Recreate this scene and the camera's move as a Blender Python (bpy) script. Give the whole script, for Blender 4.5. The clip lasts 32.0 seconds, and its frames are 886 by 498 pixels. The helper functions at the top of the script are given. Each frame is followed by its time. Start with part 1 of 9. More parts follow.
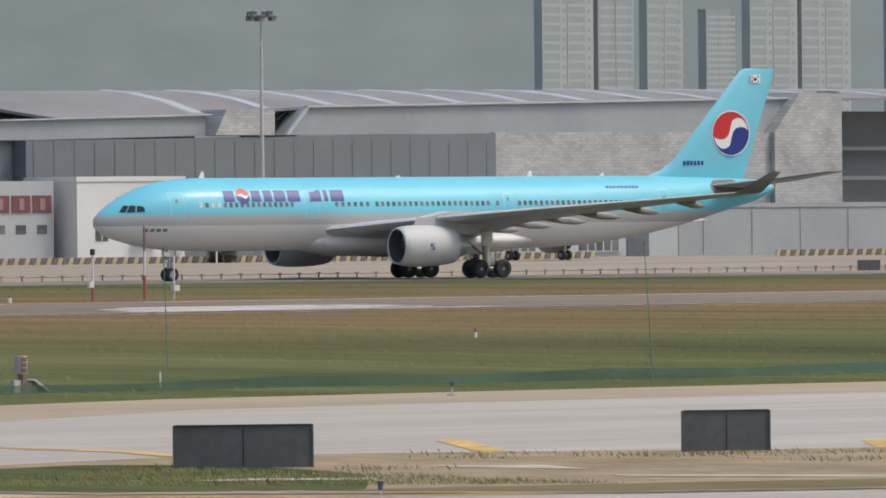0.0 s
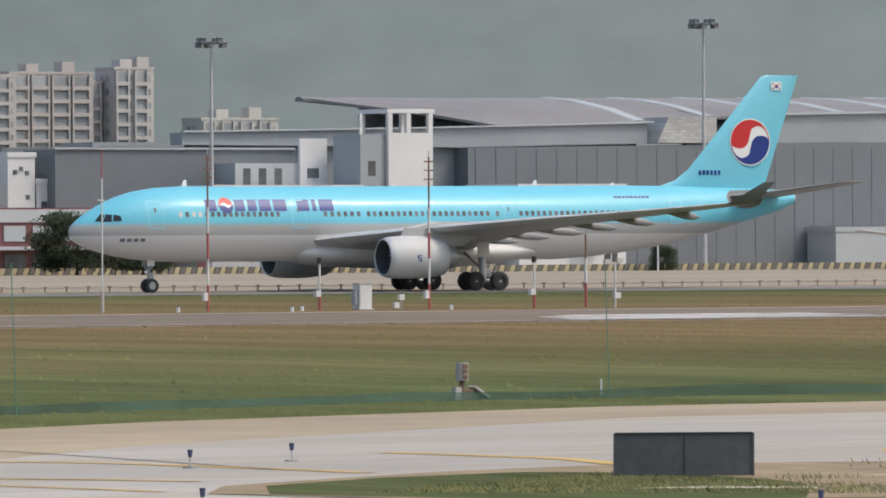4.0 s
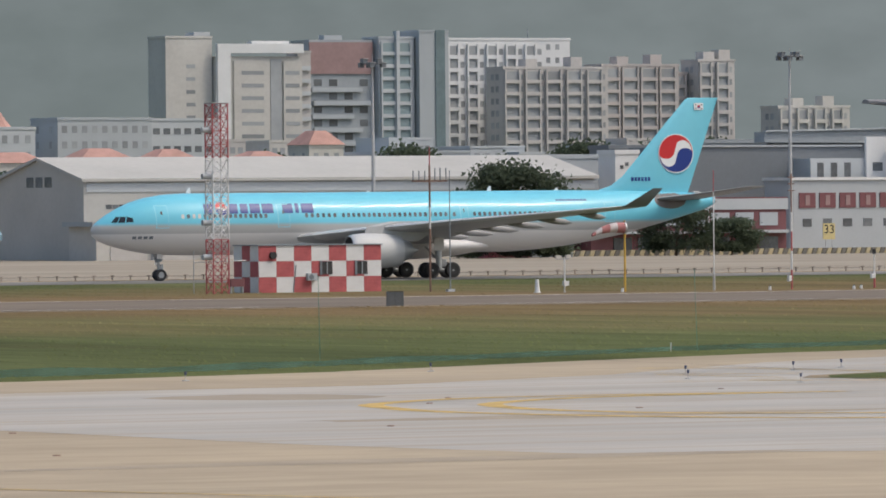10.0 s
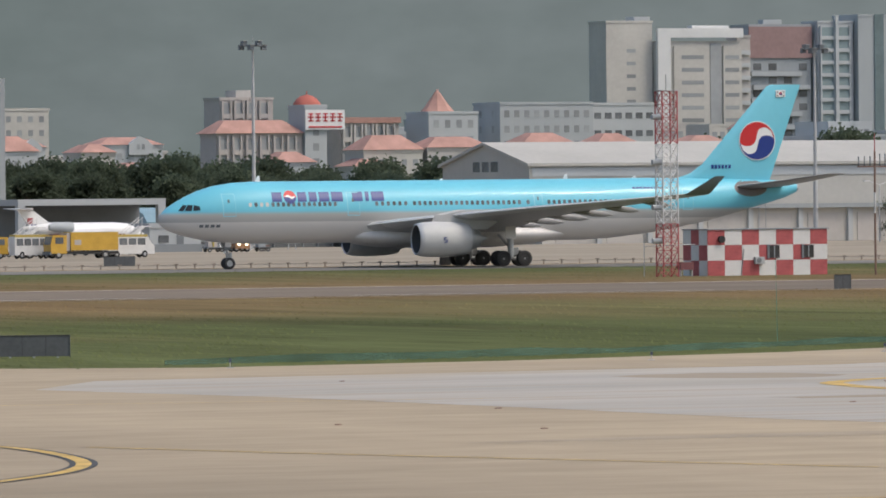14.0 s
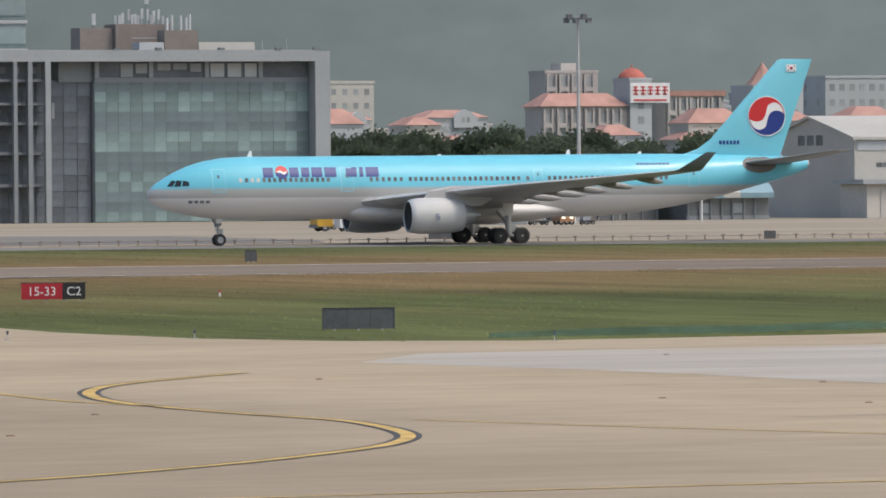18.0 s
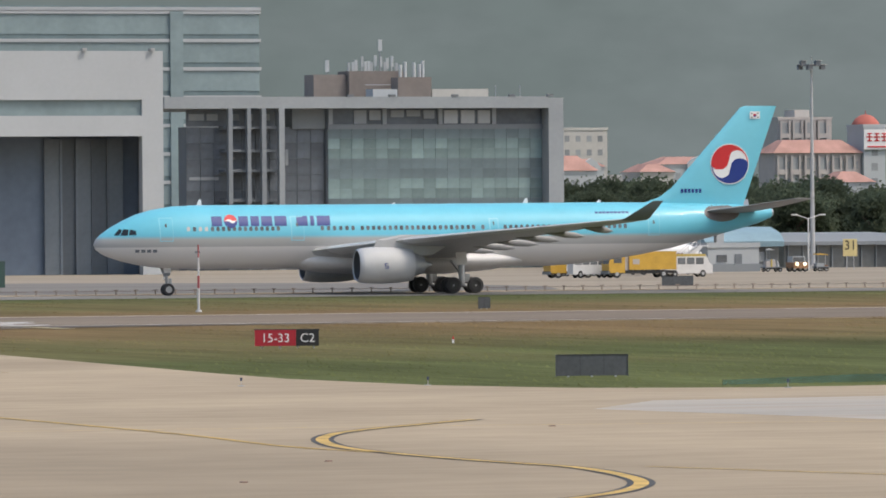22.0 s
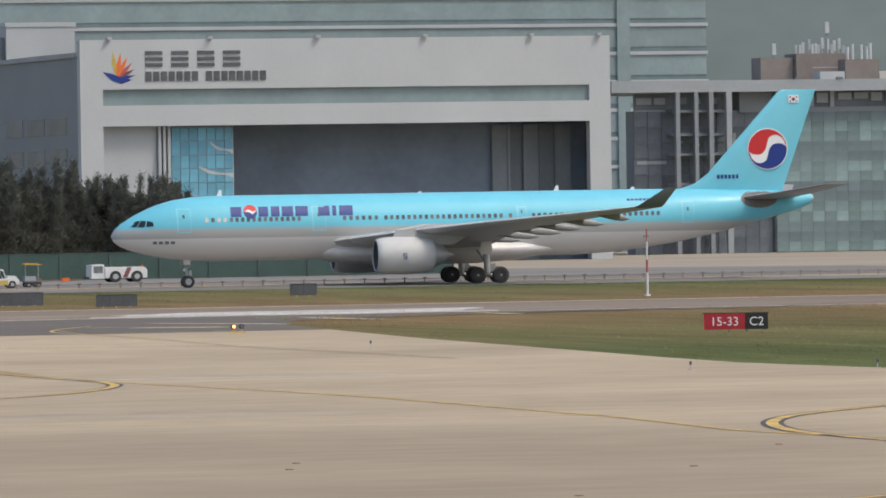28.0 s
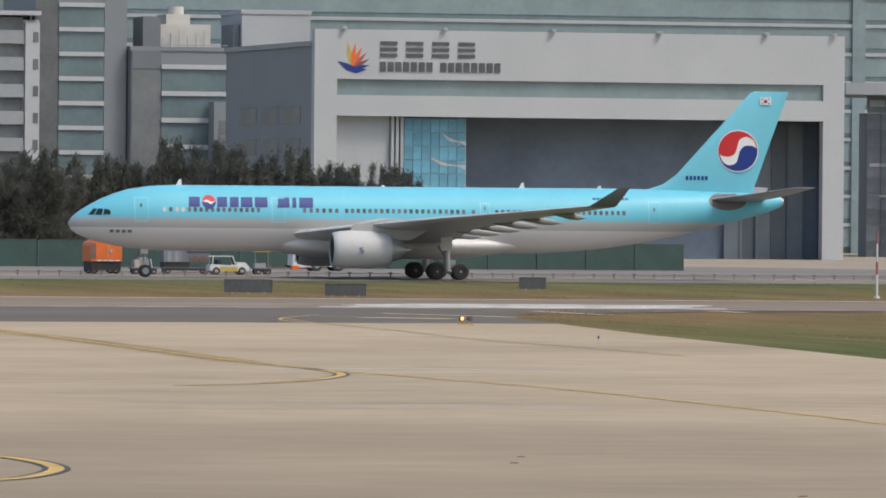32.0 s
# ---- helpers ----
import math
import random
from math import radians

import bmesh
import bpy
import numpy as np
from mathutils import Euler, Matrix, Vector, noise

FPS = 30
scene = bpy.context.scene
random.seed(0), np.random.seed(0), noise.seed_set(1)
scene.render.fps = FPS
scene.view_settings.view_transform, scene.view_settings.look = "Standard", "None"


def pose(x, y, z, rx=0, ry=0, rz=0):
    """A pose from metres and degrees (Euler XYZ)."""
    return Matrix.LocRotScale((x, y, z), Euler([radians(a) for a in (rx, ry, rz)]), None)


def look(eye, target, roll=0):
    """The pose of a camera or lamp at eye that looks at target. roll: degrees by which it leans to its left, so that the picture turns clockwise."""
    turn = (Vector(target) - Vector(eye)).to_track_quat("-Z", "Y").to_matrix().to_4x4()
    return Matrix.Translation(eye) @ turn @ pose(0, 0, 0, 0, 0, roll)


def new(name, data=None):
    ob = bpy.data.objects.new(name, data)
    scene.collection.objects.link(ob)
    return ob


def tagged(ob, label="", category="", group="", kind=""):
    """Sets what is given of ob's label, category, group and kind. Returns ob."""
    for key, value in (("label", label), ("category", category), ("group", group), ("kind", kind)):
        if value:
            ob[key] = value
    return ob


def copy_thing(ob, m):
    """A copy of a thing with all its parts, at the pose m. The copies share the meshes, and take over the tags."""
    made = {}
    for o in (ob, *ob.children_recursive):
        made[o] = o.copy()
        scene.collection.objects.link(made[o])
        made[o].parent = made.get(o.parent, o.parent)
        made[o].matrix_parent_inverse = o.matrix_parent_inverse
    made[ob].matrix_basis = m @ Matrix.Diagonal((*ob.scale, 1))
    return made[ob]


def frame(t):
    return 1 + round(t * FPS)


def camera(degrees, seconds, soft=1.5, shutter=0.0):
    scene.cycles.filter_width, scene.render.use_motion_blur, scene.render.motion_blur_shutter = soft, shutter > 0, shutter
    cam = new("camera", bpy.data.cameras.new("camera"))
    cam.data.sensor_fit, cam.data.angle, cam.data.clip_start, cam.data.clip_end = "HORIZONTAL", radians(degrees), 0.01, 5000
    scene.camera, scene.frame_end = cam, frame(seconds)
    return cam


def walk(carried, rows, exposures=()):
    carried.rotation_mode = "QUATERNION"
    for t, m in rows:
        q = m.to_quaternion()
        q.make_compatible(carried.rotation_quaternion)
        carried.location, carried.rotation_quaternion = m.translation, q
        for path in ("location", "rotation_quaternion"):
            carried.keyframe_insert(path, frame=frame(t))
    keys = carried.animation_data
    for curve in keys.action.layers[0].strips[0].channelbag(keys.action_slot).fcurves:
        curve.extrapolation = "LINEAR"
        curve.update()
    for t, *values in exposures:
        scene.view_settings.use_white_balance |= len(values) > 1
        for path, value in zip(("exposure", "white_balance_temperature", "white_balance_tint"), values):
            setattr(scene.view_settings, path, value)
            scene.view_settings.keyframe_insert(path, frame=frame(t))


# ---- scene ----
cam = camera(2 * math.degrees(math.atan(784 / 13600)), 32.0, soft=1.75)


def aim(x, y, z, bearing, pitch, roll):
    b, p = radians(bearing), radians(pitch)
    to = Vector((math.sin(b) * math.cos(p), math.cos(b) * math.cos(p), math.sin(p)))
    return look((x, y, z), Vector((x, y, z)) + to * 500, roll)


# seconds, eye x y z, bearing from north (+y) to east, pitch, lean
CAM = [
    (0, 82.9, 143.82, 3.99, 34.7406, -0.1595, -0.52),
    (0.5, 82.9, 143.82, 3.99, 34.3657, -0.1422, -0.533),
    (1, 82.9, 143.82, 3.99, 33.8477, -0.1787, -0.312),
    (1.5, 82.9, 143.82, 3.99, 33.4251, -0.191, -0.48),
    (2, 82.9, 143.82, 3.99, 33.0368, -0.2094, -0.53),
    (2.5, 82.9, 143.82, 3.99, 32.6339, -0.1777, -0.54),
    (4.5, 82.9, 143.82, 3.99, 31.0317, -0.1245, -0.322),
    (5, 82.9, 143.82, 3.99, 30.5947, -0.1964, -0.425),
    (5.5, 82.9, 143.82, 3.99, 30.2082, -0.1749, -0.362),
    (6, 82.7, 143.48, 4, 29.8937, -0.2045, -0.281),
    (6.5, 75.99, 131.84, 4.17, 29.4991, -0.289, -0.295),
    (7, 66.12, 114.71, 4.43, 29.1078, -0.2988, -0.398),
    (7.5, 56.25, 97.59, 4.68, 28.6574, -0.2392, -0.473),
    (8, 46.38, 80.47, 4.94, 28.3686, -0.2861, -0.456),
    (8.5, 36.51, 63.35, 5.19, 28.1243, -0.221, -0.404),
    (9, 26.64, 46.23, 5.45, 27.5708, -0.2119, -0.478),
    (9.5, 16.78, 29.11, 5.71, 27.2829, -0.2755, -0.524),
    (10, 6.91, 11.99, 5.96, 27.1696, -0.267, -0.507),
    (10.5, 0.2, 0.34, 6.13, 26.8742, -0.2568, -0.489),
    (11, 0, 0, 6.14, 26.3231, -0.2656, -0.548),
    (11.5, 0, 0, 6.14, 25.8442, -0.249, -0.598),
    (12, 0, 0, 6.14, 25.4809, -0.2269, -0.606),
    (12.5, 0, 0, 6.14, 25.2082, -0.2484, -0.557),
    (13, 0, 0, 6.14, 24.8637, -0.3497, -0.477),
    (13.5, 0, 0, 6.14, 24.4581, -0.3749, -0.401),
    (14, 0, 0, 6.14, 23.9195, -0.3659, -0.553),
    (14.5, 0, 0, 6.14, 23.3399, -0.3612, -0.256),
    (16.5, 0, 0, 6.14, 22.4425, -0.2818, -0.392),
    (17, 0, 0, 6.14, 22.1946, -0.2946, -0.389),
    (17.5, 0, 0, 6.14, 21.8706, -0.3584, -0.239),
    (18, 0, 0, 6.14, 21.498, -0.5459, -0.43),
    (18.5, 0, 0, 6.14, 21.0138, -0.6806, -0.029),
    (19, 0, 0, 6.14, 20.7842, -0.6513, -0.07),
    (19.5, 0, 0, 6.14, 20.6669, -0.438, -0.12),
    (20, 0, 0, 6.14, 20.4634, -0.3255, -0.133),
    (20.5, 0, 0, 6.14, 20.3469, -0.2999, -0.217),
    (21, 0, 0, 6.14, 20.0961, -0.2819, -0.194),
    (21.5, 0, 0, 6.14, 19.9008, -0.2187, -0.221),
    (22, 0, 0, 6.14, 19.7611, -0.1846, -0.425),
    (22.5, 0, 0, 6.14, 19.4381, -0.1547, -0.465),
    (23, 0, 0, 6.14, 18.9324, -0.2433, -0.65),
    (23.5, 0, 0, 6.14, 18.7412, -0.2569, -0.443),
    (24, 0, 0, 6.14, 18.7098, -0.2405, -0.634),
    (24.5, 0, 0, 6.14, 18.5086, -0.1984, -0.79),
    (26.5, 0, 0, 6.14, 17.487, -0.2776, -0.513),
    (27, 0, 0, 6.14, 17.0723, -0.2489, -0.727),
    (27.5, 0, 0, 6.14, 16.7658, -0.2457, -0.742),
    (28, 0, 0, 6.14, 16.4177, -0.2656, -0.902),
    (28.5, 0, 0, 6.14, 16.1749, -0.2633, -1.002),
    (29, 0, 0, 6.14, 15.9676, -0.2555, -1.084),
    (29.5, 0, 0, 6.14, 15.7602, -0.2283, -0.942),
    (30, 0, 0, 6.14, 15.6077, -0.2398, -0.422),
    (30.5, 0, 0, 6.14, 15.4062, -0.2578, 0.004),
    (31, 0, 0, 6.14, 15.165, -0.275, 0.139),
    (31.5, 0, 0, 6.14, 14.9121, -0.2899, 0.34),
    (32, 0, 0, 6.14, 14.7031, -0.3017, 0.501),
]

walk(cam, [(r[0], aim(*r[1:])) for r in CAM], [(0, 0.17), (2, 0.22), (6, 0.24), (8, 0.11), (11, 0.10), (14, 0.09), (17, 0.18), (20, 0.24), (24, 0.22), (28, 0.21), (32, 0.19)])

# ---- light: high sun behind thin haze ----
SUN_EL, SUN_AZ = 56.0, 134.0
world = bpy.data.worlds.new("hazy_sky")
scene.world = world
world.use_nodes = True
wn = world.node_tree
sky = wn.nodes.new("ShaderNodeTexSky")
sky.sky_type = "NISHITA"
sky.sun_disc = False
sky.sun_elevation, sky.sun_rotation = radians(SUN_EL), radians(SUN_AZ)
sky.dust_density, sky.air_density = 4.0, 1.2
wn.links.new(sky.outputs[0], wn.nodes["Background"].inputs[0])
wn.nodes["Background"].inputs[1].default_value = 0.15
sun_data = bpy.data.lights.new("sun", "SUN")
sun_data.energy, sun_data.angle, sun_data.color = 1.12, radians(10.0), (1.0, 0.92, 0.80)
sun = new("sun", sun_data)
sa, se = radians(SUN_AZ), radians(SUN_EL)
sun.matrix_basis = look((0, 0, 300), Vector((0, 0, 300)) - Vector((math.sin(sa) * math.cos(se), math.cos(sa) * math.cos(se), math.sin(se))) * 50)


# ---- materials ----
def mat(name, color, rough=0.6, metal=0.0, var=0.15, scale=1.0, fine=6.0, bump=0.0, rand=0.0, spec=0.5, tint=None, stretch=(1, 1, 1)):
    """Base colour varied at two scales, with a little relief."""
    m = bpy.data.materials.new(name)
    m.use_nodes = True
    n, l = m.node_tree.nodes, m.node_tree.links
    b = n["Principled BSDF"]
    b.inputs["Roughness"].default_value = rough
    b.inputs["Metallic"].default_value = metal
    b.inputs["Specular IOR Level"].default_value = spec
    co = n.new("ShaderNodeTexCoord")
    mp = n.new("ShaderNodeMapping")
    mp.inputs["Scale"].default_value = stretch
    l.new(co.outputs["Object"], mp.inputs[0])
    big, small = n.new("ShaderNodeTexNoise"), n.new("ShaderNodeTexNoise")
    for tex, s in ((big, scale), (small, scale * fine)):
        tex.inputs["Scale"].default_value = s
        tex.inputs["Detail"].default_value = 4.0
        l.new(mp.outputs[0], tex.inputs["Vector"])
    mul = n.new("ShaderNodeMath")
    mul.operation = "MULTIPLY_ADD"
    mul.inputs[1].default_value = 0.5
    l.new(small.outputs[0], mul.inputs[0])
    l.new(big.outputs[0], mul.inputs[2])
    ramp = n.new("ShaderNodeMapRange")
    ramp.inputs[1].default_value, ramp.inputs[2].default_value = 0.5, 1.0
    l.new(mul.outputs[0], ramp.inputs[0])
    mix = n.new("ShaderNodeMix")
    mix.data_type = "RGBA"
    dark = [c * (1 - var) for c in color]
    light = list(tint) if tint else [min(1, c * (1 + var)) for c in color]
    mix.inputs[6].default_value = (*dark, 1)
    mix.inputs[7].default_value = (*light, 1)
    l.new(ramp.outputs[0], mix.inputs[0])
    out = mix.outputs[2]
    if rand:
        info = n.new("ShaderNodeObjectInfo")
        hsv = n.new("ShaderNodeHueSaturation")
        mr = n.new("ShaderNodeMapRange")
        mr.inputs[3].default_value, mr.inputs[4].default_value = 1 - rand, 1 + rand
        l.new(info.outputs["Random"], mr.inputs[0])
        l.new(mr.outputs[0], hsv.inputs["Value"])
        l.new(out, hsv.inputs["Color"])
        out = hsv.outputs[0]
    l.new(out, b.inputs["Base Color"])
    if bump:
        bp = n.new("ShaderNodeBump")
        bp.inputs["Strength"].default_value = bump
        bp.inputs["Distance"].default_value = 0.05
        l.new(small.outputs[0], bp.inputs["Height"])
        l.new(bp.outputs[0], b.inputs["Normal"])
    return m


def glow(name, color, strength):
    m = mat(name, color, 0.4)
    b = m.node_tree.nodes["Principled BSDF"]
    b.inputs["Emission Color"].default_value = (*color, 1)
    b.inputs["Emission Strength"].default_value = strength
    return m


M = {
    "grass": mat("grass", (0.071, 0.094, 0.040), 0.95, var=0.3, scale=0.05, fine=40, bump=0.5, tint=(0.132, 0.154, 0.064), spec=0.02, stretch=(1, 0.07, 1)),
    "dry": mat("dry_grass", (0.15, 0.125, 0.06), 0.95, var=0.3, scale=0.06, fine=14, bump=0.5, tint=(0.20, 0.165, 0.085), spec=0.1, stretch=(1, 0.12, 1)),
    "concrete": mat("apron_concrete", (0.384, 0.314, 0.223), 0.85, var=0.2, scale=0.10, fine=12, bump=0.15, spec=0.15, stretch=(0.28, 0.4, 1)),
    "wet": mat("washed_concrete", (0.405, 0.375, 0.328), 0.65, var=0.2, scale=0.12, fine=12, bump=0.1, stretch=(0.14, 0.9, 1)),
    "asphalt": mat("runway_asphalt", (0.215, 0.180, 0.145), 0.9, var=0.25, scale=0.03, fine=20, bump=0.2, spec=0.05, stretch=(0.2, 1, 1)),
    "link_asphalt": mat("link_asphalt", (0.148, 0.136, 0.122), 0.9, var=0.22, scale=0.05, fine=20, bump=0.2, spec=0.05, stretch=(0.3, 1, 1)),
    "asphalt_light": mat("taxiway_asphalt", (0.20, 0.19, 0.178), 0.9, var=0.2, scale=0.03, fine=20, bump=0.2, spec=0.08, stretch=(0.2, 1, 1)),
    "soil": mat("bare_soil", (0.30, 0.235, 0.155), 0.95, var=0.25, scale=0.3, fine=10, bump=0.4, spec=0.1),
    "yellow_line": mat("yellow_paint", (0.54, 0.36, 0.10), 0.7, var=0.35, scale=0.6, fine=9),
    "black_line": mat("black_paint", (0.06, 0.057, 0.052), 0.7, var=0.2, scale=0.6),
    "white_line": mat("white_paint", (0.62, 0.595, 0.555), 0.75, var=0.35, scale=0.12, fine=22),
    "white": mat("white_wall", (0.447, 0.472, 0.487), 0.75, var=0.045, scale=0.15, fine=14),
    "off_white": mat("off_white_wall", (0.398, 0.425, 0.443), 0.75, var=0.05, scale=0.15, fine=14),
    "grey": mat("grey_cladding", (0.220, 0.242, 0.260), 0.7, var=0.05, scale=0.12, fine=14),
    "grey_dark": mat("dark_grey_cladding", (0.164, 0.182, 0.200), 0.7, var=0.08, scale=0.12, fine=14),
    "grey_light": mat("light_grey_cladding", (0.308, 0.335, 0.352), 0.7, var=0.08, scale=0.12, fine=14),
    "block": mat("block_wall", (0.44, 0.445, 0.44), 0.85, var=0.2, scale=0.2, fine=24, bump=0.2),
    "roof_brown": mat("bronze_roof_sheet", (0.23, 0.22, 0.215), 0.6, var=0.12, scale=0.08, fine=14),
    # beige, brown and cream are paled to carry the town's haze
    "beige": mat("beige_render", (0.475, 0.455, 0.435), 0.85, var=0.1, scale=0.1, fine=10),
    "brown": mat("brown_render", (0.445, 0.41, 0.39), 0.85, var=0.1, scale=0.1, fine=10),
    "cream": mat("cream_render", (0.51, 0.495, 0.46), 0.85, var=0.1, scale=0.1, fine=10),
    # roof tile colour desaturated: haze painted in
    "terracotta": mat("hazed_terracotta_roof", (0.42, 0.245, 0.205), 0.85, var=0.2, scale=0.3, fine=12),
    "maroon": mat("maroon_cladding", (0.175, 0.066, 0.072), 0.65, var=0.12, scale=0.4),
    "pane": mat("window_glass", (0.125, 0.135, 0.145), 0.2, var=0.3, scale=0.4, rand=0.35),
    "glass_teal": mat("teal_curtain_glass", (0.235, 0.305, 0.322), 0.25, var=0.12, scale=0.2, rand=0.07),
    "glass_dark": mat("dark_curtain_glass", (0.155, 0.168, 0.175), 0.25, var=0.2, scale=0.2, rand=0.15),
    "glass_blue": mat("blue_glass", (0.13, 0.34, 0.46), 0.2, var=0.2, scale=0.2, rand=0.15),
    "dark": mat("dark_interior", (0.085, 0.09, 0.095), 0.9, var=0.2, scale=0.2),
    "steel": mat("galvanised_steel", (0.42, 0.43, 0.44), 0.45, 0.6, var=0.12, scale=1.5),
    "red_paint": mat("red_paint", (0.42, 0.05, 0.035), 0.55, var=0.15, scale=1.0),
    "red_fade": mat("faded_red_paint", (0.40, 0.09, 0.095), 0.6, var=0.2, scale=1.2),
    "white_paint": mat("white_gloss_paint", (0.66, 0.66, 0.655), 0.45, var=0.08, scale=1.0),
    "yellow": mat("yellow_paint_gloss", (0.56, 0.34, 0.05), 0.45, var=0.12, scale=1.0),
    "orange": mat("orange_paint", (0.72, 0.16, 0.03), 0.5, var=0.12, scale=1.0),
    "black": mat("black_rubber", (0.035, 0.035, 0.036), 0.75, var=0.25, scale=2.0),
    "panel": mat("sign_back_panel", (0.085, 0.092, 0.10), 0.55, var=0.25, scale=0.8, fine=8),
    "green_net": mat("green_netting", (0.085, 0.165, 0.135), 0.95, spec=0.03, var=0.4, scale=0.3, fine=10),
    "leaf": mat("leaf", (0.112, 0.140, 0.092), 0.8, var=0.4, scale=0.5, fine=6, spec=0.2),
    # needle colour lifted above foliage tone: distance haze put into it
    "leaf_hazed": mat("hazed_needle_leaf", (0.158, 0.163, 0.138), 0.85, var=0.4, scale=0.4, fine=6, spec=0.2),
    "bark": mat("bark", (0.10, 0.075, 0.055), 0.95, var=0.3, scale=2.0, bump=0.4),
    "red_sign": mat("red_sign_face", (0.40, 0.02, 0.035), 0.4, var=0.06, scale=1.0),
    "black_sign": mat("black_sign_face", (0.02, 0.02, 0.022), 0.4, var=0.1, scale=1.0),
    "alu": mat("aircraft_aluminium", (0.50, 0.51, 0.52), 0.35, 0.3, var=0.06, scale=0.6),
    "wing": mat("wing_grey_paint", (0.44, 0.44, 0.44), 0.4, var=0.08, scale=0.4, fine=10, stretch=(1, 0.3, 1)),
    "nacelle": mat("nacelle_grey_paint", (0.52, 0.525, 0.52), 0.55, var=0.05, scale=0.8),
    # fairing grey with ground bounce light added to the paint tone
    "belly": mat("belly_fairing_paint", (0.68, 0.66, 0.64), 0.4, var=0.06, scale=0.5),
    "tyre": mat("tyre_rubber", (0.04, 0.04, 0.042), 0.8, var=0.25, scale=2.0),
    "navy": mat("navy_livery", (0.010, 0.035, 0.22), 0.4, var=0.05, scale=1.0),
    "livery_red": mat("red_livery", (0.58, 0.025, 0.03), 0.4, var=0.05, scale=1.0),
    "livery_white": mat("white_livery", (0.80, 0.80, 0.80), 0.35, var=0.03, scale=1.0),
    "line": mat("panel_outline", (0.27, 0.62, 0.73), 0.5, var=0.05, scale=1.0),
    "pane_dark": mat("cockpit_glass", (0.02, 0.025, 0.03), 0.1, var=0.2, scale=0.4),
    "rust": mat("rusty_brown_paint", (0.20, 0.12, 0.09), 0.8, var=0.2, scale=1.0),
    "yellow_dull": mat("dull_yellow_paint", (0.50, 0.38, 0.10), 0.7, var=0.15, scale=1.0),
    "sign_yellow": mat("faded_yellow_board", (0.55, 0.46, 0.22), 0.6, var=0.1, scale=1.0),
    "mast": mat("mast_grey", (0.42, 0.43, 0.44), 0.6, var=0.08, scale=0.5),
    "blade": mat("grass_blade", (0.125, 0.145, 0.055), 0.95, var=0.35, scale=0.3, fine=20, tint=(0.24, 0.225, 0.10), spec=0.15),
    "green_screen": mat("green_screen", (0.045, 0.085, 0.075), 0.8, var=0.15, scale=0.4),
    "stain_dark": mat("stain_dark", (0.325, 0.268, 0.196), 0.85, var=0.12, scale=0.3, stretch=(1, 0.2, 1)),
    "stain_light": mat("stain_light", (0.356, 0.294, 0.218), 0.85, var=0.12, scale=0.3, stretch=(1, 0.2, 1)),
    "stain_warm": mat("stain_warm", (0.347, 0.284, 0.203), 0.85, var=0.12, scale=0.3, stretch=(1, 0.2, 1)),
    "rim_dark": mat("rim_dark", (0.055, 0.055, 0.056), 0.6, 0.2, var=0.15, scale=1.0),
    "lamp_on": glow("amber_lamp", (1.0, 0.45, 0.12), 3.0),
}



def dried(m):
    """Grass that dries out to straw colour towards the runway."""
    n, l = m.node_tree.nodes, m.node_tree.links
    b = n["Principled BSDF"]
    prev = b.inputs["Base Color"].links[0].from_socket
    co, sep = n.new("ShaderNodeTexCoord"), n.new("ShaderNodeSeparateXYZ")
    l.new(co.outputs["Object"], sep.inputs[0])
    sub, ab, mr, tex, add = n.new("ShaderNodeMath"), n.new("ShaderNodeMath"), n.new("ShaderNodeMapRange"), n.new("ShaderNodeTexNoise"), n.new("ShaderNodeMath")
    sub.operation, sub.inputs[1].default_value = "SUBTRACT", 476.0
    ab.operation = "ABSOLUTE"
    l.new(sep.outputs[1], sub.inputs[0])
    l.new(sub.outputs[0], ab.inputs[0])
    mp = n.new("ShaderNodeMapping")
    mp.inputs["Scale"].default_value = (0.045, 0.016, 1)
    l.new(co.outputs["Object"], mp.inputs[0])
    l.new(mp.outputs[0], tex.inputs["Vector"])
    tex.inputs["Scale"].default_value, tex.inputs["Detail"].default_value = 1.0, 6.0
    add.operation, add.inputs[1].default_value = "MULTIPLY_ADD", -160.0
    l.new(tex.outputs[0], add.inputs[0])
    l.new(ab.outputs[0], add.inputs[2])
    mr.inputs[1].default_value, mr.inputs[2].default_value, mr.inputs[3].default_value, mr.inputs[4].default_value = -48.0, 62.0, 0.95, 0.06
    l.new(add.outputs[0], mr.inputs[0])
    mix = n.new("ShaderNodeMix")
    mix.data_type = "RGBA"
    l.new(mr.outputs[0], mix.inputs[0])
    l.new(prev, mix.inputs[6])
    mix.inputs[7].default_value = (0.185, 0.130, 0.070, 1)
    l.new(mix.outputs[2], b.inputs["Base Color"])


dried(M["grass"])


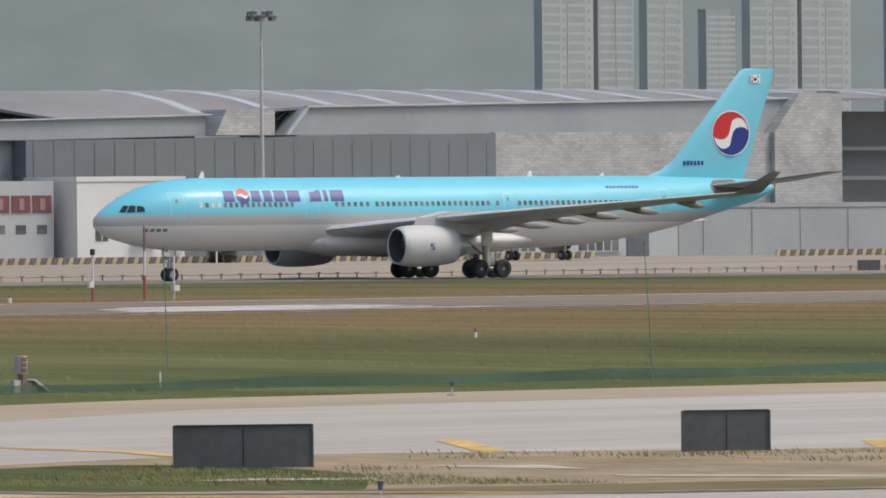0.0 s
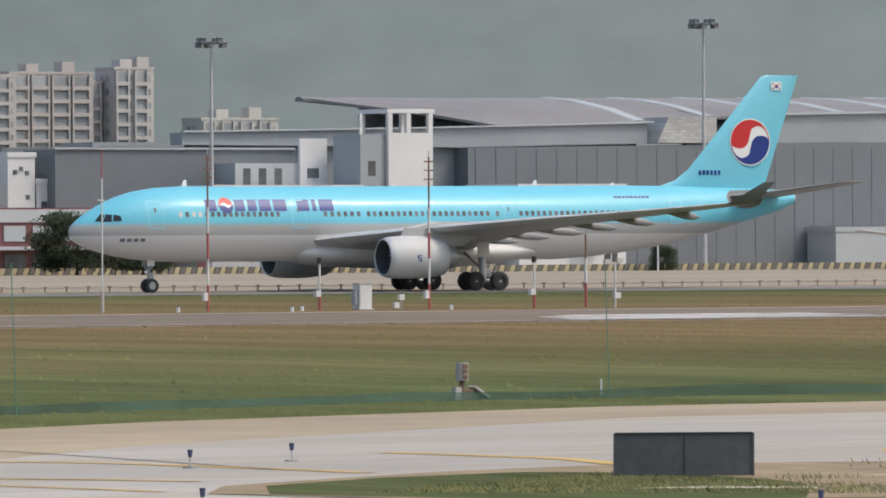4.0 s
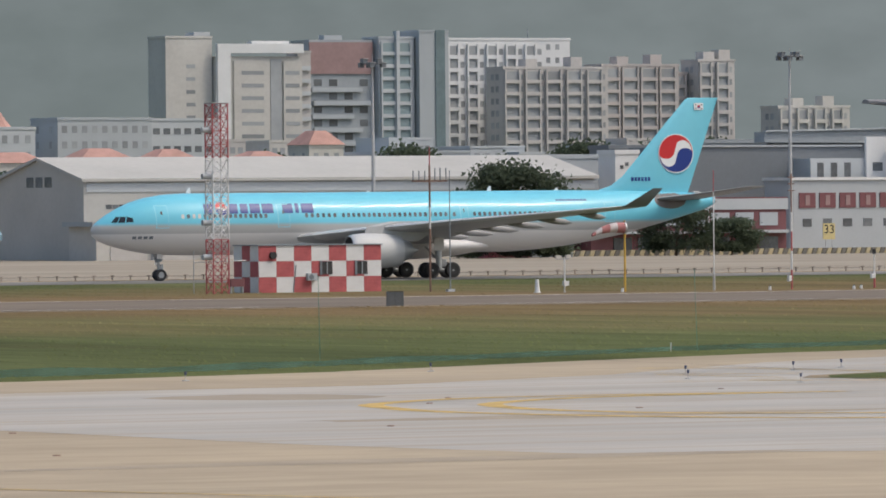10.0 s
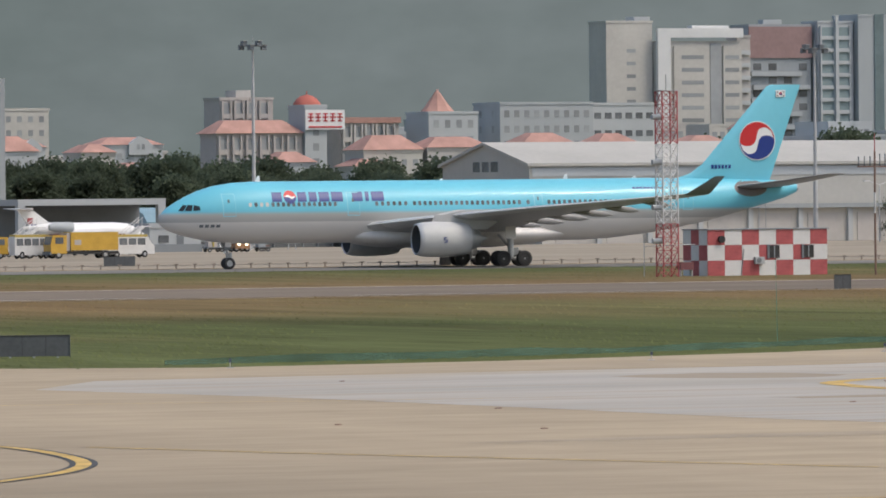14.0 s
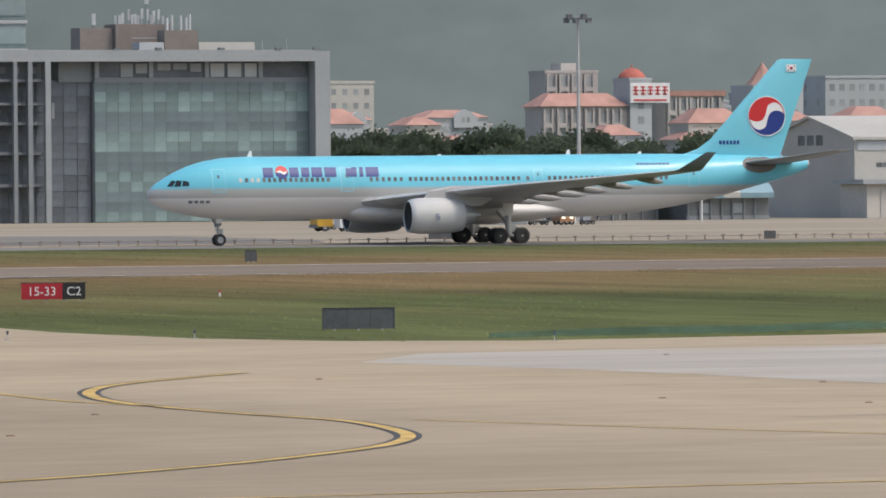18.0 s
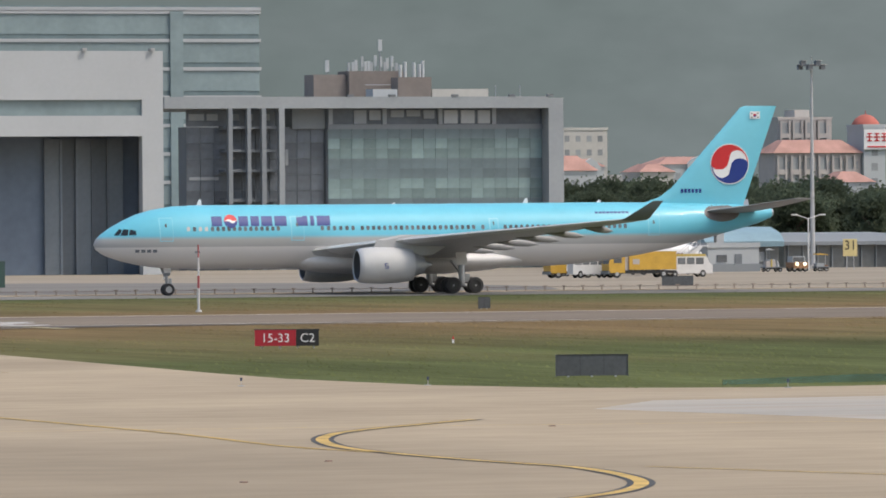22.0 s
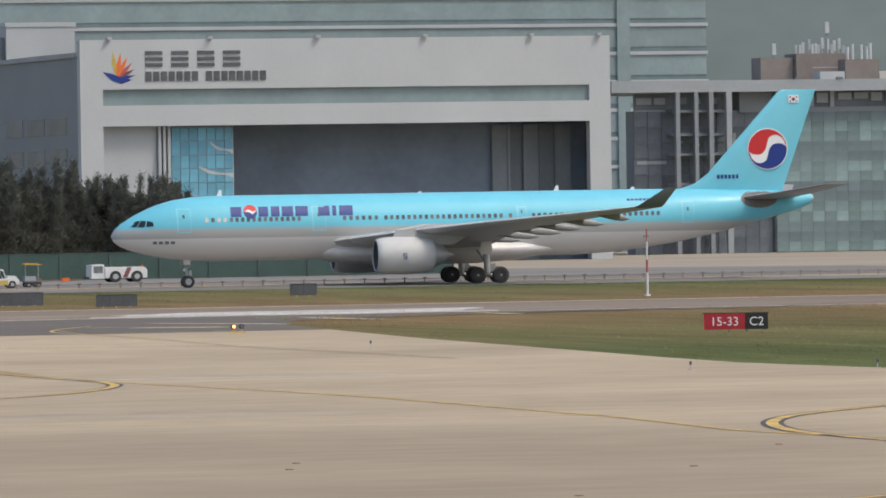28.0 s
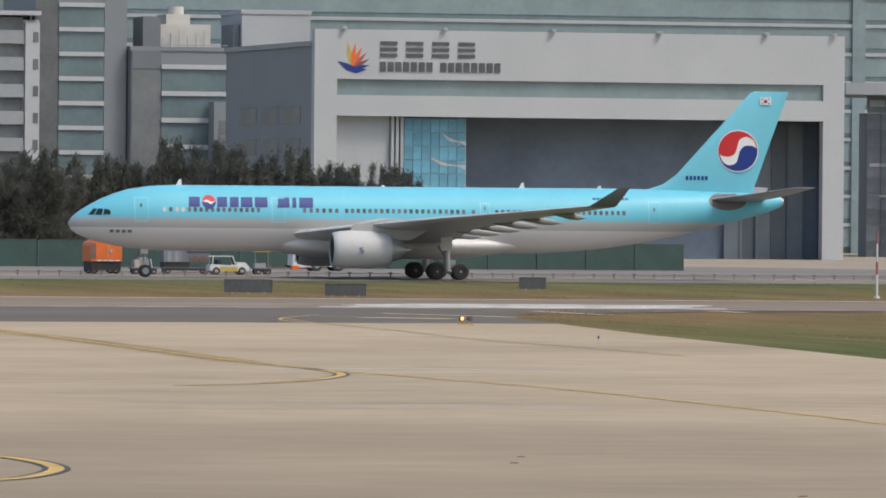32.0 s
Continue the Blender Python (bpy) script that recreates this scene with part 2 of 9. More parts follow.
def mottled(m, sx, sy, lo, hi, detail=7.0):
    """Fine uneven tone over a large surface."""
    n, l = m.node_tree.nodes, m.node_tree.links
    b = n["Principled BSDF"]
    prev = b.inputs["Base Color"].links[0].from_socket
    co, mp, tex, mr, hsv = n.new("ShaderNodeTexCoord"), n.new("ShaderNodeMapping"), n.new("ShaderNodeTexNoise"), n.new("ShaderNodeMapRange"), n.new("ShaderNodeHueSaturation")
    mp.inputs["Scale"].default_value = (sx, sy, 1)
    l.new(co.outputs["Object"], mp.inputs[0])
    l.new(mp.outputs[0], tex.inputs["Vector"])
    tex.inputs["Scale"].default_value, tex.inputs["Detail"].default_value, tex.inputs["Roughness"].default_value = 1.0, detail, 0.7
    mr.inputs[1].default_value, mr.inputs[2].default_value, mr.inputs[3].default_value, mr.inputs[4].default_value = 0.3, 0.7, lo, hi
    l.new(tex.outputs[0], mr.inputs[0])
    l.new(mr.outputs[0], hsv.inputs["Value"])
    l.new(prev, hsv.inputs["Color"])
    l.new(hsv.outputs[0], b.inputs["Base Color"])


def blockwork(m):
    """Courses of pale blocks in slightly uneven tones with recessed joints."""
    n, l = m.node_tree.nodes, m.node_tree.links
    b = n["Principled BSDF"]
    prev = b.inputs["Base Color"].links[0].from_socket
    co, sep, com, br, mix = n.new("ShaderNodeTexCoord"), n.new("ShaderNodeSeparateXYZ"), n.new("ShaderNodeCombineXYZ"), n.new("ShaderNodeTexBrick"), n.new("ShaderNodeMix")
    l.new(co.outputs["Object"], sep.inputs[0])
    l.new(sep.outputs[0], com.inputs[0])
    l.new(sep.outputs[2], com.inputs[1])
    l.new(com.outputs[0], br.inputs["Vector"])
    br.inputs["Scale"].default_value, br.inputs["Brick Width"].default_value, br.inputs["Row Height"].default_value, br.inputs["Mortar Size"].default_value = 1.0, 0.9, 0.42, 0.03
    br.inputs["Color1"].default_value, br.inputs["Color2"].default_value, br.inputs["Mortar"].default_value = (0.72, 0.72, 0.72, 1), (1, 1, 1, 1), (0.6, 0.6, 0.6, 1)
    mix.data_type, mix.blend_type = "RGBA", "MULTIPLY"
    mix.inputs[0].default_value = 0.75
    l.new(prev, mix.inputs[6])
    l.new(br.outputs["Color"], mix.inputs[7])
    l.new(mix.outputs[2], b.inputs["Base Color"])


blockwork(M["block"])
mottled(M["grass"], 0.16, 0.012, 0.70, 1.26)
mottled(M["grass"], 1.3, 0.06, 0.82, 1.18, 3.0)
mottled(M["asphalt"], 0.05, 0.6, 0.78, 1.2)
mottled(M["soil"], 2.0, 0.6, 0.75, 1.2)


def worn(m):
    """Older, darker slabs in a broad patch of the near apron."""
    n, l = m.node_tree.nodes, m.node_tree.links
    b = n["Principled BSDF"]
    prev = b.inputs["Base Color"].links[0].from_socket
    co, mp, tex, sep = n.new("ShaderNodeTexCoord"), n.new("ShaderNodeMapping"), n.new("ShaderNodeTexNoise"), n.new("ShaderNodeSeparateXYZ")
    mp.inputs["Scale"].default_value = (0.05, 0.02, 1)
    l.new(co.outputs["Object"], mp.inputs[0])
    l.new(mp.outputs[0], tex.inputs["Vector"])
    tex.inputs["Scale"].default_value, tex.inputs["Detail"].default_value = 1.0, 5.0
    l.new(co.outputs["Object"], sep.inputs[0])
    fac = tex.outputs[0]
    for axis, a, z in ((1, 226.0, 202.0), (0, 78.0, 48.0)):
        mr, mul = n.new("ShaderNodeMapRange"), n.new("ShaderNodeMath")
        mr.inputs[1].default_value, mr.inputs[2].default_value = a, z
        l.new(sep.outputs[axis], mr.inputs[0])
        mul.operation = "MULTIPLY"
        l.new(mr.outputs[0], mul.inputs[0])
        l.new(fac, mul.inputs[1])
        fac = mul.outputs[0]
    mix = n.new("ShaderNodeMix")
    mix.data_type = "RGBA"
    l.new(fac, mix.inputs[0])
    l.new(prev, mix.inputs[6])
    mix.inputs[7].default_value = (0.215, 0.177, 0.132, 1)
    l.new(mix.outputs[2], b.inputs["Base Color"])


worn(M["concrete"])
mottled(M["concrete"], 0.12, 0.7, 0.93, 1.07)


def patchy(m, color):
    """Washed surface broken by streaks of the dry concrete around it."""
    n, l = m.node_tree.nodes, m.node_tree.links
    b = n["Principled BSDF"]
    prev = b.inputs["Base Color"].links[0].from_socket
    co, mp, tex, mr, mix = n.new("ShaderNodeTexCoord"), n.new("ShaderNodeMapping"), n.new("ShaderNodeTexNoise"), n.new("ShaderNodeMapRange"), n.new("ShaderNodeMix")
    mp.inputs["Scale"].default_value = (0.06, 0.5, 1)
    l.new(co.outputs["Object"], mp.inputs[0])
    l.new(mp.outputs[0], tex.inputs["Vector"])
    tex.inputs["Scale"].default_value, tex.inputs["Detail"].default_value, tex.inputs["Roughness"].default_value = 1.0, 6.0, 0.6
    mr.inputs[1].default_value, mr.inputs[2].default_value, mr.inputs[3].default_value, mr.inputs[4].default_value = 0.47, 0.62, 0.0, 0.8
    l.new(tex.outputs[0], mr.inputs[0])
    mix.data_type = "RGBA"
    l.new(mr.outputs[0], mix.inputs[0])
    l.new(prev, mix.inputs[6])
    mix.inputs[7].default_value = (*color, 1)
    l.new(mix.outputs[2], b.inputs["Base Color"])


patchy(M["wet"], (0.372, 0.305, 0.220))
patchy(M["white_line"], (0.32, 0.285, 0.245))


def leafy(m, share):
    """Leaves that let part of the light through."""
    n, l = m.node_tree.nodes, m.node_tree.links
    b = n["Principled BSDF"]
    tr, mix = n.new("ShaderNodeBsdfTranslucent"), n.new("ShaderNodeMixShader")
    l.new(b.inputs["Base Color"].links[0].from_socket, tr.inputs[0])
    mix.inputs[0].default_value = share
    l.new(b.outputs[0], mix.inputs[1])
    l.new(tr.outputs[0], mix.inputs[2])
    l.new(mix.outputs[0], n["Material Output"].inputs[0])


def meshy(m, gap):
    """Open netting: part of the surface is holes."""
    n, l = m.node_tree.nodes, m.node_tree.links
    tr, mix = n.new("ShaderNodeBsdfTransparent"), n.new("ShaderNodeMixShader")
    mix.inputs[0].default_value = gap
    l.new(n["Principled BSDF"].outputs[0], mix.inputs[1])
    l.new(tr.outputs[0], mix.inputs[2])
    l.new(mix.outputs[0], n["Material Output"].inputs[0])


meshy(M["green_net"], 0.55)
leafy(M["leaf"], 0.7)
leafy(M["leaf_hazed"], 0.75)


def livery():
    """Pale blue upper fuselage, silver band and light grey belly, parted by height. The belly grey is raised to include
    light bounced off the ground.
    """
    m = mat("fuselage_paint", (0.155, 0.55, 0.69), 0.42, var=0.03, scale=0.4)
    n, l = m.node_tree.nodes, m.node_tree.links
    b = n["Principled BSDF"]
    co = n.new("ShaderNodeTexCoord")
    sep = n.new("ShaderNodeSeparateXYZ")
    l.new(co.outputs["Object"], sep.inputs[0])
    prev = b.inputs["Base Color"].links[0].from_socket
    for height, color in ((5.08, (0.44, 0.44, 0.43)), (4.26, (0.74, 0.715, 0.69))):
        cmp = n.new("ShaderNodeMapRange")
        soft = 0.16 if height > 5 else 0.03
        cmp.inputs[1].default_value, cmp.inputs[2].default_value = height + soft, height - soft
        l.new(sep.outputs[2], cmp.inputs[0])
        mix = n.new("ShaderNodeMix")
        mix.data_type = "RGBA"
        l.new(cmp.outputs[0], mix.inputs[0])
        l.new(prev, mix.inputs[6])
        mix.inputs[7].default_value = (*color, 1)
        prev = mix.outputs[2]
    l.new(prev, b.inputs["Base Color"])
    b.inputs["Coat Weight"].default_value = 0.2
    b.inputs["Specular IOR Level"].default_value = 0.35
    b.inputs["Coat Roughness"].default_value = 0.05
    return m


M["fuselage"] = livery()
M["door_grey"] = mat("hangar_door_grey", (0.19, 0.222, 0.255), 0.6, var=0.12, scale=0.3, rand=0.25)
# distant walls and glass: haze is painted in as paler base colours
M["hazed_wall"] = mat("hazed_pale_wall", (0.45, 0.475, 0.485), 0.9, var=0.06, scale=0.05)
M["hazed_wall2"] = mat("hazed_grey_wall", (0.385, 0.415, 0.43), 0.9, var=0.06, scale=0.05)
M["hazed_far_pane"] = mat("hazed_far_glass", (0.36, 0.385, 0.397), 0.7, var=0.08, scale=0.1)
# town window glass lightened, with the haze in its colour
M["city_pane"] = mat("hazed_city_glass", (0.285, 0.30, 0.308), 0.5, var=0.12, scale=0.1, rand=0.22)
M["rail_brown"] = mat("faded_brown_paint", (0.23, 0.185, 0.155), 0.8, var=0.25, scale=0.6, rand=0.3)
M["far_concrete"] = mat("grey_apron_concrete", (0.315, 0.272, 0.212), 0.85, var=0.16, scale=0.06, fine=10, bump=0.1, spec=0.15, stretch=(0.3, 0.6, 1))
M["apron_orange"] = mat("dusty_orange_paint", (0.30, 0.17, 0.09), 0.7, var=0.2, scale=1.0)
M["headlamp"] = glow("warm_headlamp", (1.0, 0.86, 0.62), 2.2)
M["tarp_red"] = mat("red_tarpaulin_cloth", (0.30, 0.045, 0.055), 0.7, var=0.25, scale=0.8, fine=8, bump=0.2)
M["sock_red"] = mat("sun_faded_red_cloth", (0.36, 0.15, 0.145), 0.85, var=0.25, scale=1.5)
M["sock_white"] = mat("grimy_white_cloth", (0.50, 0.46, 0.45), 0.85, var=0.2, scale=1.5)
M["screen_post"] = mat("dark_green_post", (0.075, 0.105, 0.10), 0.7, var=0.15, scale=1.0)
M["stake"] = mat("green_stake_paint", (0.10, 0.22, 0.17), 0.7, var=0.1, scale=1.0)
M["maroon_dull"] = mat("dull_maroon_cladding", (0.30, 0.20, 0.195), 0.8, var=0.12, scale=0.2)
M["winglet"] = mat("winglet_paint", (0.17, 0.19, 0.20), 0.4, var=0.1, scale=0.6)
M["root_grey"] = mat("tail_root_grey", (0.165, 0.145, 0.14), 0.5, var=0.1, scale=0.6)
M["stripe_pale"] = mat("faded_yellow_stripe", (0.44, 0.375, 0.23), 0.8, var=0.15, scale=1.0)
M["stripe_dark"] = mat("faded_black_stripe", (0.15, 0.14, 0.12), 0.8, var=0.15, scale=1.0)
M["worn_white"] = mat("worn_white_paint", (0.52, 0.49, 0.45), 0.8, var=0.35, scale=0.15, fine=8)
M["lamp_blue"] = mat("lamp_head_blue", (0.05, 0.065, 0.13), 0.4, var=0.2, scale=4.0)
M["glass_teal_deep"] = mat("deep_teal_glass", (0.15, 0.205, 0.22), 0.25, var=0.15, scale=0.2)
# bright cabin windows: their light is painted as a pale base colour
M["pane_lit"] = mat("lit_cabin_window", (0.62, 0.60, 0.56), 0.4, var=0.1, scale=1.0)
M["bay_glass"] = mat("dark_bay_glass", (0.115, 0.135, 0.160), 0.3, var=0.25, scale=0.25, rand=0.2)
M["tail_grey"] = mat("tailplane_grey_paint", (0.27, 0.265, 0.26), 0.4, var=0.1, scale=0.5)
M["dome_red"] = mat("dome_red_tile", (0.44, 0.13, 0.10), 0.8, var=0.15, scale=0.5)
# blue-grey that stands in for interior shade
M["shade_fill"] = mat("shade_fill_wall", (0.165, 0.208, 0.272), 0.8, var=0.16, scale=0.15)
# sunlight on the wing's front edge, painted as a brighter tone
M["slat"] = mat("sunlit_leading_edge", (0.60, 0.60, 0.59), 0.35, 0.2, var=0.05, scale=0.5)
M["sand"] = mat("pale_sand", (0.47, 0.42, 0.34), 0.95, var=0.3, scale=0.8, fine=10, spec=0.1)
M["plant_brown"] = mat("dull_brown_cladding", (0.20, 0.175, 0.16), 0.8, var=0.12, scale=0.3)
M["pale_cream"] = mat("pale_cream_sheet", (0.44, 0.43, 0.40), 0.8, var=0.08, scale=0.1, fine=14)
M["parked_white"] = mat("matt_white_livery", (0.68, 0.67, 0.65), 0.45, var=0.05, scale=0.5)
M["bright_white"] = mat("bright_white_wall", (0.66, 0.665, 0.66), 0.75, var=0.05, scale=0.2, fine=14)
M["yellow_worn"] = mat("worn_yellow_paint", (0.30, 0.215, 0.10), 0.8, var=0.5, scale=0.5, fine=12)
M["office_glass"] = mat("office_vision_glass", (0.205, 0.285, 0.290), 0.25, var=0.16, scale=0.2, rand=0.24)
M["office_band"] = mat("office_spandrel_glass", (0.150, 0.200, 0.218), 0.3, var=0.14, scale=0.2, rand=0.14)
M["fin"] = mat("fin_paint", (0.17, 0.55, 0.68), 0.3, var=0.03, scale=0.4)


# ---- mesh helpers ----
def box(bm, x0, x1, y0, y1, z0, z1):
    v = [bm.verts.new((x, y, z)) for x in (x0, x1) for y in (y0, y1) for z in (z0, z1)]
    for f in ((0, 1, 3, 2), (4, 6, 7, 5), (0, 4, 5, 1), (2, 3, 7, 6), (0, 2, 6, 4), (1, 5, 7, 3)):
        bm.faces.new([v[i] for i in f])
    return bm


def loft(bm, rings, caps=True):
    vs = [[bm.verts.new(p) for p in r] for r in rings]
    n = len(rings[0])
    for a, b in zip(vs, vs[1:]):
        for i in range(n):
            bm.faces.new((a[i], a[(i + 1) % n], b[(i + 1) % n], b[i]))
    if caps:
        bm.faces.new(vs[0][::-1])
        bm.faces.new(vs[-1])
    return bm


def tube(bm, p0, p1, r0, r1=None, seg=10):
    p0, p1 = Vector(p0), Vector(p1)
    d = (p1 - p0).normalized()
    u = d.orthogonal().normalized()
    w = d.cross(u)
    rings = []
    for p, r in ((p0, r0), (p1, r0 if r1 is None else r1)):
        rings.append([p + (u * math.cos(a) + w * math.sin(a)) * r for a in [2 * math.pi * i / seg for i in range(seg)]])
    return loft(bm, rings)


def sheet(bm, pts, z):
    bm.faces.new([bm.verts.new((x, y, z)) for x, y in pts])
    return bm


def mesh_of(name, bm, material, smooth=False):
    bmesh.ops.recalc_face_normals(bm, faces=bm.faces)
    me = bpy.data.meshes.new(name)
    bm.to_mesh(me)
    bm.free()
    for m in material if isinstance(material, (list, tuple)) else [material]:
        me.materials.append(m)
    if smooth:
        me.shade_smooth()
        me.set_sharp_from_angle(angle=radians(40))
    return me


def part(name, bm, material, parent, label="", smooth=False):
    ob = new(name, mesh_of(name, bm, material, smooth))
    ob.parent = parent
    if label:
        ob["label"] = label
    return ob


def solid(name, bm, material, label, category, kind="", group="", smooth=False):
    return tagged(new(name, mesh_of(name, bm, material, smooth)), label, category, group, kind)


def thing(name, at, label, category, group="", kind=""):
    ob = new(name)
    ob.location = at
    ob.empty_display_size = 0.5
    return tagged(ob, label, category, group, kind)


def B(*a):
    return box(bmesh.new(), *a)


def T(*a, **k):
    return tube(bmesh.new(), *a, **k)


SHARED = {}


def piece(name, key, make, material, parent, at, rot=None):
    """One of many alike pieces: an object of its own on a shared mesh."""
    if key not in SHARED:
        SHARED[key] = mesh_of(name, make(), material)
    ob = new(name, SHARED[key])
    ob.parent = parent
    ob.location = at
    if rot:
        ob.rotation_euler = rot
    return ob


# ---- ground ----
solid("ground", sheet(bmesh.new(), [(-2500, -600), (4800, -600), (4800, 4700), (-2500, 4700)], 0.0), M["grass"], "mown airfield grass, green with dry patches", "grass", "structure")
EDGE = [(107, 263), (120, 265), (135, 271), (150, 281), (165, 290), (180, 295.5), (200, 296), (520, 299)]
LINK = [(118, 432), (113, 415), (105.5, 362), (101, 322), (98.8, 303), (97.6, 290), (98.2, 275), (101, 267)]
solid("pavement", sheet(bmesh.new(), [(-300, -300), (520, -300)] + EDGE[::-1] + LINK[:1:-1] + [(110.3, 396), (-300, 380)], 0.03), M["concrete"], "pale worn concrete taxiway and apron", "pavement", "structure")
solid("taxiway_link", sheet(bmesh.new(), [(-300, 380), (110.3, 396), (113, 415), (118, 432), (134, 446), (160, 453), (-300, 453)], 0.035), M["link_asphalt"], "dark grey asphalt taxiway joining the runway", "taxiway", "structure")
solid("runway", sheet(bmesh.new(), [(-600, 453), (1600, 453), (1600, 500), (-600, 500)], 0.04), M["asphalt"], "dark asphalt runway with rubber stains", "runway", "structure")
solid("far_apron", sheet(bmesh.new(), [(-600, 650), (1600, 650), (1600, 1200), (-600, 1200)], 0.03), M["far_concrete"], "pale concrete apron", "apron", "structure")
solid("parallel_taxiway", sheet(bmesh.new(), [(-600, 622), (1600, 622), (1600, 650), (-600, 650)], 0.03), M["asphalt_light"], "grey asphalt parallel taxiway", "taxiway", "structure")
solid("apron_asphalt", sheet(bmesh.new(), [(-600, 664), (250, 664), (262, 700), (268, 760), (240, 800), (-600, 800)], 0.05), M["asphalt_light"], "grey asphalt part of the apron", "apron", "structure")


# ---- the airliner ----
def ring(s, zc, r, w, n=48):
    return [(s, w * math.cos(a), zc + r * math.sin(a)) for a in [2 * math.pi * i / n for i in range(n)]]


FUS = [(0.0, 4.52, 0.03), (0.25, 4.53, 0.50), (0.8, 4.58, 0.95), (1.6, 4.68, 1.38), (2.6, 4.80, 1.80), (3.8, 4.93, 2.20), (5.2, 5.02, 2.52), (7.0, 5.08, 2.74), (9.0, 5.10, 2.82), (24, 5.10, 2.82), (41, 5.12, 2.82), (44, 5.21, 2.74), (47, 5.37, 2.58), (50, 5.58, 2.34), (53, 5.84, 2.02), (56, 6.18, 1.60), (59, 6.52, 1.15), (61.2, 6.78, 0.80), (62.4, 6.92, 0.45)]


def hull(s, z):
    """Half width of the fuselage at station s and height z."""
    for a, b in zip(FUS, FUS[1:]):
        if a[0] <= s <= b[0]:
            k = (s - a[0]) / (b[0] - a[0])
            zc, r = a[1] + k * (b[1] - a[1]), a[2] + k * (b[2] - a[2])
            return math.sqrt(max(r * r - (z - zc) ** 2, 0.0001)), math.atan2(z - zc, math.sqrt(max(r * r - (z - zc) ** 2, 0.0001)))
    return 0.4, 0.0


def skin_patch(pts, lift=0.012, cols=1):
    """A thin patch that follows the port side of the fuselage, from an outline of (station, height)."""
    bm = bmesh.new()
    bm.faces.new([bm.verts.new((s, -hull(s, z)[0] - lift, z)) for s, z in pts])
    return bm


def grid_patch(s0, s1, z0, z1, lift=0.012, nz=4, ns=2, slant=0.0):
    bm = bmesh.new()
    v = []
    for i in range(ns + 1):
        for j in range(nz + 1):
            z = z0 + (z1 - z0) * j / nz
            s = s0 + (s1 - s0) * i / ns + slant * j / nz
            v.append(bm.verts.new((s, -hull(s, z)[0] - lift, z)))
    for i in range(ns):
        for j in range(nz):
            a = i * (nz + 1) + j
            bm.faces.new((v[a], v[a + 1], v[a + nz + 2], v[a + nz + 1]))
    return bm


def foil(le, chord, thick, y, z, twist=0.0, n=9):
    """Ring of an aerofoil section in the station/height plane at the span y."""
    up, lo = [], []
    for i in range(n + 1):
        c = 0.5 - 0.5 * math.cos(math.pi * i / n)
        h = thick * (2.6 * math.sqrt(c) * (1 - c) * 0.62 + 0.02)
        camb = -twist * c
        up.append((le + chord * c, y, z + h * 0.55 + camb))
        lo.append((le + chord * c, y, z - h * 0.45 + camb))
    return up + lo[-2:0:-1]


def wheel(parent, at, r, w, axle_key):
    if axle_key not in SHARED:
        bm = bmesh.new()
        prof = [(0.55, 0.5), (0.80, 0.5), (0.95, 0.42), (1.0, 0.22), (1.0, -0.22), (0.95, -0.42), (0.80, -0.5), (0.55, -0.5)]
        n = 28
        rows = [[bm.verts.new((r * pr * math.cos(2 * math.pi * i / n), w * pw, r * pr * math.sin(2 * math.pi * i / n))) for pr, pw in prof] for i in range(n)]
        for i in range(n):
            for j in range(len(prof) - 1):
                bm.faces.new((rows[i][j], rows[i][j + 1], rows[(i + 1) % n][j + 1], rows[(i + 1) % n][j]))
        SHARED[axle_key] = mesh_of("wheel", bm, M["tyre"], True)
        hub = bmesh.new()
        tube(hub, (0, -w * 0.30, 0), (0, w * 0.30, 0), r * 0.56, seg=20)
        for k in range(6):
            a = 2 * math.pi * k / 6
            tube(hub, (r * 0.3 * math.cos(a), -w * 0.34, r * 0.3 * math.sin(a)), (r * 0.3 * math.cos(a), w * 0.34, r * 0.3 * math.sin(a)), r * 0.09, seg=6)
        SHARED[axle_key + "_hub"] = mesh_of("rim", hub, M["steel"] if axle_key == "nose_wheel" else M["rim_dark"])
    ob = new("wheel", SHARED[axle_key])
    ob.parent = parent
    ob.location = at
    rim = new("rim", SHARED[axle_key + "_hub"])
    rim.parent = ob
    rim["label"] = "metal wheel rim"
    WHEELS.append((ob, Vector(at), r))
    return ob


WHEELS = []


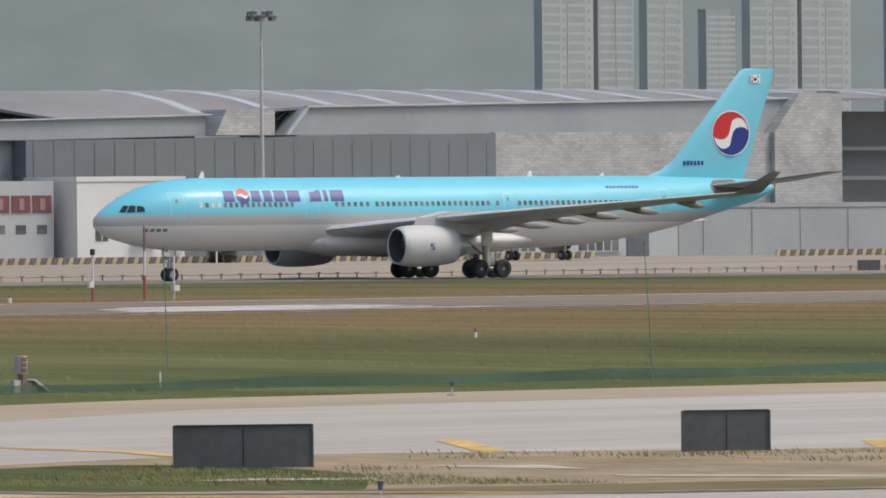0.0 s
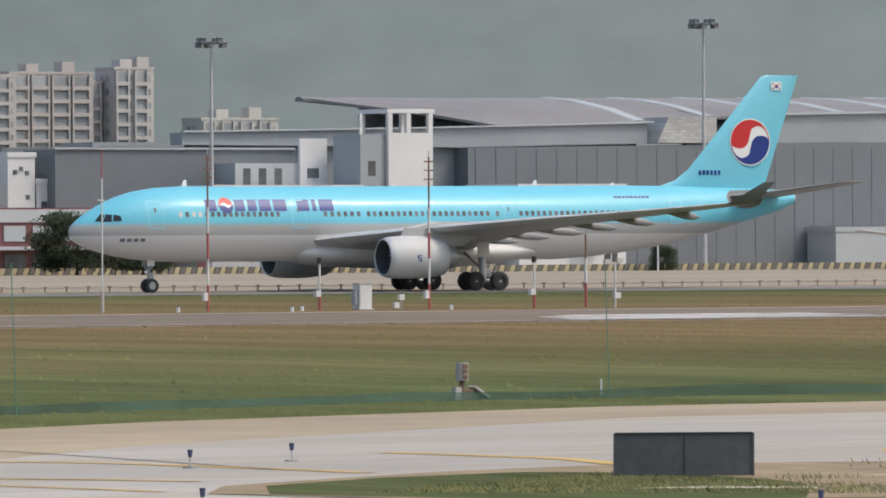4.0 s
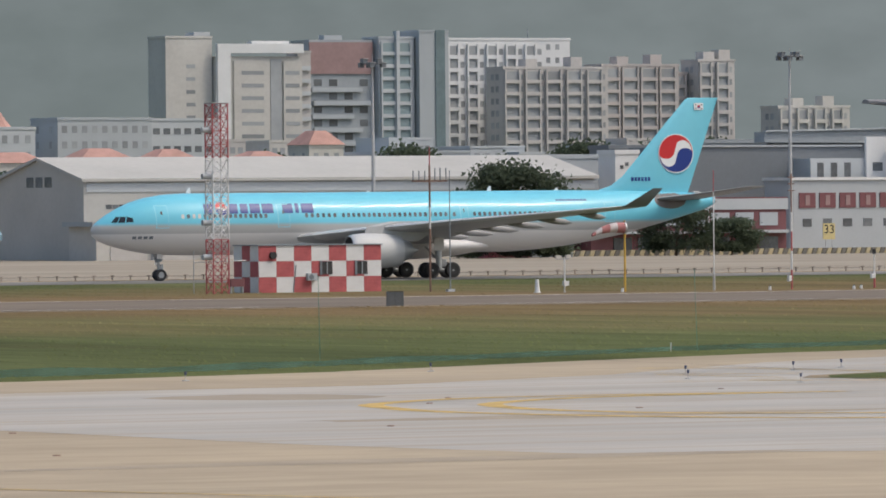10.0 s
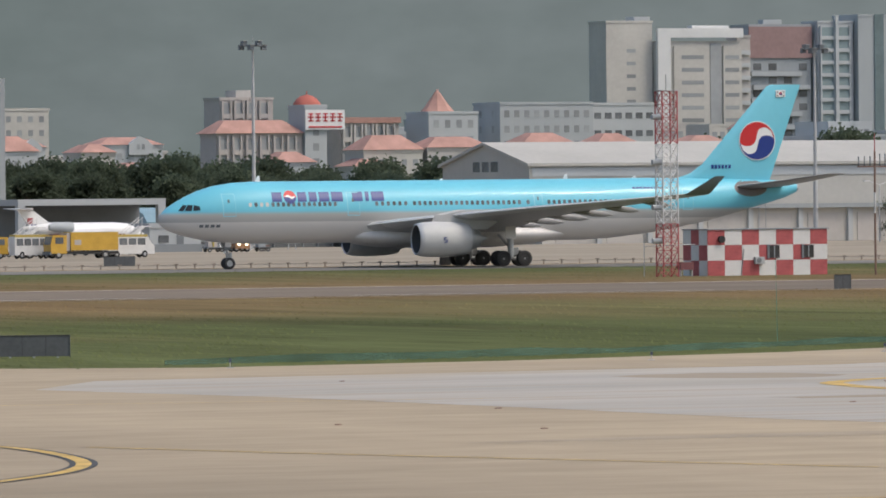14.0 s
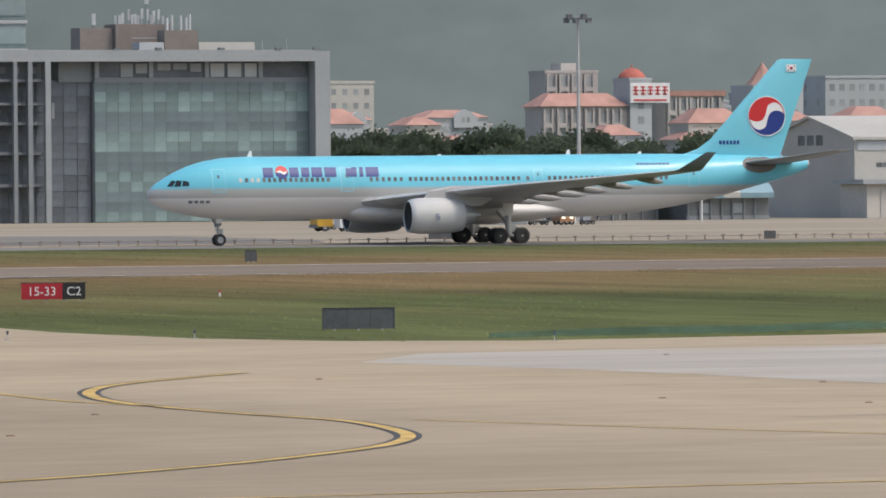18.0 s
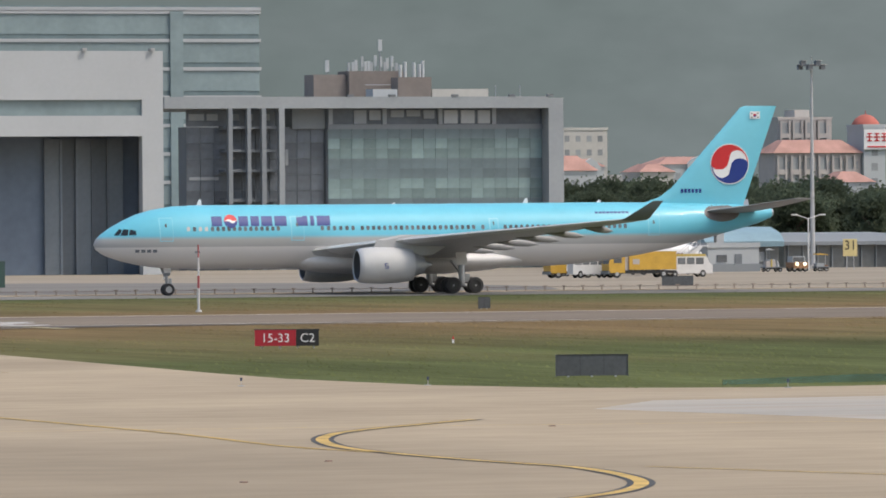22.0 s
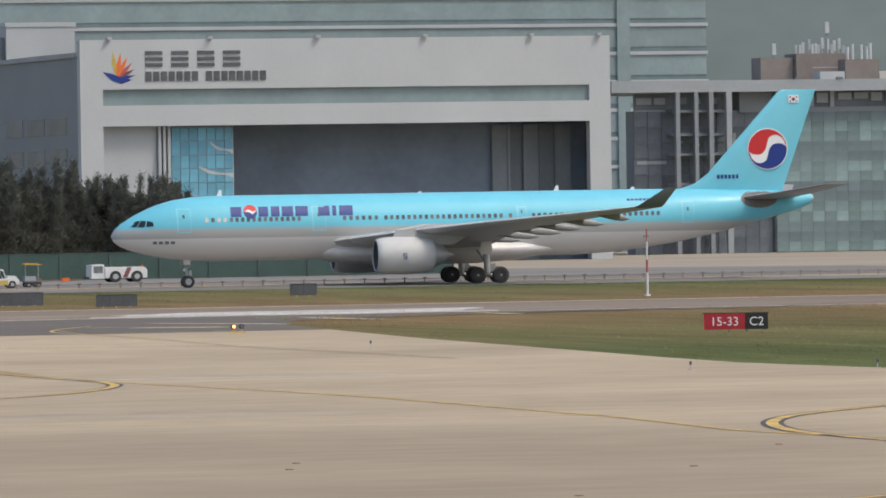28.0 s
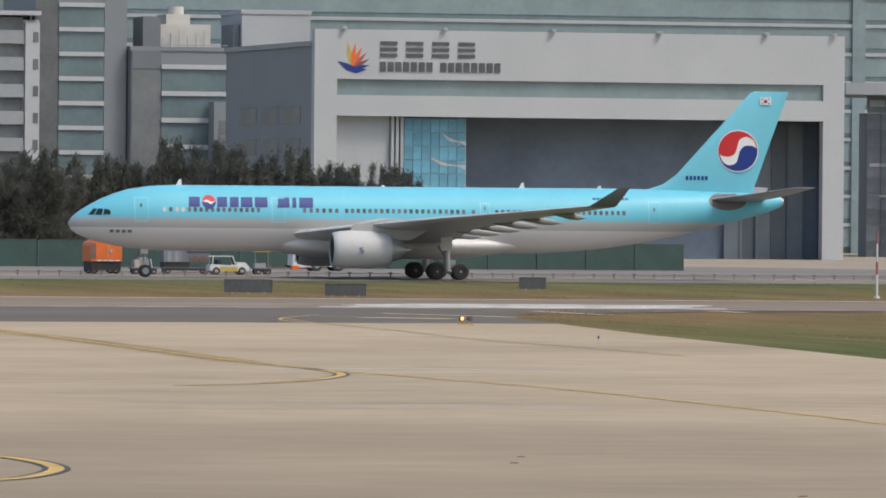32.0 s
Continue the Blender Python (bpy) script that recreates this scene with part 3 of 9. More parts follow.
def engine(ac, side):
    y = side * 9.37
    prof = [(21.5, 1.42), (21.9, 1.53), (22.6, 1.59), (23.8, 1.60), (25.0, 1.55), (25.9, 1.44), (26.35, 1.34)]
    n = 40
    bm = bmesh.new()
    loft(bm, [[(s, y + r * math.cos(2 * math.pi * i / n), 2.55 + r * math.sin(2 * math.pi * i / n)) for i in range(n)] for s, r in prof], caps=False)
    nac = part("engine_nacelle", bm, M["nacelle"], ac, "pale grey glossy engine nacelle", True)
    lip = loft(bmesh.new(), [[(s, y + r * math.cos(2 * math.pi * i / n), 2.55 + r * math.sin(2 * math.pi * i / n)) for i in range(n)] for s, r in ((21.42, 1.27), (21.34, 1.33), (21.38, 1.39), (21.52, 1.435), (21.7, 1.485))], caps=False)
    part("inlet_lip", lip, M["alu"], nac, "bare metal inlet lip", True)
    duct = loft(bmesh.new(), [[(s, y + r * math.cos(2 * math.pi * i / n), 2.55 + r * math.sin(2 * math.pi * i / n)) for i in range(n)] for s, r in ((21.43, 1.265), (22.6, 1.18), (22.61, 0.02))], caps=False)
    part("inlet_duct", duct, M["dark"], nac, "", True)
    fan = bmesh.new()
    for k in range(22):
        a = 2 * math.pi * k / 22
        c, s_ = math.cos(a), math.sin(a)
        q = [(22.5, y + 0.35 * c, 2.62 + 0.35 * s_), (22.58, y + 0.35 * math.cos(a + 0.2), 2.62 + 0.35 * math.sin(a + 0.2)), (22.58, y + 1.16 * math.cos(a + 0.16), 2.62 + 1.16 * math.sin(a + 0.16)), (22.4, y + 1.16 * c, 2.62 + 1.16 * s_)]
        fan.faces.new([fan.verts.new(p) for p in q])
    part("fan", fan, M["steel"], nac)
    spin = loft(bmesh.new(), [[(s, y + r * math.cos(2 * math.pi * i / 20), 2.55 + r * math.sin(2 * math.pi * i / 20)) for i in range(20)] for s, r in ((22.0, 0.02), (22.15, 0.16), (22.5, 0.38))], caps=False)
    part("spinner", spin, M["dark"], nac, "", True)
    core = loft(bmesh.new(), [[(s, y + r * math.cos(2 * math.pi * i / 28), 2.55 + r * math.sin(2 * math.pi * i / 28)) for i in range(28)] for s, r in ((25.0, 1.2), (26.4, 1.08), (27.4, 0.74), (27.42, 0.46), (28.2, 0.06))])
    part("exhaust_cone", core, M["steel"], nac, "dull metal exhaust cone", True)
    pyl = bmesh.new()
    rows = []
    for z, a, b, w in ((4.2, 22.8, 28.2, 0.16), (4.75, 23.2, 30.5, 0.20), (5.2, 25.4, 31.0, 0.14)):
        rows.append([(a, y, z), (a + 0.8, y - w, z), (b - 1.2, y - w, z), (b, y, z), (b - 1.2, y + w, z), (a + 0.8, y + w, z)])
    rows[0] = [(p[0], p[1], 3.4 if p[0] > 26 else 3.95) for p in rows[0]]
    loft(pyl, rows)
    part("pylon", pyl, M["wing"], ac, "", True)
    bars = bmesh.new()
    for (s0, s1, z0, z1) in ((23.5, 23.8, 2.66, 2.72), (23.48, 23.55, 2.48, 2.72), (23.5, 23.8, 2.46, 2.52), (23.74, 23.82, 2.28, 2.5), (23.5, 23.8, 2.25, 2.31)):
        box(bars, s0, s1, y - 1.63, y - 1.595, z0, z1)
    part("engine_mark", bars, M["navy"], nac, "small dark painted mark")


def make_airliner():
    ac = thing("airliner", (0, 0, 0), "long twin-engined airliner, pale blue above and grey below, taxiing", "airplane")
    bm = loft(bmesh.new(), [ring(s, zc, r, r) for s, zc, r in FUS])
    part("fuselage", bm, M["fuselage"], ac, "glossy pale blue fuselage with silver band and light grey belly", True)
    apu = T((62.3, 0, 6.92), (62.6, 0, 6.95), 0.4, 0.3, seg=20)
    part("tail_cone_exhaust", apu, M["steel"], ac)
    # belly fairing
    bm = loft(bmesh.new(), [[(s, w * math.cos(a), zc + h * math.sin(a)) for a in [2 * math.pi * i / 32 for i in range(32)]] for s, zc, w, h in ((17.6, 3.0, 1.2, 0.4), (19, 2.95, 2.2, 0.85), (21, 2.9, 2.85, 1.05), (26, 2.85, 3.1, 1.15), (32, 2.85, 3.1, 1.15), (36, 2.95, 2.7, 0.95), (39, 3.0, 1.6, 0.5), (40.5, 3.05, 0.5, 0.2))])
    part("belly_fairing", bm, M["belly"], ac, "pale grey wing to body fairing", True)
    for side in (-1, 1):
        S = [(2.0, 18.6, 14.0, 2.0, 3.75, 0.75), (3.4, 20.0, 12.8, 1.75, 3.95, 0.65), (9.4, 24.7, 8.8, 1.15, 4.65, 0.35), (16, 29.5, 6.6, 0.80, 5.25, 0.2), (23, 35.1, 4.3, 0.52, 5.85, 0.08), (28.6, 39.5, 2.6, 0.30, 6.35, 0.0)]
        bm = loft(bmesh.new(), [foil(le, c, t, side * y, z, tw) for y, le, c, t, z, tw in S])
        wing = part("wing", bm, M["wing"], ac, "swept grey wing", True)
        for (ya, yb) in ((3.6, 8.6), (10.2, 16.0), (16.1, 22.0), (22.1, 28.3)):
            rows = []
            for yy in (ya, 0.5 * (ya + yb), yb):
                for p0, p1 in zip(S, S[1:]):
                    if p0[0] <= yy <= p1[0]:
                        k = (yy - p0[0]) / (p1[0] - p0[0])
                        v = [u + k * (w_ - u) for u, w_ in zip(p0, p1)]
                f = foil(v[1] - 0.03, v[2], v[3] * 1.05, side * yy, v[4], v[5])
                rows.append([f[3], f[2], f[1], f[0], f[17], f[16]])
            bm = bmesh.new()
            vs = [[bm.verts.new(p) for p in r] for r in rows]
            for a, b in zip(vs, vs[1:]):
                for i in range(5):
                    bm.faces.new((a[i], a[i + 1], b[i + 1], b[i]))
            # bright strip paints the sunlit edge over the wing grey
            part("slat", bm, M["slat"], wing, "leading edge slat, its sunlit brightness painted on", True)
        bm = loft(bmesh.new(), [foil(le, c, t, side * y, z) for y, le, c, t, z in ((28.6, 39.6, 2.35, 0.26, 6.35), (28.9, 39.85, 2.2, 0.2, 6.46), (30.1, 42.0, 0.95, 0.07, 7.95))])
        part("winglet", bm, M["winglet"], ac, "upturned grey winglet", True)
        for y, tip, ln in ((5.6, 35.0, 4.8), (8.6, 36.0, 4.8), (11.8, 37.2, 4.8), (15.3, 38.1, 4.4), (18.9, 39.3, 3.9), (23.4, 40.5, 3.0)):
            zc = 3.60 + 0.098 * y
            s0 = tip - ln
            bm = loft(bmesh.new(), [[(s0 + ln * q, side * y + 0.15 * w * math.cos(a), zc - 0.1 - 0.42 * q + 0.30 * w * math.sin(a)) for a in [2 * math.pi * i / 12 for i in range(12)]] for q, w in ((0, 0.1), (0.2, 0.6), (0.55, 1.0), (0.8, 0.85), (1.0, 0.06))])
            part("flap_track_fairing", bm, M["tail_grey"], wing, "pointed grey fairing under the trailing edge", True)
        S = [(0.5, 55.4, 5.2, 0.75, 6.98), (5, 58.4, 3.6, 0.42, 7.5), (9.6, 61.5, 1.9, 0.18, 8.15)]
        bm = loft(bmesh.new(), [foil(le, c, t, side * y, z) for y, le, c, t, z in S])
        part("tailplane", bm, M["tail_grey"], ac, "grey swept tailplane", True)
        engine(ac, side)
    # root fillet where the tailplane enters the hull
    bm = bmesh.new()
    prev = None
    for q in (1.0, 0.8, 0.5, 0.2):
        cur = []
        for i in range(24):
            a = 2 * math.pi * i / 24
            s_, z_ = 57.4 + 1.7 * q * math.cos(a), 6.92 + 0.78 * q * math.sin(a)
            cur.append(bm.verts.new((s_, -hull(s_, z_)[0] - 0.012 - 0.05 * (1 - q), z_)))
        if prev:
            for i in range(24):
                bm.faces.new((prev[i], prev[(i + 1) % 24], cur[(i + 1) % 24], cur[i]))
        prev = cur
    bm.faces.new(prev)
    part("tailplane_root", bm, M["root_grey"], ac, "grey panel at the tailplane root", True)
    # fin
    def fin_ring(le, te, z, t):
        n = 8
        right = [(le + (te - le) * (0.5 - 0.5 * math.cos(math.pi * i / n)), t * 1.8 * math.sqrt(max(0.5 - 0.5 * math.cos(math.pi * i / n), 0)) * (1 - (0.5 - 0.5 * math.cos(math.pi * i / n))) + 0.01, z) for i in range(n + 1)]
        left = [(p[0], -p[1], p[2]) for p in right[-2:0:-1]]
        return right + left
    bm = loft(bmesh.new(), [fin_ring(48.9, 59.8, 7.5, 0.22), fin_ring(50.4, 59.9, 7.85, 0.28), fin_ring(51.9, 60.1, 8.35, 0.34), fin_ring(53.1, 60.4, 9.2, 0.36), fin_ring(59.6, 62.95, 16.35, 0.18), fin_ring(60.0, 63.0, 16.5, 0.10)])
    fin = part("fin", bm, M["fin"], ac, "tall pale blue tail fin", True)
    # round emblem, in plain shapes: half red and half blue parted by a white wave
    def disc(cx, cz, r, a0, a1, y, n=28):
        return [(cx + r * math.cos(a0 + (a1 - a0) * i / n), y, cz + r * math.sin(a0 + (a1 - a0) * i / n)) for i in range(n + 1)]
    cx, cz, R = 58.5, 11.3, 1.82
    def flat(pts):
        f = bmesh.new()
        f.faces.new([f.verts.new(p) for p in pts])
        bmesh.ops.triangulate(f, faces=f.faces[:])
        return f
    part("emblem_ground", flat(disc(cx, cz, R, 0, 2 * math.pi, -0.262, 48)[:-1]), M["livery_white"], fin, "white round ground of the emblem")
    edge = [Vector(p) for p in ((-0.95, -0.10), (-0.70, -0.25), (-0.36, -0.25), (-0.15, -0.10), (-0.05, 0.14), (0.02, 0.46), (0.20, 0.63), (0.49, 0.67), (0.78, 0.46), (0.95, 0.0))]
    def swirl(flip, y):
        """One comma of the emblem: a lobe's inner edge, closed by the outer arc."""
        pts = []
        for k in range(len(edge) - 1):
            a, b, c, d = edge[max(k - 1, 0)], edge[k], edge[k + 1], edge[min(k + 2, len(edge) - 1)]
            for q in range(5):
                u = q / 5
                pts.append(0.5 * (2 * b + (c - a) * u + (2 * a - 5 * b + 4 * c - d) * u ** 2 + (3 * b - a - 3 * c + d) * u ** 3))
        pts += [Vector((0.955 * math.cos(a), 0.955 * math.sin(a))) for a in [math.pi * 1.03 * i / 26 for i in range(26)]]
        k = -R if flip else R
        return flat([(cx + k * p.x, y, cz + k * p.y) for p in pts])
    part("emblem_red", swirl(False, -0.274), M["livery_red"], fin, "red half of the emblem")
    part("emblem_blue", swirl(True, -0.274), M["navy"], fin, "blue half of the emblem")
    part("flag_patch", B(60.45, 61.4, -0.22, -0.20, 15.35, 16.0), M["livery_white"], fin, "small white flag patch")
    for a0, key in ((0.35, "livery_red"), (0.35 + math.pi, "navy")):
        half = [(60.925 + 0.15 * math.cos(a0 - math.pi * k / 10 + math.pi), 15.65 + 0.15 * math.sin(a0 - math.pi * k / 10 + math.pi)) for k in range(11)]
        part("flag_disc_half", loft(bmesh.new(), [[(x, y, z) for x, z in half] for y in (-0.222, -0.232)]), M[key], fin)
    for dx, dz in ((-0.29, 0.18), (0.29, 0.18), (-0.29, -0.18), (0.29, -0.18)):
        part("flag_bars", B(60.925 + dx - 0.06, 60.925 + dx + 0.06, -0.23, -0.222, 15.65 + dz - 0.05, 15.65 + dz + 0.05), M["black"], fin)
    for i in range(6):
        part("tail_mark", B(53.9 + 0.34 * i, 54.12 + 0.34 * i, -0.275, -0.24, 8.75, 9.1), M["navy"], fin, "small dark marking bar")
    # cabin windows in runs, as on the port side
    runs = ((7.95, 9.55, 4), (10.1, 16.05, 13), (20.05, 22.85, 6), (23.7, 33.9, 21), (34.75, 34.75, 1), (36.8, 48.0, 23))
    for s0, s1, n in runs:
        for i in range(n):
            s = s0 + (s1 - s0) * i / max(n - 1, 1)
            w, ang = hull(s, 5.82)
            def mk():
                bm = bmesh.new()
                pts = [(0.15 * math.copysign(abs(math.cos(a)) ** 0.6, math.cos(a)), 0, 0.20 * math.copysign(abs(math.sin(a)) ** 0.6, math.sin(a))) for a in [2 * math.pi * k / 14 for k in range(14)]]
                return loft(bm, [[(x, 0.02, z) for x, y, z in pts], [(x, -0.012, z) for x, y, z in pts]])
            lit = s < 8.0 or 8.9 < s < 9.6
            piece("cabin_window", "cabin_window" + ("_lit" if lit else ""), mk, M["pane_lit" if lit else "pane"], ac, (s, -w, 5.82), (-ang, 0, 0))
    for s0, wd, z0, z1 in ((5.4, 1.15, 4.75, 6.85), (17.2, 1.15, 4.75, 6.9), (35.35, 0.8, 4.75, 6.6), (50.2, 1.05, 4.95, 6.85)):
        door = None
        for a, b, c, d in ((s0, s0 + 0.09, z0, z1), (s0 + wd, s0 + wd + 0.05, z0, z1), (s0, s0 + wd, z0, z0 + 0.08), (s0, s0 + wd, z1 - 0.08, z1)):
            bm = grid_patch(a, b, c, d, 0.014, 6, 1)
            if door is None:
                door = part("cabin_door", bm, M["line"], ac, "outlined cabin door")
            else:
                part("door_outline", bm, M["line"], door)
        part("door_window", grid_patch(s0 + wd * 0.42, s0 + wd * 0.58, 6.0, 6.3, 0.016, 2, 1), M["pane"], door)
    # cockpit glazing: side panes
    for pts in ([(1.55, 5.32), (2.0, 5.30), (2.35, 5.80), (2.05, 5.86)], [(2.08, 5.30), (2.68, 5.30), (2.82, 5.82), (2.42, 5.86)], [(2.78, 5.32), (3.42, 5.36), (3.38, 5.72), (2.92, 5.84)]):
        part("cockpit_window", skin_patch(pts, 0.03), M["pane_dark"], ac)
    bm = bmesh.new()
    v = [bm.verts.new(p) for p in ((1.40, -1.02, 5.32), (1.12, -0.1, 5.42), (1.55, -0.1, 5.90), (1.85, -0.95, 5.86))]
    bm.faces.new(v)
    part("windscreen", bm, M["pane_dark"], ac)
    # name on the side, as plain blocks with gaps of the letters' widths
    blocks = [(10.0, 11.1), (12.45, 13.45), (13.55, 14.45), (14.5, 15.65), (15.7, 16.95), (17.7, 18.85), (18.95, 19.45), (19.55, 20.9)]
    for a, b in blocks:
        part("name_block", grid_patch(a + 0.05, b - 0.1, 6.05, 6.92, 0.015, 5, 2, 0.05), M["navy"], ac, "navy painted block of the name")
    s, zc = 11.8, 6.48
    for mm, nm in (("navy", "blue"), ("livery_red", "red")):
        pts = [(s + 0.6 * math.cos(a), zc + 0.6 * math.sin(a)) for a in [(math.pi if nm == "blue" else 0) + math.pi * i / 12 for i in range(13)]]
        part("name_emblem", skin_patch(pts, 0.02), M[mm], ac, "round %s emblem half" % nm)
    pts = [(s - 0.55, zc + 0.06), (s - 0.15, zc + 0.2), (s + 0.2, zc + 0.02), (s + 0.55, zc + 0.1), (s + 0.2, zc - 0.2), (s - 0.15, zc + 0.0)]
    part("name_emblem", skin_patch(pts, 0.03), M["livery_white"], ac, "white wave of the emblem")
    for i in range(4):
        part("small_lettering", grid_patch(3.35 + 0.5 * i, 3.7 + 0.5 * i, 3.8, 4.05, 0.015, 2, 1), M["grey_dark"], ac, "small dark lettering bars")
    for i in range(9):
        part("small_lettering", grid_patch(45.3 + 0.36 * i, 45.58 + 0.36 * i, 6.95, 7.12, 0.015, 2, 1), M["navy"], ac, "small dark lettering bars")
    # aerials along the crown
    for s_, h in ((9.3, 0.5), (39.2, 0.45), (46.0, 0.25), (27.0, 0.12)):
        top = 7.92
        bm = loft(bmesh.new(), [[(s_, -0.03, top - 0.05), (s_ + 0.5, -0.03, top - 0.05), (s_ + 0.5, 0.03, top - 0.05), (s_, 0.03, top - 0.05)], [(s_ + 0.25, -0.015, top + h), (s_ + 0.45, -0.015, top + h), (s_ + 0.45, 0.015, top + h), (s_ + 0.25, 0.015, top + h)]])
        part("aerial", bm, M["livery_white"], ac, "small white blade aerial")
    # nose gear
    ng = part("nose_gear", T((6.67, 0, 0.55), (6.45, 0, 2.6), 0.13, 0.15), M["steel"], ac, "pale metal nose gear leg")
    part("drag_strut", T((6.62, 0, 1.2), (6.05, 0, 2.5), 0.08), M["steel"], ng)
    part("torque_link", B(6.78, 7.02, -0.07, 0.07, 0.8, 1.5), M["steel"], ng)
    part("steering_box", B(6.3, 6.85, -0.22, 0.22, 1.75, 2.1), M["grey"], ng)
    part("axle", T((6.67, -0.5, 0.53), (6.67, 0.5, 0.53), 0.08), M["steel"], ng)
    for y in (-0.75, 0.75):
        part("gear_door", B(6.25, 6.85, y * 0.6 - 0.03, y * 0.6 + 0.03, 2.0, 2.5), M["belly"], ng, "pale gear door")
    part("taxi_lamp", B(6.3, 6.42, -0.16, 0.16, 1.45, 1.65), M["livery_white"], ng)
    for y in (-0.38, 0.38):
        wheel(ng, (6.67, y, 0.53), 0.53, 0.36, "nose_wheel")
    # main gear with four-wheel bogies
    for side in (-1, 1):
        y = side * 5.34
        mg = part("main_gear", T((32.05, y, 0.75), (31.95, y * 0.97, 4.0), 0.27, 0.32, seg=14), M["steel"], ac, "stout metal main gear leg")
        part("bogie_beam", T((31.0, y, 0.70), (33.1, y, 0.70), 0.16), M["steel"], mg)
        part("side_stay", T((32.0, y, 1.6), (31.6, y * 0.45, 3.2), 0.10), M["steel"], mg)
        part("torque_link", B(32.25, 32.75, y - 0.08, y + 0.08, 1.0, 1.7), M["steel"], mg)
        part("gear_door", B(31.4, 32.4, y + side * 0.30, y + side * 0.36, 2.5, 3.9), M["belly"], mg, "pale grey gear door")
        for ds in (-1.02, 1.02):
            part("axle", T((32.05 + ds, y - 0.9, 0.70), (32.05 + ds, y + 0.9, 0.70), 0.09), M["steel"], mg)
            for dy in (-0.70, 0.70):
                wheel(mg, (32.05 + ds, y + dy, 0.72), 0.72, 0.54, "main_wheel")
    return ac


airliner = make_airliner()


# ---- buildings ----
def grid_windows(parent, key, face, x0, x1, z0, z1, cols, rows, w, h, at, mat_="pane", proud=0.06, name="window"):
    """Alike windows on a front (face 'y', plane y=at) or on a west side (face 'x', plane x=at)."""
    def mk():
        return B(-w / 2, w / 2, -proud, 0.1, -h / 2, h / 2) if face == "y" else B(-proud, 0.1, -w / 2, w / 2, -h / 2, h / 2)
    for i in range(cols):
        for j in range(rows):
            u = x0 + (x1 - x0) * (i + 0.5) / cols
            z = z0 + (z1 - z0) * (j + 0.5) / rows
            piece(name, key + face, mk, M[mat_], parent, (u, at, z) if face == "y" else (at, u, z))


def block(name, x0, x1, y0, y1, z1, material, label, category="building", rows=0, cols=0, side=0, win=(1.4, 1.5), z0w=1.5, parapet=0.6, glass="pane", group=""):
    """A plain building: walls, parapet roof, windows on the front and the west side."""
    b = thing(name, (0, 0, 0), label, category, group)
    bm = B(x0, x1, y0, y1, -0.2, z1)
    part("wall", bm, M[material], b)
    for a in ((x0 - 0.15, x1 + 0.15, y0 - 0.15, y0 + 0.25), (x0 - 0.15, x1 + 0.15, y1 - 0.25, y1 + 0.15), (x0 - 0.15, x0 + 0.25, y0 + 0.25, y1 - 0.25), (x1 - 0.25, x1 + 0.15, y0 + 0.25, y1 - 0.25)):
        part("parapet", B(*a, z1, z1 + parapet), M[material], b)
    if rows:
        key = "win_%s_%.1f_%.1f" % (glass, *win)
        if cols:
            grid_windows(b, key, "y", x0 + 0.4, x1 - 0.4, z0w, z1 - 0.3, cols, rows, *win, y0, glass)
        if side:
            grid_windows(b, key, "x", y0 + 0.4, y1 - 0.4, z0w, z1 - 0.3, side, rows, *win, x0, glass)
    return b


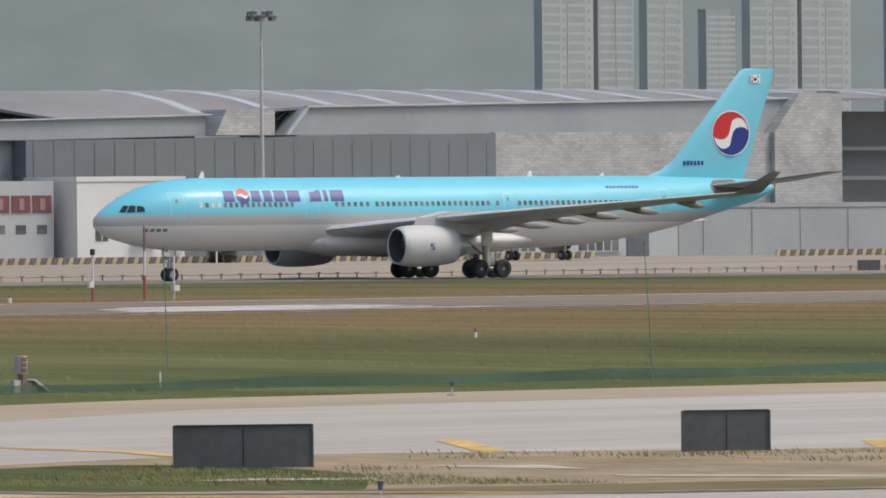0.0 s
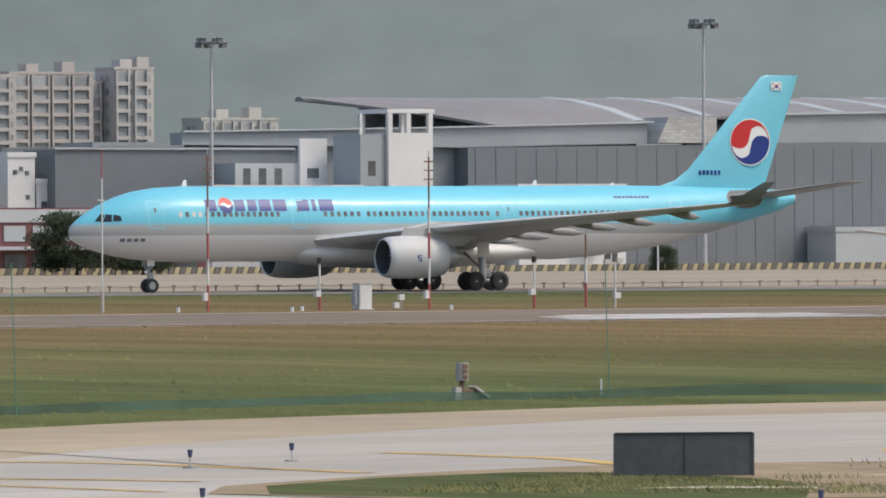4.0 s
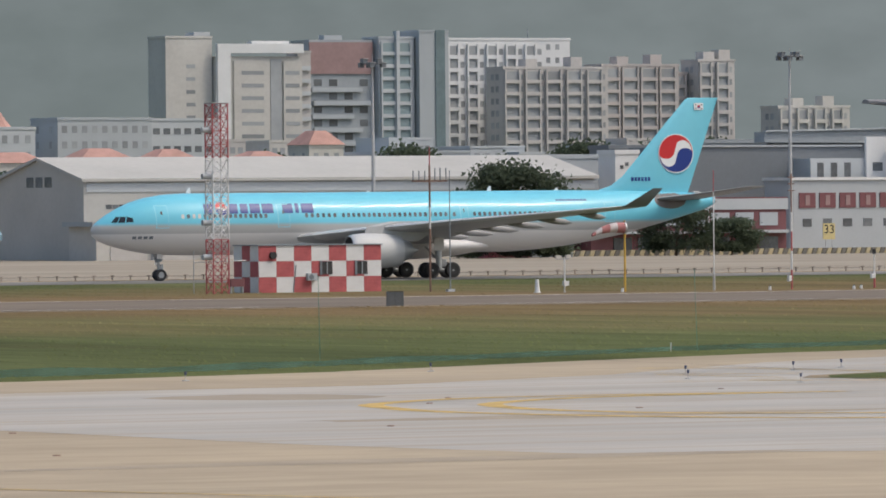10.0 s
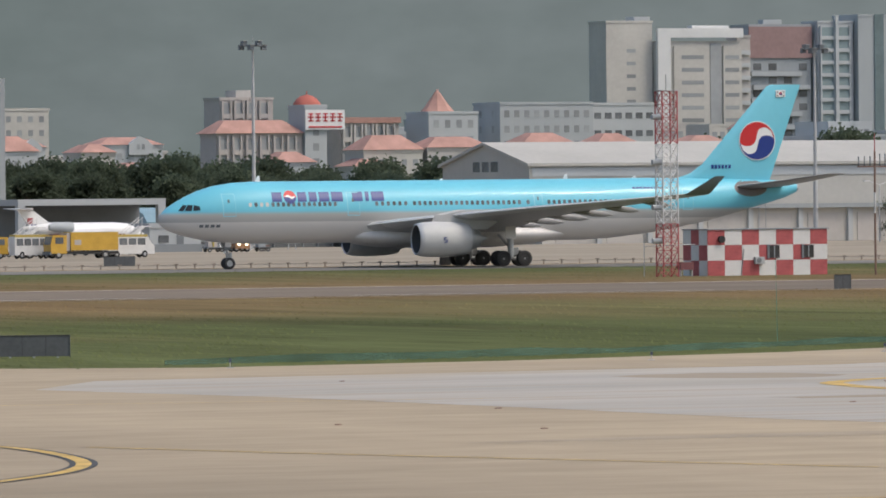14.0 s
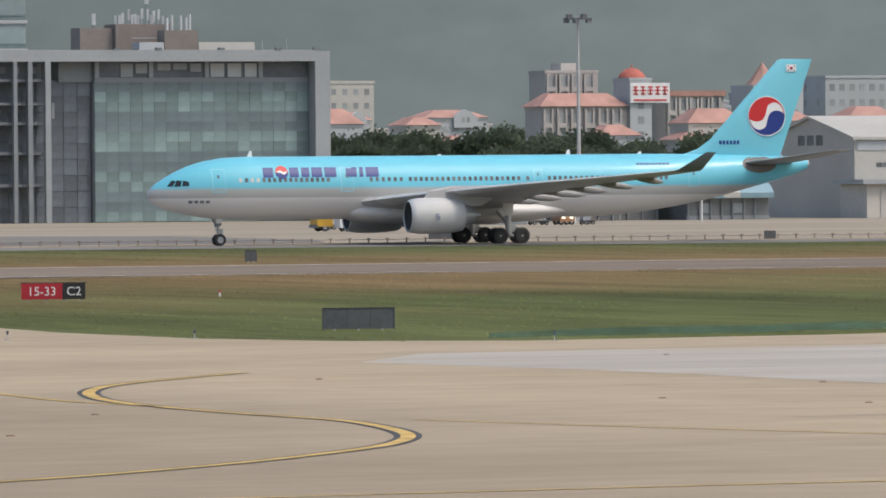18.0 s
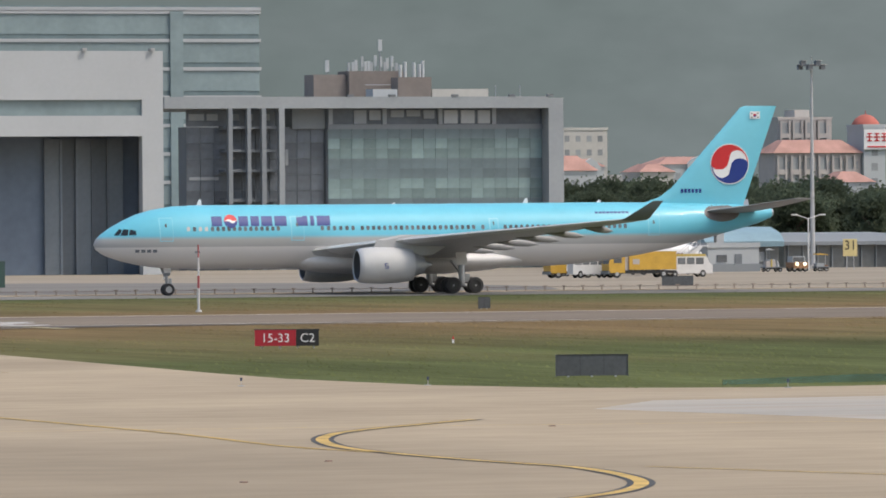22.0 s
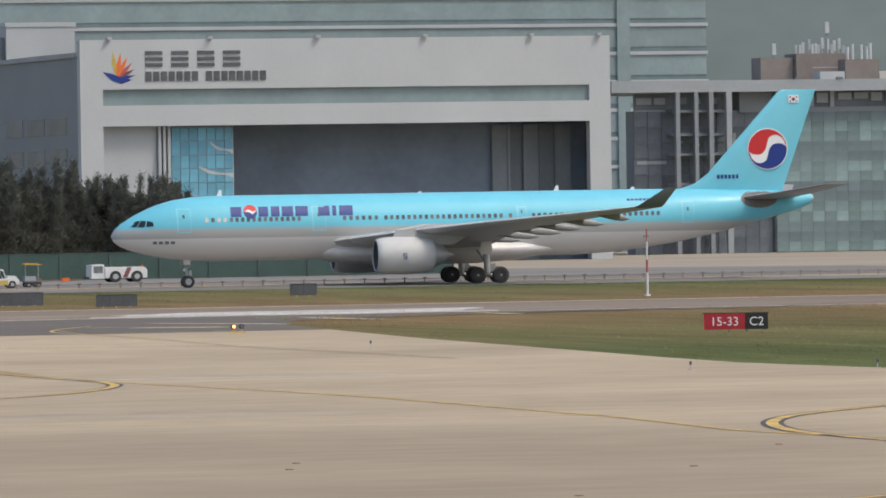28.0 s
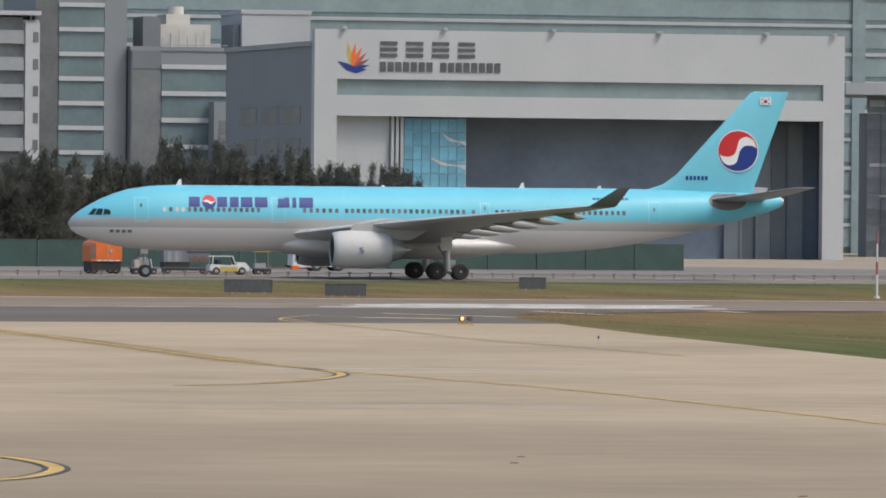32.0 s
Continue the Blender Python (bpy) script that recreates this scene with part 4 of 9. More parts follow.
def sign_hangar():
    h = thing("hangar", (0, 0, 0), "large white hangar with a wide dark open door", "hangar")
    x0, x1, Y, Z = 227.3, 296.5, 930.0, 28.4
    part("front_pier", B(x0, 230.2, Y, Y + 1.5, 0, Z), M["white"], h)
    part("front_pier", B(293.7, x1, Y, Y + 1.5, 0, Z), M["white"], h)
    part("front_fascia", B(230.2, 293.7, Y + 0.003, Y + 1.5, 22.2, Z), M["white"], h, "white fascia with painted emblem and lettering")
    part("window_band", B(230.2, 293.7, Y + 0.5, Y + 1.2, 20.2, 22.2), M["glass_teal"], h, "grey-green strip of glazing")
    part("front_beam", B(230.2, 293.7, Y + 0.003, Y + 1.5, 17.6, 20.2), M["white"], h)
    part("side_wall", B(x0, x0 + 0.6, Y + 1.5, Y + 48, 0, 26.3), M["grey"], h, "grey clad side wall")
    part("side_wall", B(x1 - 0.6, x1, Y + 1.5, Y + 48, 0, 26.3), M["grey"], h, "grey clad side wall")
    part("back_wall", B(x0, x1, Y + 48, Y + 48.6, 0, 26.3), M["grey_dark"], h)
    # added sheet just behind the door, painted as the shaded interior
    part("shade_sheet", B(248, x1 - 0.7, Y + 8.6, Y + 8.9, 0, 22), M["shade_fill"], h, "added inner sheet, coloured like the hangar's shaded interior")
    part("roof", B(x0 - 0.3, x1 + 0.3, Y + 1.5, Y + 48.8, 26.3, 26.9), M["grey_light"], h)
    for j, z in enumerate((17.8, 13.8)):
        grid_windows(h, "hang_side", "x", Y + 6, Y + 42, z - 1.2, z + 1.2, 3, 1, 9.5, 2.2, x0, "glass_dark")
    part("sliding_door", B(230.3, 237.4, Y + 1.6, Y + 1.9, 0, 17.6), M["off_white"], h, "white sliding door leaf")
    for x in (237.5, 238.1, 238.7):
        part("door_post", B(x, x + 0.35, Y + 1.0, Y + 1.9, 0, 17.6), M["off_white"], h)
    for i in range(7):
        for j in range(10):
            piece("glass_panel", "hang_blue", lambda: B(-0.53, 0.53, -0.05, 0.05, -0.83, 0.83), M["glass_blue"], h, (239.9 + i * 1.14, Y + 1.8, 0.9 + j * 1.74))
    part("glass_frame", B(239.3, 247.4, Y + 1.9, Y + 2.0, 0, 17.5), M["off_white"], h, "pale glazing frame")
    for i in range(5):
        x = 283.2 + i * 2.09
        piece("door_leaf", "hang_leaf", lambda: B(0.03, 2.06, 0, 0.2, 0, 17.3), M["door_grey"], h, (x, Y + 8.0 + 0.3 * (i % 2), 0.05))
        piece("door_rib", "hang_rib", lambda: B(-0.14, 0.14, -0.25, 0, 0, 17.3), M["door_grey"], h, (x, Y + 8.0, 0.05))
    for xx, zz, ww in ((244.3, 15.6, 3.0), (242.8, 12.6, 4.5), (242.0, 9.0, 5.2), (243.0, 6.0, 4.2), (241.0, 3.0, 6.0)):
        n_ = 8
        top = [(xx + ww * k / n_, zz - 0.9 * math.sin(math.pi * k / n_) * 0.4 - 0.12 * k) for k in range(n_ + 1)]
        low = [(x, z - 0.12 - 0.55 * (k / n_) ** 1.5 - 0.25 * math.sin(2 * math.pi * k / n_)) for k, (x, z) in enumerate(top)]
        part("white_wave", sheet_y(top + low[::-1], Y + 1.72), M["white"], h, "white wave painted on the blue glass")
    # plain emblem and bars in place of the name
    for k, col in enumerate(("yellow_dull", "orange", "orange", "red_fade", "maroon", "navy")):
        a0 = radians(98 - 17 * k)
        ln = 3.7 - 0.25 * k
        pts = [(232.0, 23.4), (232.0 + 0.55 * ln * math.cos(a0 + 0.18), 23.4 + 0.55 * ln * math.sin(a0 + 0.18)), (232.0 + ln * math.cos(a0), 23.4 + ln * math.sin(a0)), (232.0 + 0.6 * ln * math.cos(a0 - 0.12), 23.4 + 0.6 * ln * math.sin(a0 - 0.12))]
        part("emblem_feather", sheet_y(pts, Y - 0.02 - 0.004 * k), M[col], h, "painted feather of the emblem")
    part("emblem_base", sheet_y([(230.2, 24.4), (231.4, 23.3), (232.6, 22.9), (234.0, 23.4), (232.6, 23.7), (231.3, 24.2)], Y - 0.05), M["navy"], h, "blue lower part of the emblem")
    for i in range(4):
        x = 235.7 + i * 3.35
        for a in ((0, 2.2, 26.5, 26.95), (0, 2.2, 25.75, 26.2), (0, 2.2, 25.0, 25.45)):
            part("lettering_bar", B(x + a[0], x + a[1], Y - 0.12, Y, a[2], a[3]), M["panel"], h, "dark raised lettering bar")
    x = 235.7
    for w in [0.85] * 7 + [0] + [0.85] * 8:
        if w:
            part("lettering_bar", B(x, x + 0.75, Y - 0.12, Y, 23.2, 24.4), M["panel"], h, "dark raised lettering bar")
        x += 1.0 if w else 0.8
    for x in (231, 244, 258, 272, 286, 295):
        part("roof_lamp", B(x - 0.3, x + 0.3, Y - 0.6, Y + 0.3, Z, Z + 0.35), M["steel"], h)
    return h


def sheet_y(pts, y):
    bm = bmesh.new()
    bm.faces.new([bm.verts.new((x, y, z)) for x, z in pts])
    return bm


def glass_office():
    Y = 1000.0
    h = thing("office_building", (0, 0, 0), "office block with a green glass curtain wall in a grey frame", "office building")
    part("side_pier", B(375.0, 377.2, Y, Y + 30, 0, 23.6), M["grey_light"], h)
    part("top_beam", B(319, 375, Y, Y + 30, 22.2, 23.8), M["grey_light"], h)
    part("core_wall", B(343.3, 374.9, Y + 3.0, Y + 29, 0, 22.2), M["grey"], h)
    part("spandrel", B(343.4, 375.0, Y + 2.4, Y + 3.0, 19.35, 20.0), M["grey"], h)
    nx, nz = 18, 14
    for i in range(nx):
        for j in range(nz):
            clear = j % 4 in (0, 3)
            piece("glass_pane", "office_pane" if clear else "office_band", lambda: B(-0.86, 0.86, -0.05, 0.08, -0.68, 0.68), M["office_glass"] if clear else M["office_band"], h, (344.3 + i * 1.75, Y + 2.6, 0.8 + j * 1.38))
    # set-back top storey: light columns, half-drawn blinds and three white panels
    part("top_storey_back", B(343.4, 374.9, Y + 2.6, Y + 2.98, 20.02, 22.18), M["bay_glass"], h, "dark set-back top storey")
    for x in (343.4, 351.3, 359.5, 367.4):
        part("column", B(x, x + 0.6, Y + 2.1, Y + 2.58, 20.02, 22.18), M["grey_light"], h)
    for x, w, z in ((347.2, 1.8, 20.1), (349.4, 1.7, 20.6), (352.6, 1.9, 21.0), (354.9, 2.0, 21.1), (357.4, 1.6, 20.8), (360.4, 2.0, 20.1), (362.9, 2.0, 20.1), (365.4, 1.8, 20.1)):
        part("top_window", B(x, x + w, Y + 2.35, Y + 2.58, z, 21.95), M["white"] if x > 360 else M["grey_light"], h)
    part("open_bay_back", B(323.2, 343.2, Y + 3.6, Y + 7, 0, 19.7), M["grey_dark"], h, "wall behind the dark glazing")
    for i in range(10):
        for j in range(9):
            piece("dark_pane", "bay_pane", lambda: B(-0.96, 0.96, -0.04, 0.08, -1.05, 1.05), M["bay_glass"], h, (324.2 + i * 2.0, Y + 3.5, 1.1 + j * 2.19))
    for x, w, z, t in ((323.6, 4.2, 12.4, 0.45), (336.9, 0.45, 11.8, 1.8), (337.5, 0.4, 14.4, 2.2), (329.2, 1.0, 15.2, 0.4), (325.0, 1.6, 8.2, 0.35)):
        part("bay_blind", B(x, x + w, Y + 3.36, Y + 3.45, z, z + t), M["grey_light"], h)
    for x, w in ((323.5, 2.2), (326.1, 1.6), (329.4, 1.4), (331.8, 1.0), (334.0, 1.2)):
        part("upper_pane", B(x, x + w, Y + 3.2, Y + 3.4, 20.6, 21.5), M["grey_light"], h)
    part("upper_band", B(323.2, 336.0, Y + 3.4, Y + 3.59, 19.75, 22.1), M["bay_glass"], h)
    part("upper_box", B(338.4, 343.2, Y + 3.0, Y + 7, 19.4, 22.18), M["grey"], h)
    for x, w, m_ in ((328.2, 0.6, "grey"), (330.9, 0.55, "grey"), (333.0, 0.65, "grey"), (335.5, 0.8, "grey_light")):
        part("column", B(x, x + w, Y, Y + 0.8, 0, 22.2), M[m_], h)
    for z in (5.0, 9.4, 13.5, 16.2, 19.4):
        part("floor_slab", B(327.9, 336, Y + 0.85, Y + 3.3, z, z + 0.4), M["grey_dark"], h)
    # plant and aerials on the roof
    part("plant_room", B(343.6, 348.4, Y + 9, Y + 13, 23.8, 27.0), M["plant_brown"], h)
    part("plant_room", B(348.5, 356.6, Y + 8, Y + 13, 23.8, 27.5), M["plant_brown"], h)
    part("plant_room", B(353.9, 358.8, Y + 3, Y + 6, 23.8, 26.55), M["plant_brown"], h)
    part("plant_room", B(350.2, 353.8, Y + 3, Y + 6, 23.8, 24.9), M["off_white"], h)
    part("plant_room", B(358.9, 367.2, Y + 3, Y + 8, 23.8, 24.9), M["pale_cream"], h)
    part("roof_rail", B(350.4, 354.4, Y + 6.6, Y + 6.7, 25.5, 25.6), M["off_white"], h)
    rnd = random.Random(4)
    for i in range(13):
        x = 349.0 + i * 0.56 + rnd.uniform(-0.2, 0.2)
        zt = 28.6 + rnd.random() * 1.2
        part("roof_aerial", T((x, Y + 9.5, 27.4), (x, Y + 9.5, zt), 0.07), M["off_white"], h)
        part("aerial_panel", B(x - 0.19, x + 0.19, Y + 9.2, Y + 9.4, zt - 1.5, zt), M["off_white"] if i % 3 else M["grey_light"], h)
    for x, z0, zt in ((345.6, 27.0, 29.1), (353.4, 27.5, 32.0)):
        part("roof_mast", T((x, Y + 9.2, z0), (x, Y + 9.2, zt), 0.1), M["grey"], h)
        part("aerial_panel", B(x - 0.28, x + 0.28, Y + 8.9, Y + 9.08, zt - 1.7, zt - 0.1), M["off_white"], h)
    for x, zt in ((354.6, 28.3), (355.3, 28.7), (356.6, 28.6), (357.4, 28.4), (357.9, 28.8)):
        part("aerial_drum", T((x, Y + 4, 26.5), (x, Y + 4, zt), 0.23, seg=10), M["white"], h)
    for x in (345.9, 352.0, 361.2, 369.6, 375.2):
        part("flood_lamp", B(x - 0.45, x + 0.45, Y - 0.1, Y + 0.4, 23.8, 24.1), M["grey_dark"], h)
    for x in (367.9, 371.5):
        part("lightning_rod", T((x, Y + 2, 23.8), (x, Y + 2, 25.4), 0.07), M["grey_light"], h)
    return h


def teal_tower():
    Y = 1085.0
    h = thing("tower_block", (0, 0, 0), "long office slab of teal glass with white floor bands", "office building")
    x0, x1, Z = 236, 361, 38.0
    part("core", B(x0, x1, Y + 0.5, Y + 24, 0, Z), M["glass_teal"], h)
    z = 1.0
    while z < Z - 3:
        part("glass_band", B(x0, x1, Y, Y + 0.5, z, z + 3.0), M["glass_teal"], h)
        part("floor_band", B(x0 - 0.2, x1 + 0.2, Y - 0.25, Y + 0.5, z + 3.0, z + 3.5), M["off_white"], h)
        z += 4.2
        part("glass_band", B(x0, x1, Y + 0.1, Y + 0.5, z - 0.7, z), M["glass_teal_deep"], h)
    part("roof", B(x0 - 0.2, x1 + 0.2, Y - 0.25, Y + 24, Z, Z + 0.6), M["off_white"], h)
    part("stair_glass", B(347, 349, Y - 0.4, Y, 0, Z), M["glass_teal"], h)


def hangar_a():
    Y = 960.0
    h = thing("maintenance_hangar", (0, 0, 0), "long grey maintenance hangar with a low bronze roof", "hangar")
    def slab(pts, y0, y1):
        return loft(bmesh.new(), [[(x, y, z) for x, z in pts] for y in (y0, y1)])
    part("dark_wall", slab([(585.8, 0), (657.4, 0), (657.4, 16.2), (585.8, 15.3)], Y, Y + 6), M["grey_dark"], h, "dark grey corrugated wall")
    for k in range(24):
        piece("wall_rib", "hangar_rib", lambda: B(-0.12, 0.12, -0.06, 0.0, 0, 15.2), M["grey_dark"], h, (587 + k * 3.0, Y, 0))
    part("block_wall", B(657.5, 702.4, Y + 0.3, Y + 6, 0, 16.3), M["block"], h, "pale block wall")
    part("pier", slab([(702.4, 0), (713.7, 0), (713.7, 21.6), (706.7, 21.6), (702.4, 16.3)], Y - 0.6, Y + 8), M["block"], h, "tall pale block pier with a raking edge")
    part("pier_cap", B(711.5, 713.2, Y - 0.7, Y + 2, 21.6, 21.8), M["grey_dark"], h)
    part("fascia", slab([(546, 15.6), (585.8, 15.35), (613.8, 15.9), (613.8, 18.45), (582, 17.7), (546, 17.1)], Y + 2, Y + 5), M["grey_light"], h, "pale grey sheet fascia")
    part("gutter", slab([(546, 17.12), (582, 17.72), (614.5, 18.5), (614.5, 18.7), (582, 17.92), (546, 17.32)], Y + 1.5, Y + 2.4), M["white"], h)
    part("grey_box", slab([(613.9, 15.95), (622.9, 15.95), (622.9, 19.2), (615.6, 19.2)], Y - 0.2, Y + 6), M["block"], h, "pale block box on the wall")
    # panel coloured dark in place of shade in the roof gap
    part("gap_shade_panel", B(622.9, 631, Y + 7, Y + 8, 15.5, 19.6), M["shade_fill"], h, "dark-coloured panel for the shade between the roof halves")
    part("gap_brace", T((623.2, Y + 5, 16.0), (628.6, Y + 5, 19.3), 0.12, seg=6), M["grey_dark"], h)
    part("fascia", slab([(625.9, 16.0), (702.3, 16.32), (706.2, 20.75), (629.0, 19.5)], Y + 1.6, Y + 5), M["grey_light"], h, "pale grey sheet fascia with a raking end")
    part("gutter", slab([(628.8, 19.5), (706.0, 20.75), (706.0, 21.0), (628.8, 19.75)], Y + 1.1, Y + 2.2), M["white"], h)
    part("rake_trim", slab([(625.5, 16.0), (626.1, 16.0), (629.3, 19.55), (628.7, 19.55)], Y + 1.2, Y + 1.7), M["white"], h)
    def front(x):
        """Depth and height of the roof's front edge."""
        pts = ((577, 25.5, 21.9), (578, 25.0, 21.9), (587, 13.0, 20.0), (593, 4.5, 18.3), (614, 4.0, 18.75), (629, 3.4, 19.7), (706, 3.4, 20.9), (790, 3.4, 22.0))
        for a, b in zip(pts, pts[1:]):
            if x <= b[0]:
                k = (x - a[0]) / (b[0] - a[0])
                return a[1] + k * (b[1] - a[1]), a[2] + k * (b[2] - a[2])
        return pts[-1][1:]
    bm = bmesh.new()
    rings = []
    for x in (577, 578, 582.5, 587, 590, 593, 603, 614, 629, 660, 706, 750, 790):
        d, z = front(x)
        zt = 22.1 + 0.004 * max(x - 600, 0)
        b = max(27.0, d + 1.5)
        back = min(45.0, max(b + 0.6, 27.5 + (x - 577) * 0.9))
        rings.append([(x, Y + d, z - 0.45), (x, Y + d, z - 0.1), (x, Y + d + (b - d) * 0.35, z + (zt - z) * 0.5), (x, Y + d + (b - d) * 0.7, z + (zt - z) * 0.85), (x, Y + b, zt), (x, Y + back, zt - 0.3), (x, Y + back, zt - 0.6)])
    loft(bm, rings)
    part("roof", bm, M["roof_brown"], h, "bronze sheet roof")
    for i in range(18):
        x = 613.4 + i * 10.15
        d, z = front(x)
        zt = 22.1 + 0.004 * max(x - 600, 0)
        bm = bmesh.new()
        loft(bm, [[(x + e, Y + d + (27.0 - d) * q, z + (zt - z) * k - 0.02 + g) for e, g in ((0, 0), (2.0, 0), (1.8, 0.13), (0.2, 0.13))] for q, k in ((0.03, 0.02), (0.35, 0.5), (0.7, 0.85), (1.0, 1.0))])
        part("skylight", bm, M["off_white"], h, "pale roof light strip")
    # wall added to cover the shadowed gap west of the hangar
    part("gap_fill_wall", B(548, 585.7, Y + 3, Y + 5, 0, 15.6), M["grey"], h, "plain grey fill wall added over a shaded gap")
    part("gable_glazing", B(586, 628, Y + 26.5, Y + 27, 15, 21.3), M["grey_light"], h, "grey end wall under the roof")
    for k in range(9):
        part("truss_post", T((587 + k * 4, Y + 26.2, 17), (589 + k * 4, Y + 26.2, 21.2), 0.1, seg=6), M["grey"], h)
    part("rear_wall", B(714, 790, Y + 12, Y + 14, 0, 19.3), M["grey_dark"], h)
    for z in (6, 10, 14):
        part("rail", B(714, 790, Y + 10, Y + 10.4, z, z + 0.5), M["grey_light"], h)
    return h


def tower_building():
    Y = 940.0
    h = thing("airport_building", (0, 0, 0), "white airport building with a square open-topped tower and maroon window band", "building")
    part("tower_wall", B(562.2, 568.5, Y, Y + 7, 0, 16.8), M["bright_white"], h)
    for x, y in ((562.2, Y), (567.9, Y), (562.2, Y + 6.4), (567.9, Y + 6.4), (564.8, Y)):
        part("tower_post", B(x, x + 0.6, y, y + 0.6, 16.8, 19.2), M["bright_white"], h)
    part("tower_ring", B(562.0, 568.7, Y - 0.1, Y + 7.1, 19.2, 19.7), M["bright_white"], h)
    part("stair_wall", B(558.6, 562.1, Y + 0.6, Y + 7, 0, 16.6), M["grey_light"], h)
    part("stair_post", B(558.6, 558.9, Y + 0.6, Y + 0.9, 16.6, 19.2), M["bright_white"], h)
    for z in (3.5, 6.5, 9.5, 12.5):
        piece("window", "tw_slit", lambda: B(-0.5, 0.5, -0.06, 0.1, -0.9, 0.9), M["pane"], h, (560.2, Y + 0.6, z))
    part("wing_wall", B(538, 558.5, Y, Y + 8, 0, 10.1), M["off_white"], h)
    part("roof_edge", B(537.7, 558.5, Y - 0.3, Y + 8.2, 10.1, 10.5), M["bright_white"], h)
    for i in range(6):
        piece("maroon_panel", "tw_panel", lambda: B(-1.3, 1.3, -0.15, 0.1, -1.05, 1.05), M["maroon"], h, (540.2 + i * 3.25, Y, 7.3))
        piece("window", "tw_mid", lambda: B(-0.35, 0.35, -0.22, 0.1, -0.7, 0.7), M["maroon_dull"], h, (540.2 + i * 3.25, Y, 7.3))
        piece("window", "tw_low", lambda: B(-0.7, 0.7, -0.06, 0.1, -0.55, 0.55), M["pane"], h, (540.2 + i * 3.25, Y, 4.2))
    part("grey_hall", B(524, 557, Y + 14, Y + 22, 0, 14.9), M["grey_dark"], h)
    part("hall_trim", B(523.8, 557.2, Y + 13.7, Y + 14, 14.9, 15.15), M["off_white"], h)
    part("upper_wall", B(546, 558, Y + 9, Y + 14, 0, 13.2), M["off_white"], h)
    part("upper_wall", B(554.8, 558.6, Y + 8.5, Y + 9, 0, 16.2), M["bright_white"], h)
    for i in range(3):
        piece("window", "tw_up", lambda: B(-0.5, 0.5, -0.06, 0.1, -1, 1), M["pane"], h, (547.6 + i * 2.2, Y + 9, 11.6))
    piece("window", "tw_up2", lambda: B(-0.8, 0.8, -0.06, 0.1, -0.6, 0.6), M["pane"], h, (556.6, Y + 8.5, 12))
    part("east_wall", B(568.6, 578, Y + 1, Y + 8, 0, 10.1), M["off_white"], h)
    for i in range(3):
        piece("window", "tw_low", lambda: B(-0.7, 0.7, -0.06, 0.1, -0.55, 0.55), M["pane"], h, (570.3 + i * 3, Y + 1, 4.2))
    for i in range(3):
        piece("maroon_panel", "tw_panel", lambda: B(-1.3, 1.3, -0.15, 0.1, -1.05, 1.05), M["maroon"], h, (570.3 + i * 3.0, Y + 1, 7.3))
        piece("window", "tw_mid", lambda: B(-0.35, 0.35, -0.22, 0.1, -0.7, 0.7), M["maroon_dull"], h, (570.3 + i * 3.0, Y + 1, 7.3))
    return h


def white_block():
    b = block("white_building", 579.5, 595, 938, 950, 10.0, "bright_white", "plain white two-storey building", "building")
    for x, z in ((586, 7.2), (592.8, 7.4), (592.8, 4.2), (592.8, 1.8), (583, 3.5)):
        piece("window", "wb_win", lambda: B(-0.9, 0.9, -0.06, 0.1, -0.8, 0.8), M["pane"], b, (x, 938, z))
        piece("window_bar", "wb_bar", lambda: B(-0.06, 0.06, -0.1, 0.0, -0.8, 0.8), M["bright_white"], b, (x, 938, z))
    part("canopy", B(587.5, 591, 936.6, 938, 2.6, 2.9), M["grey_light"], b)
    return b


def white_hangar():
    Y = 950.0
    h = thing("white_hangar", (0, 0, 0), "long off-white hangar with a shallow gable and side annex", "hangar")
    x0, x1 = 434.3, 512
    rings = [[(x, Y, 0), (x, Y, 10.7), (x, Y + 14.5, 13.6), (x, Y + 29, 10.7), (x, Y + 29, 0)] for x in (x0, x1)]
    part("wall", loft(bmesh.new(), rings), M["pale_cream"], h)
    rr = [[(x, Y - 0.6, 10.6), (x, Y - 0.6, 11.0), (x, Y + 14.5, 14.0), (x, Y + 29.6, 11.0), (x, Y + 29.6, 10.6), (x, Y + 14.5, 13.62)] for x in (x0 - 0.5, x1 + 0.5)]
    part("roof", loft(bmesh.new(), rr), M["pale_cream"], h, "pale sheet roof")
    part("band", B(x0 + 0.4, x1, Y - 0.12, Y, 9.2, 10.4), M["white"], h)
    for y in (Y + 11.5, Y + 14.5, Y + 17.5):
        piece("window", "wh_gable", lambda: B(-0.06, 0.1, -1.1, 1.1, -0.7, 0.7), M["pane"], h, (x0, y, 10.6))
    for i in range(4):
        for k in range(6):
            piece("window", "wh_strip", lambda: B(-0.42, 0.42, -0.06, 0.1, -0.3, 0.3), M["pane"], h, (438 + i * 8.2 + k * 0.95, Y, 7.2))
    part("annex_wall", B(432, 488, Y - 9, Y - 0.2, 0, 4.6), M["cream"], h)
    part("annex_roof", B(431, 489, Y - 10, Y - 0.2, 4.6, 5.2), M["grey_light"], h)
    for i in range(7):
        part("annex_door", B(434 + i * 7.6, 439.2 + i * 7.6, Y - 9.12, Y - 9, 0, 3.9), M["beige"], h, "beige roller door")
        part("annex_pier", B(440.0 + i * 7.6, 440.7 + i * 7.6, Y - 9.5, Y - 9, 0, 4.6), M["white"], h)
    return h


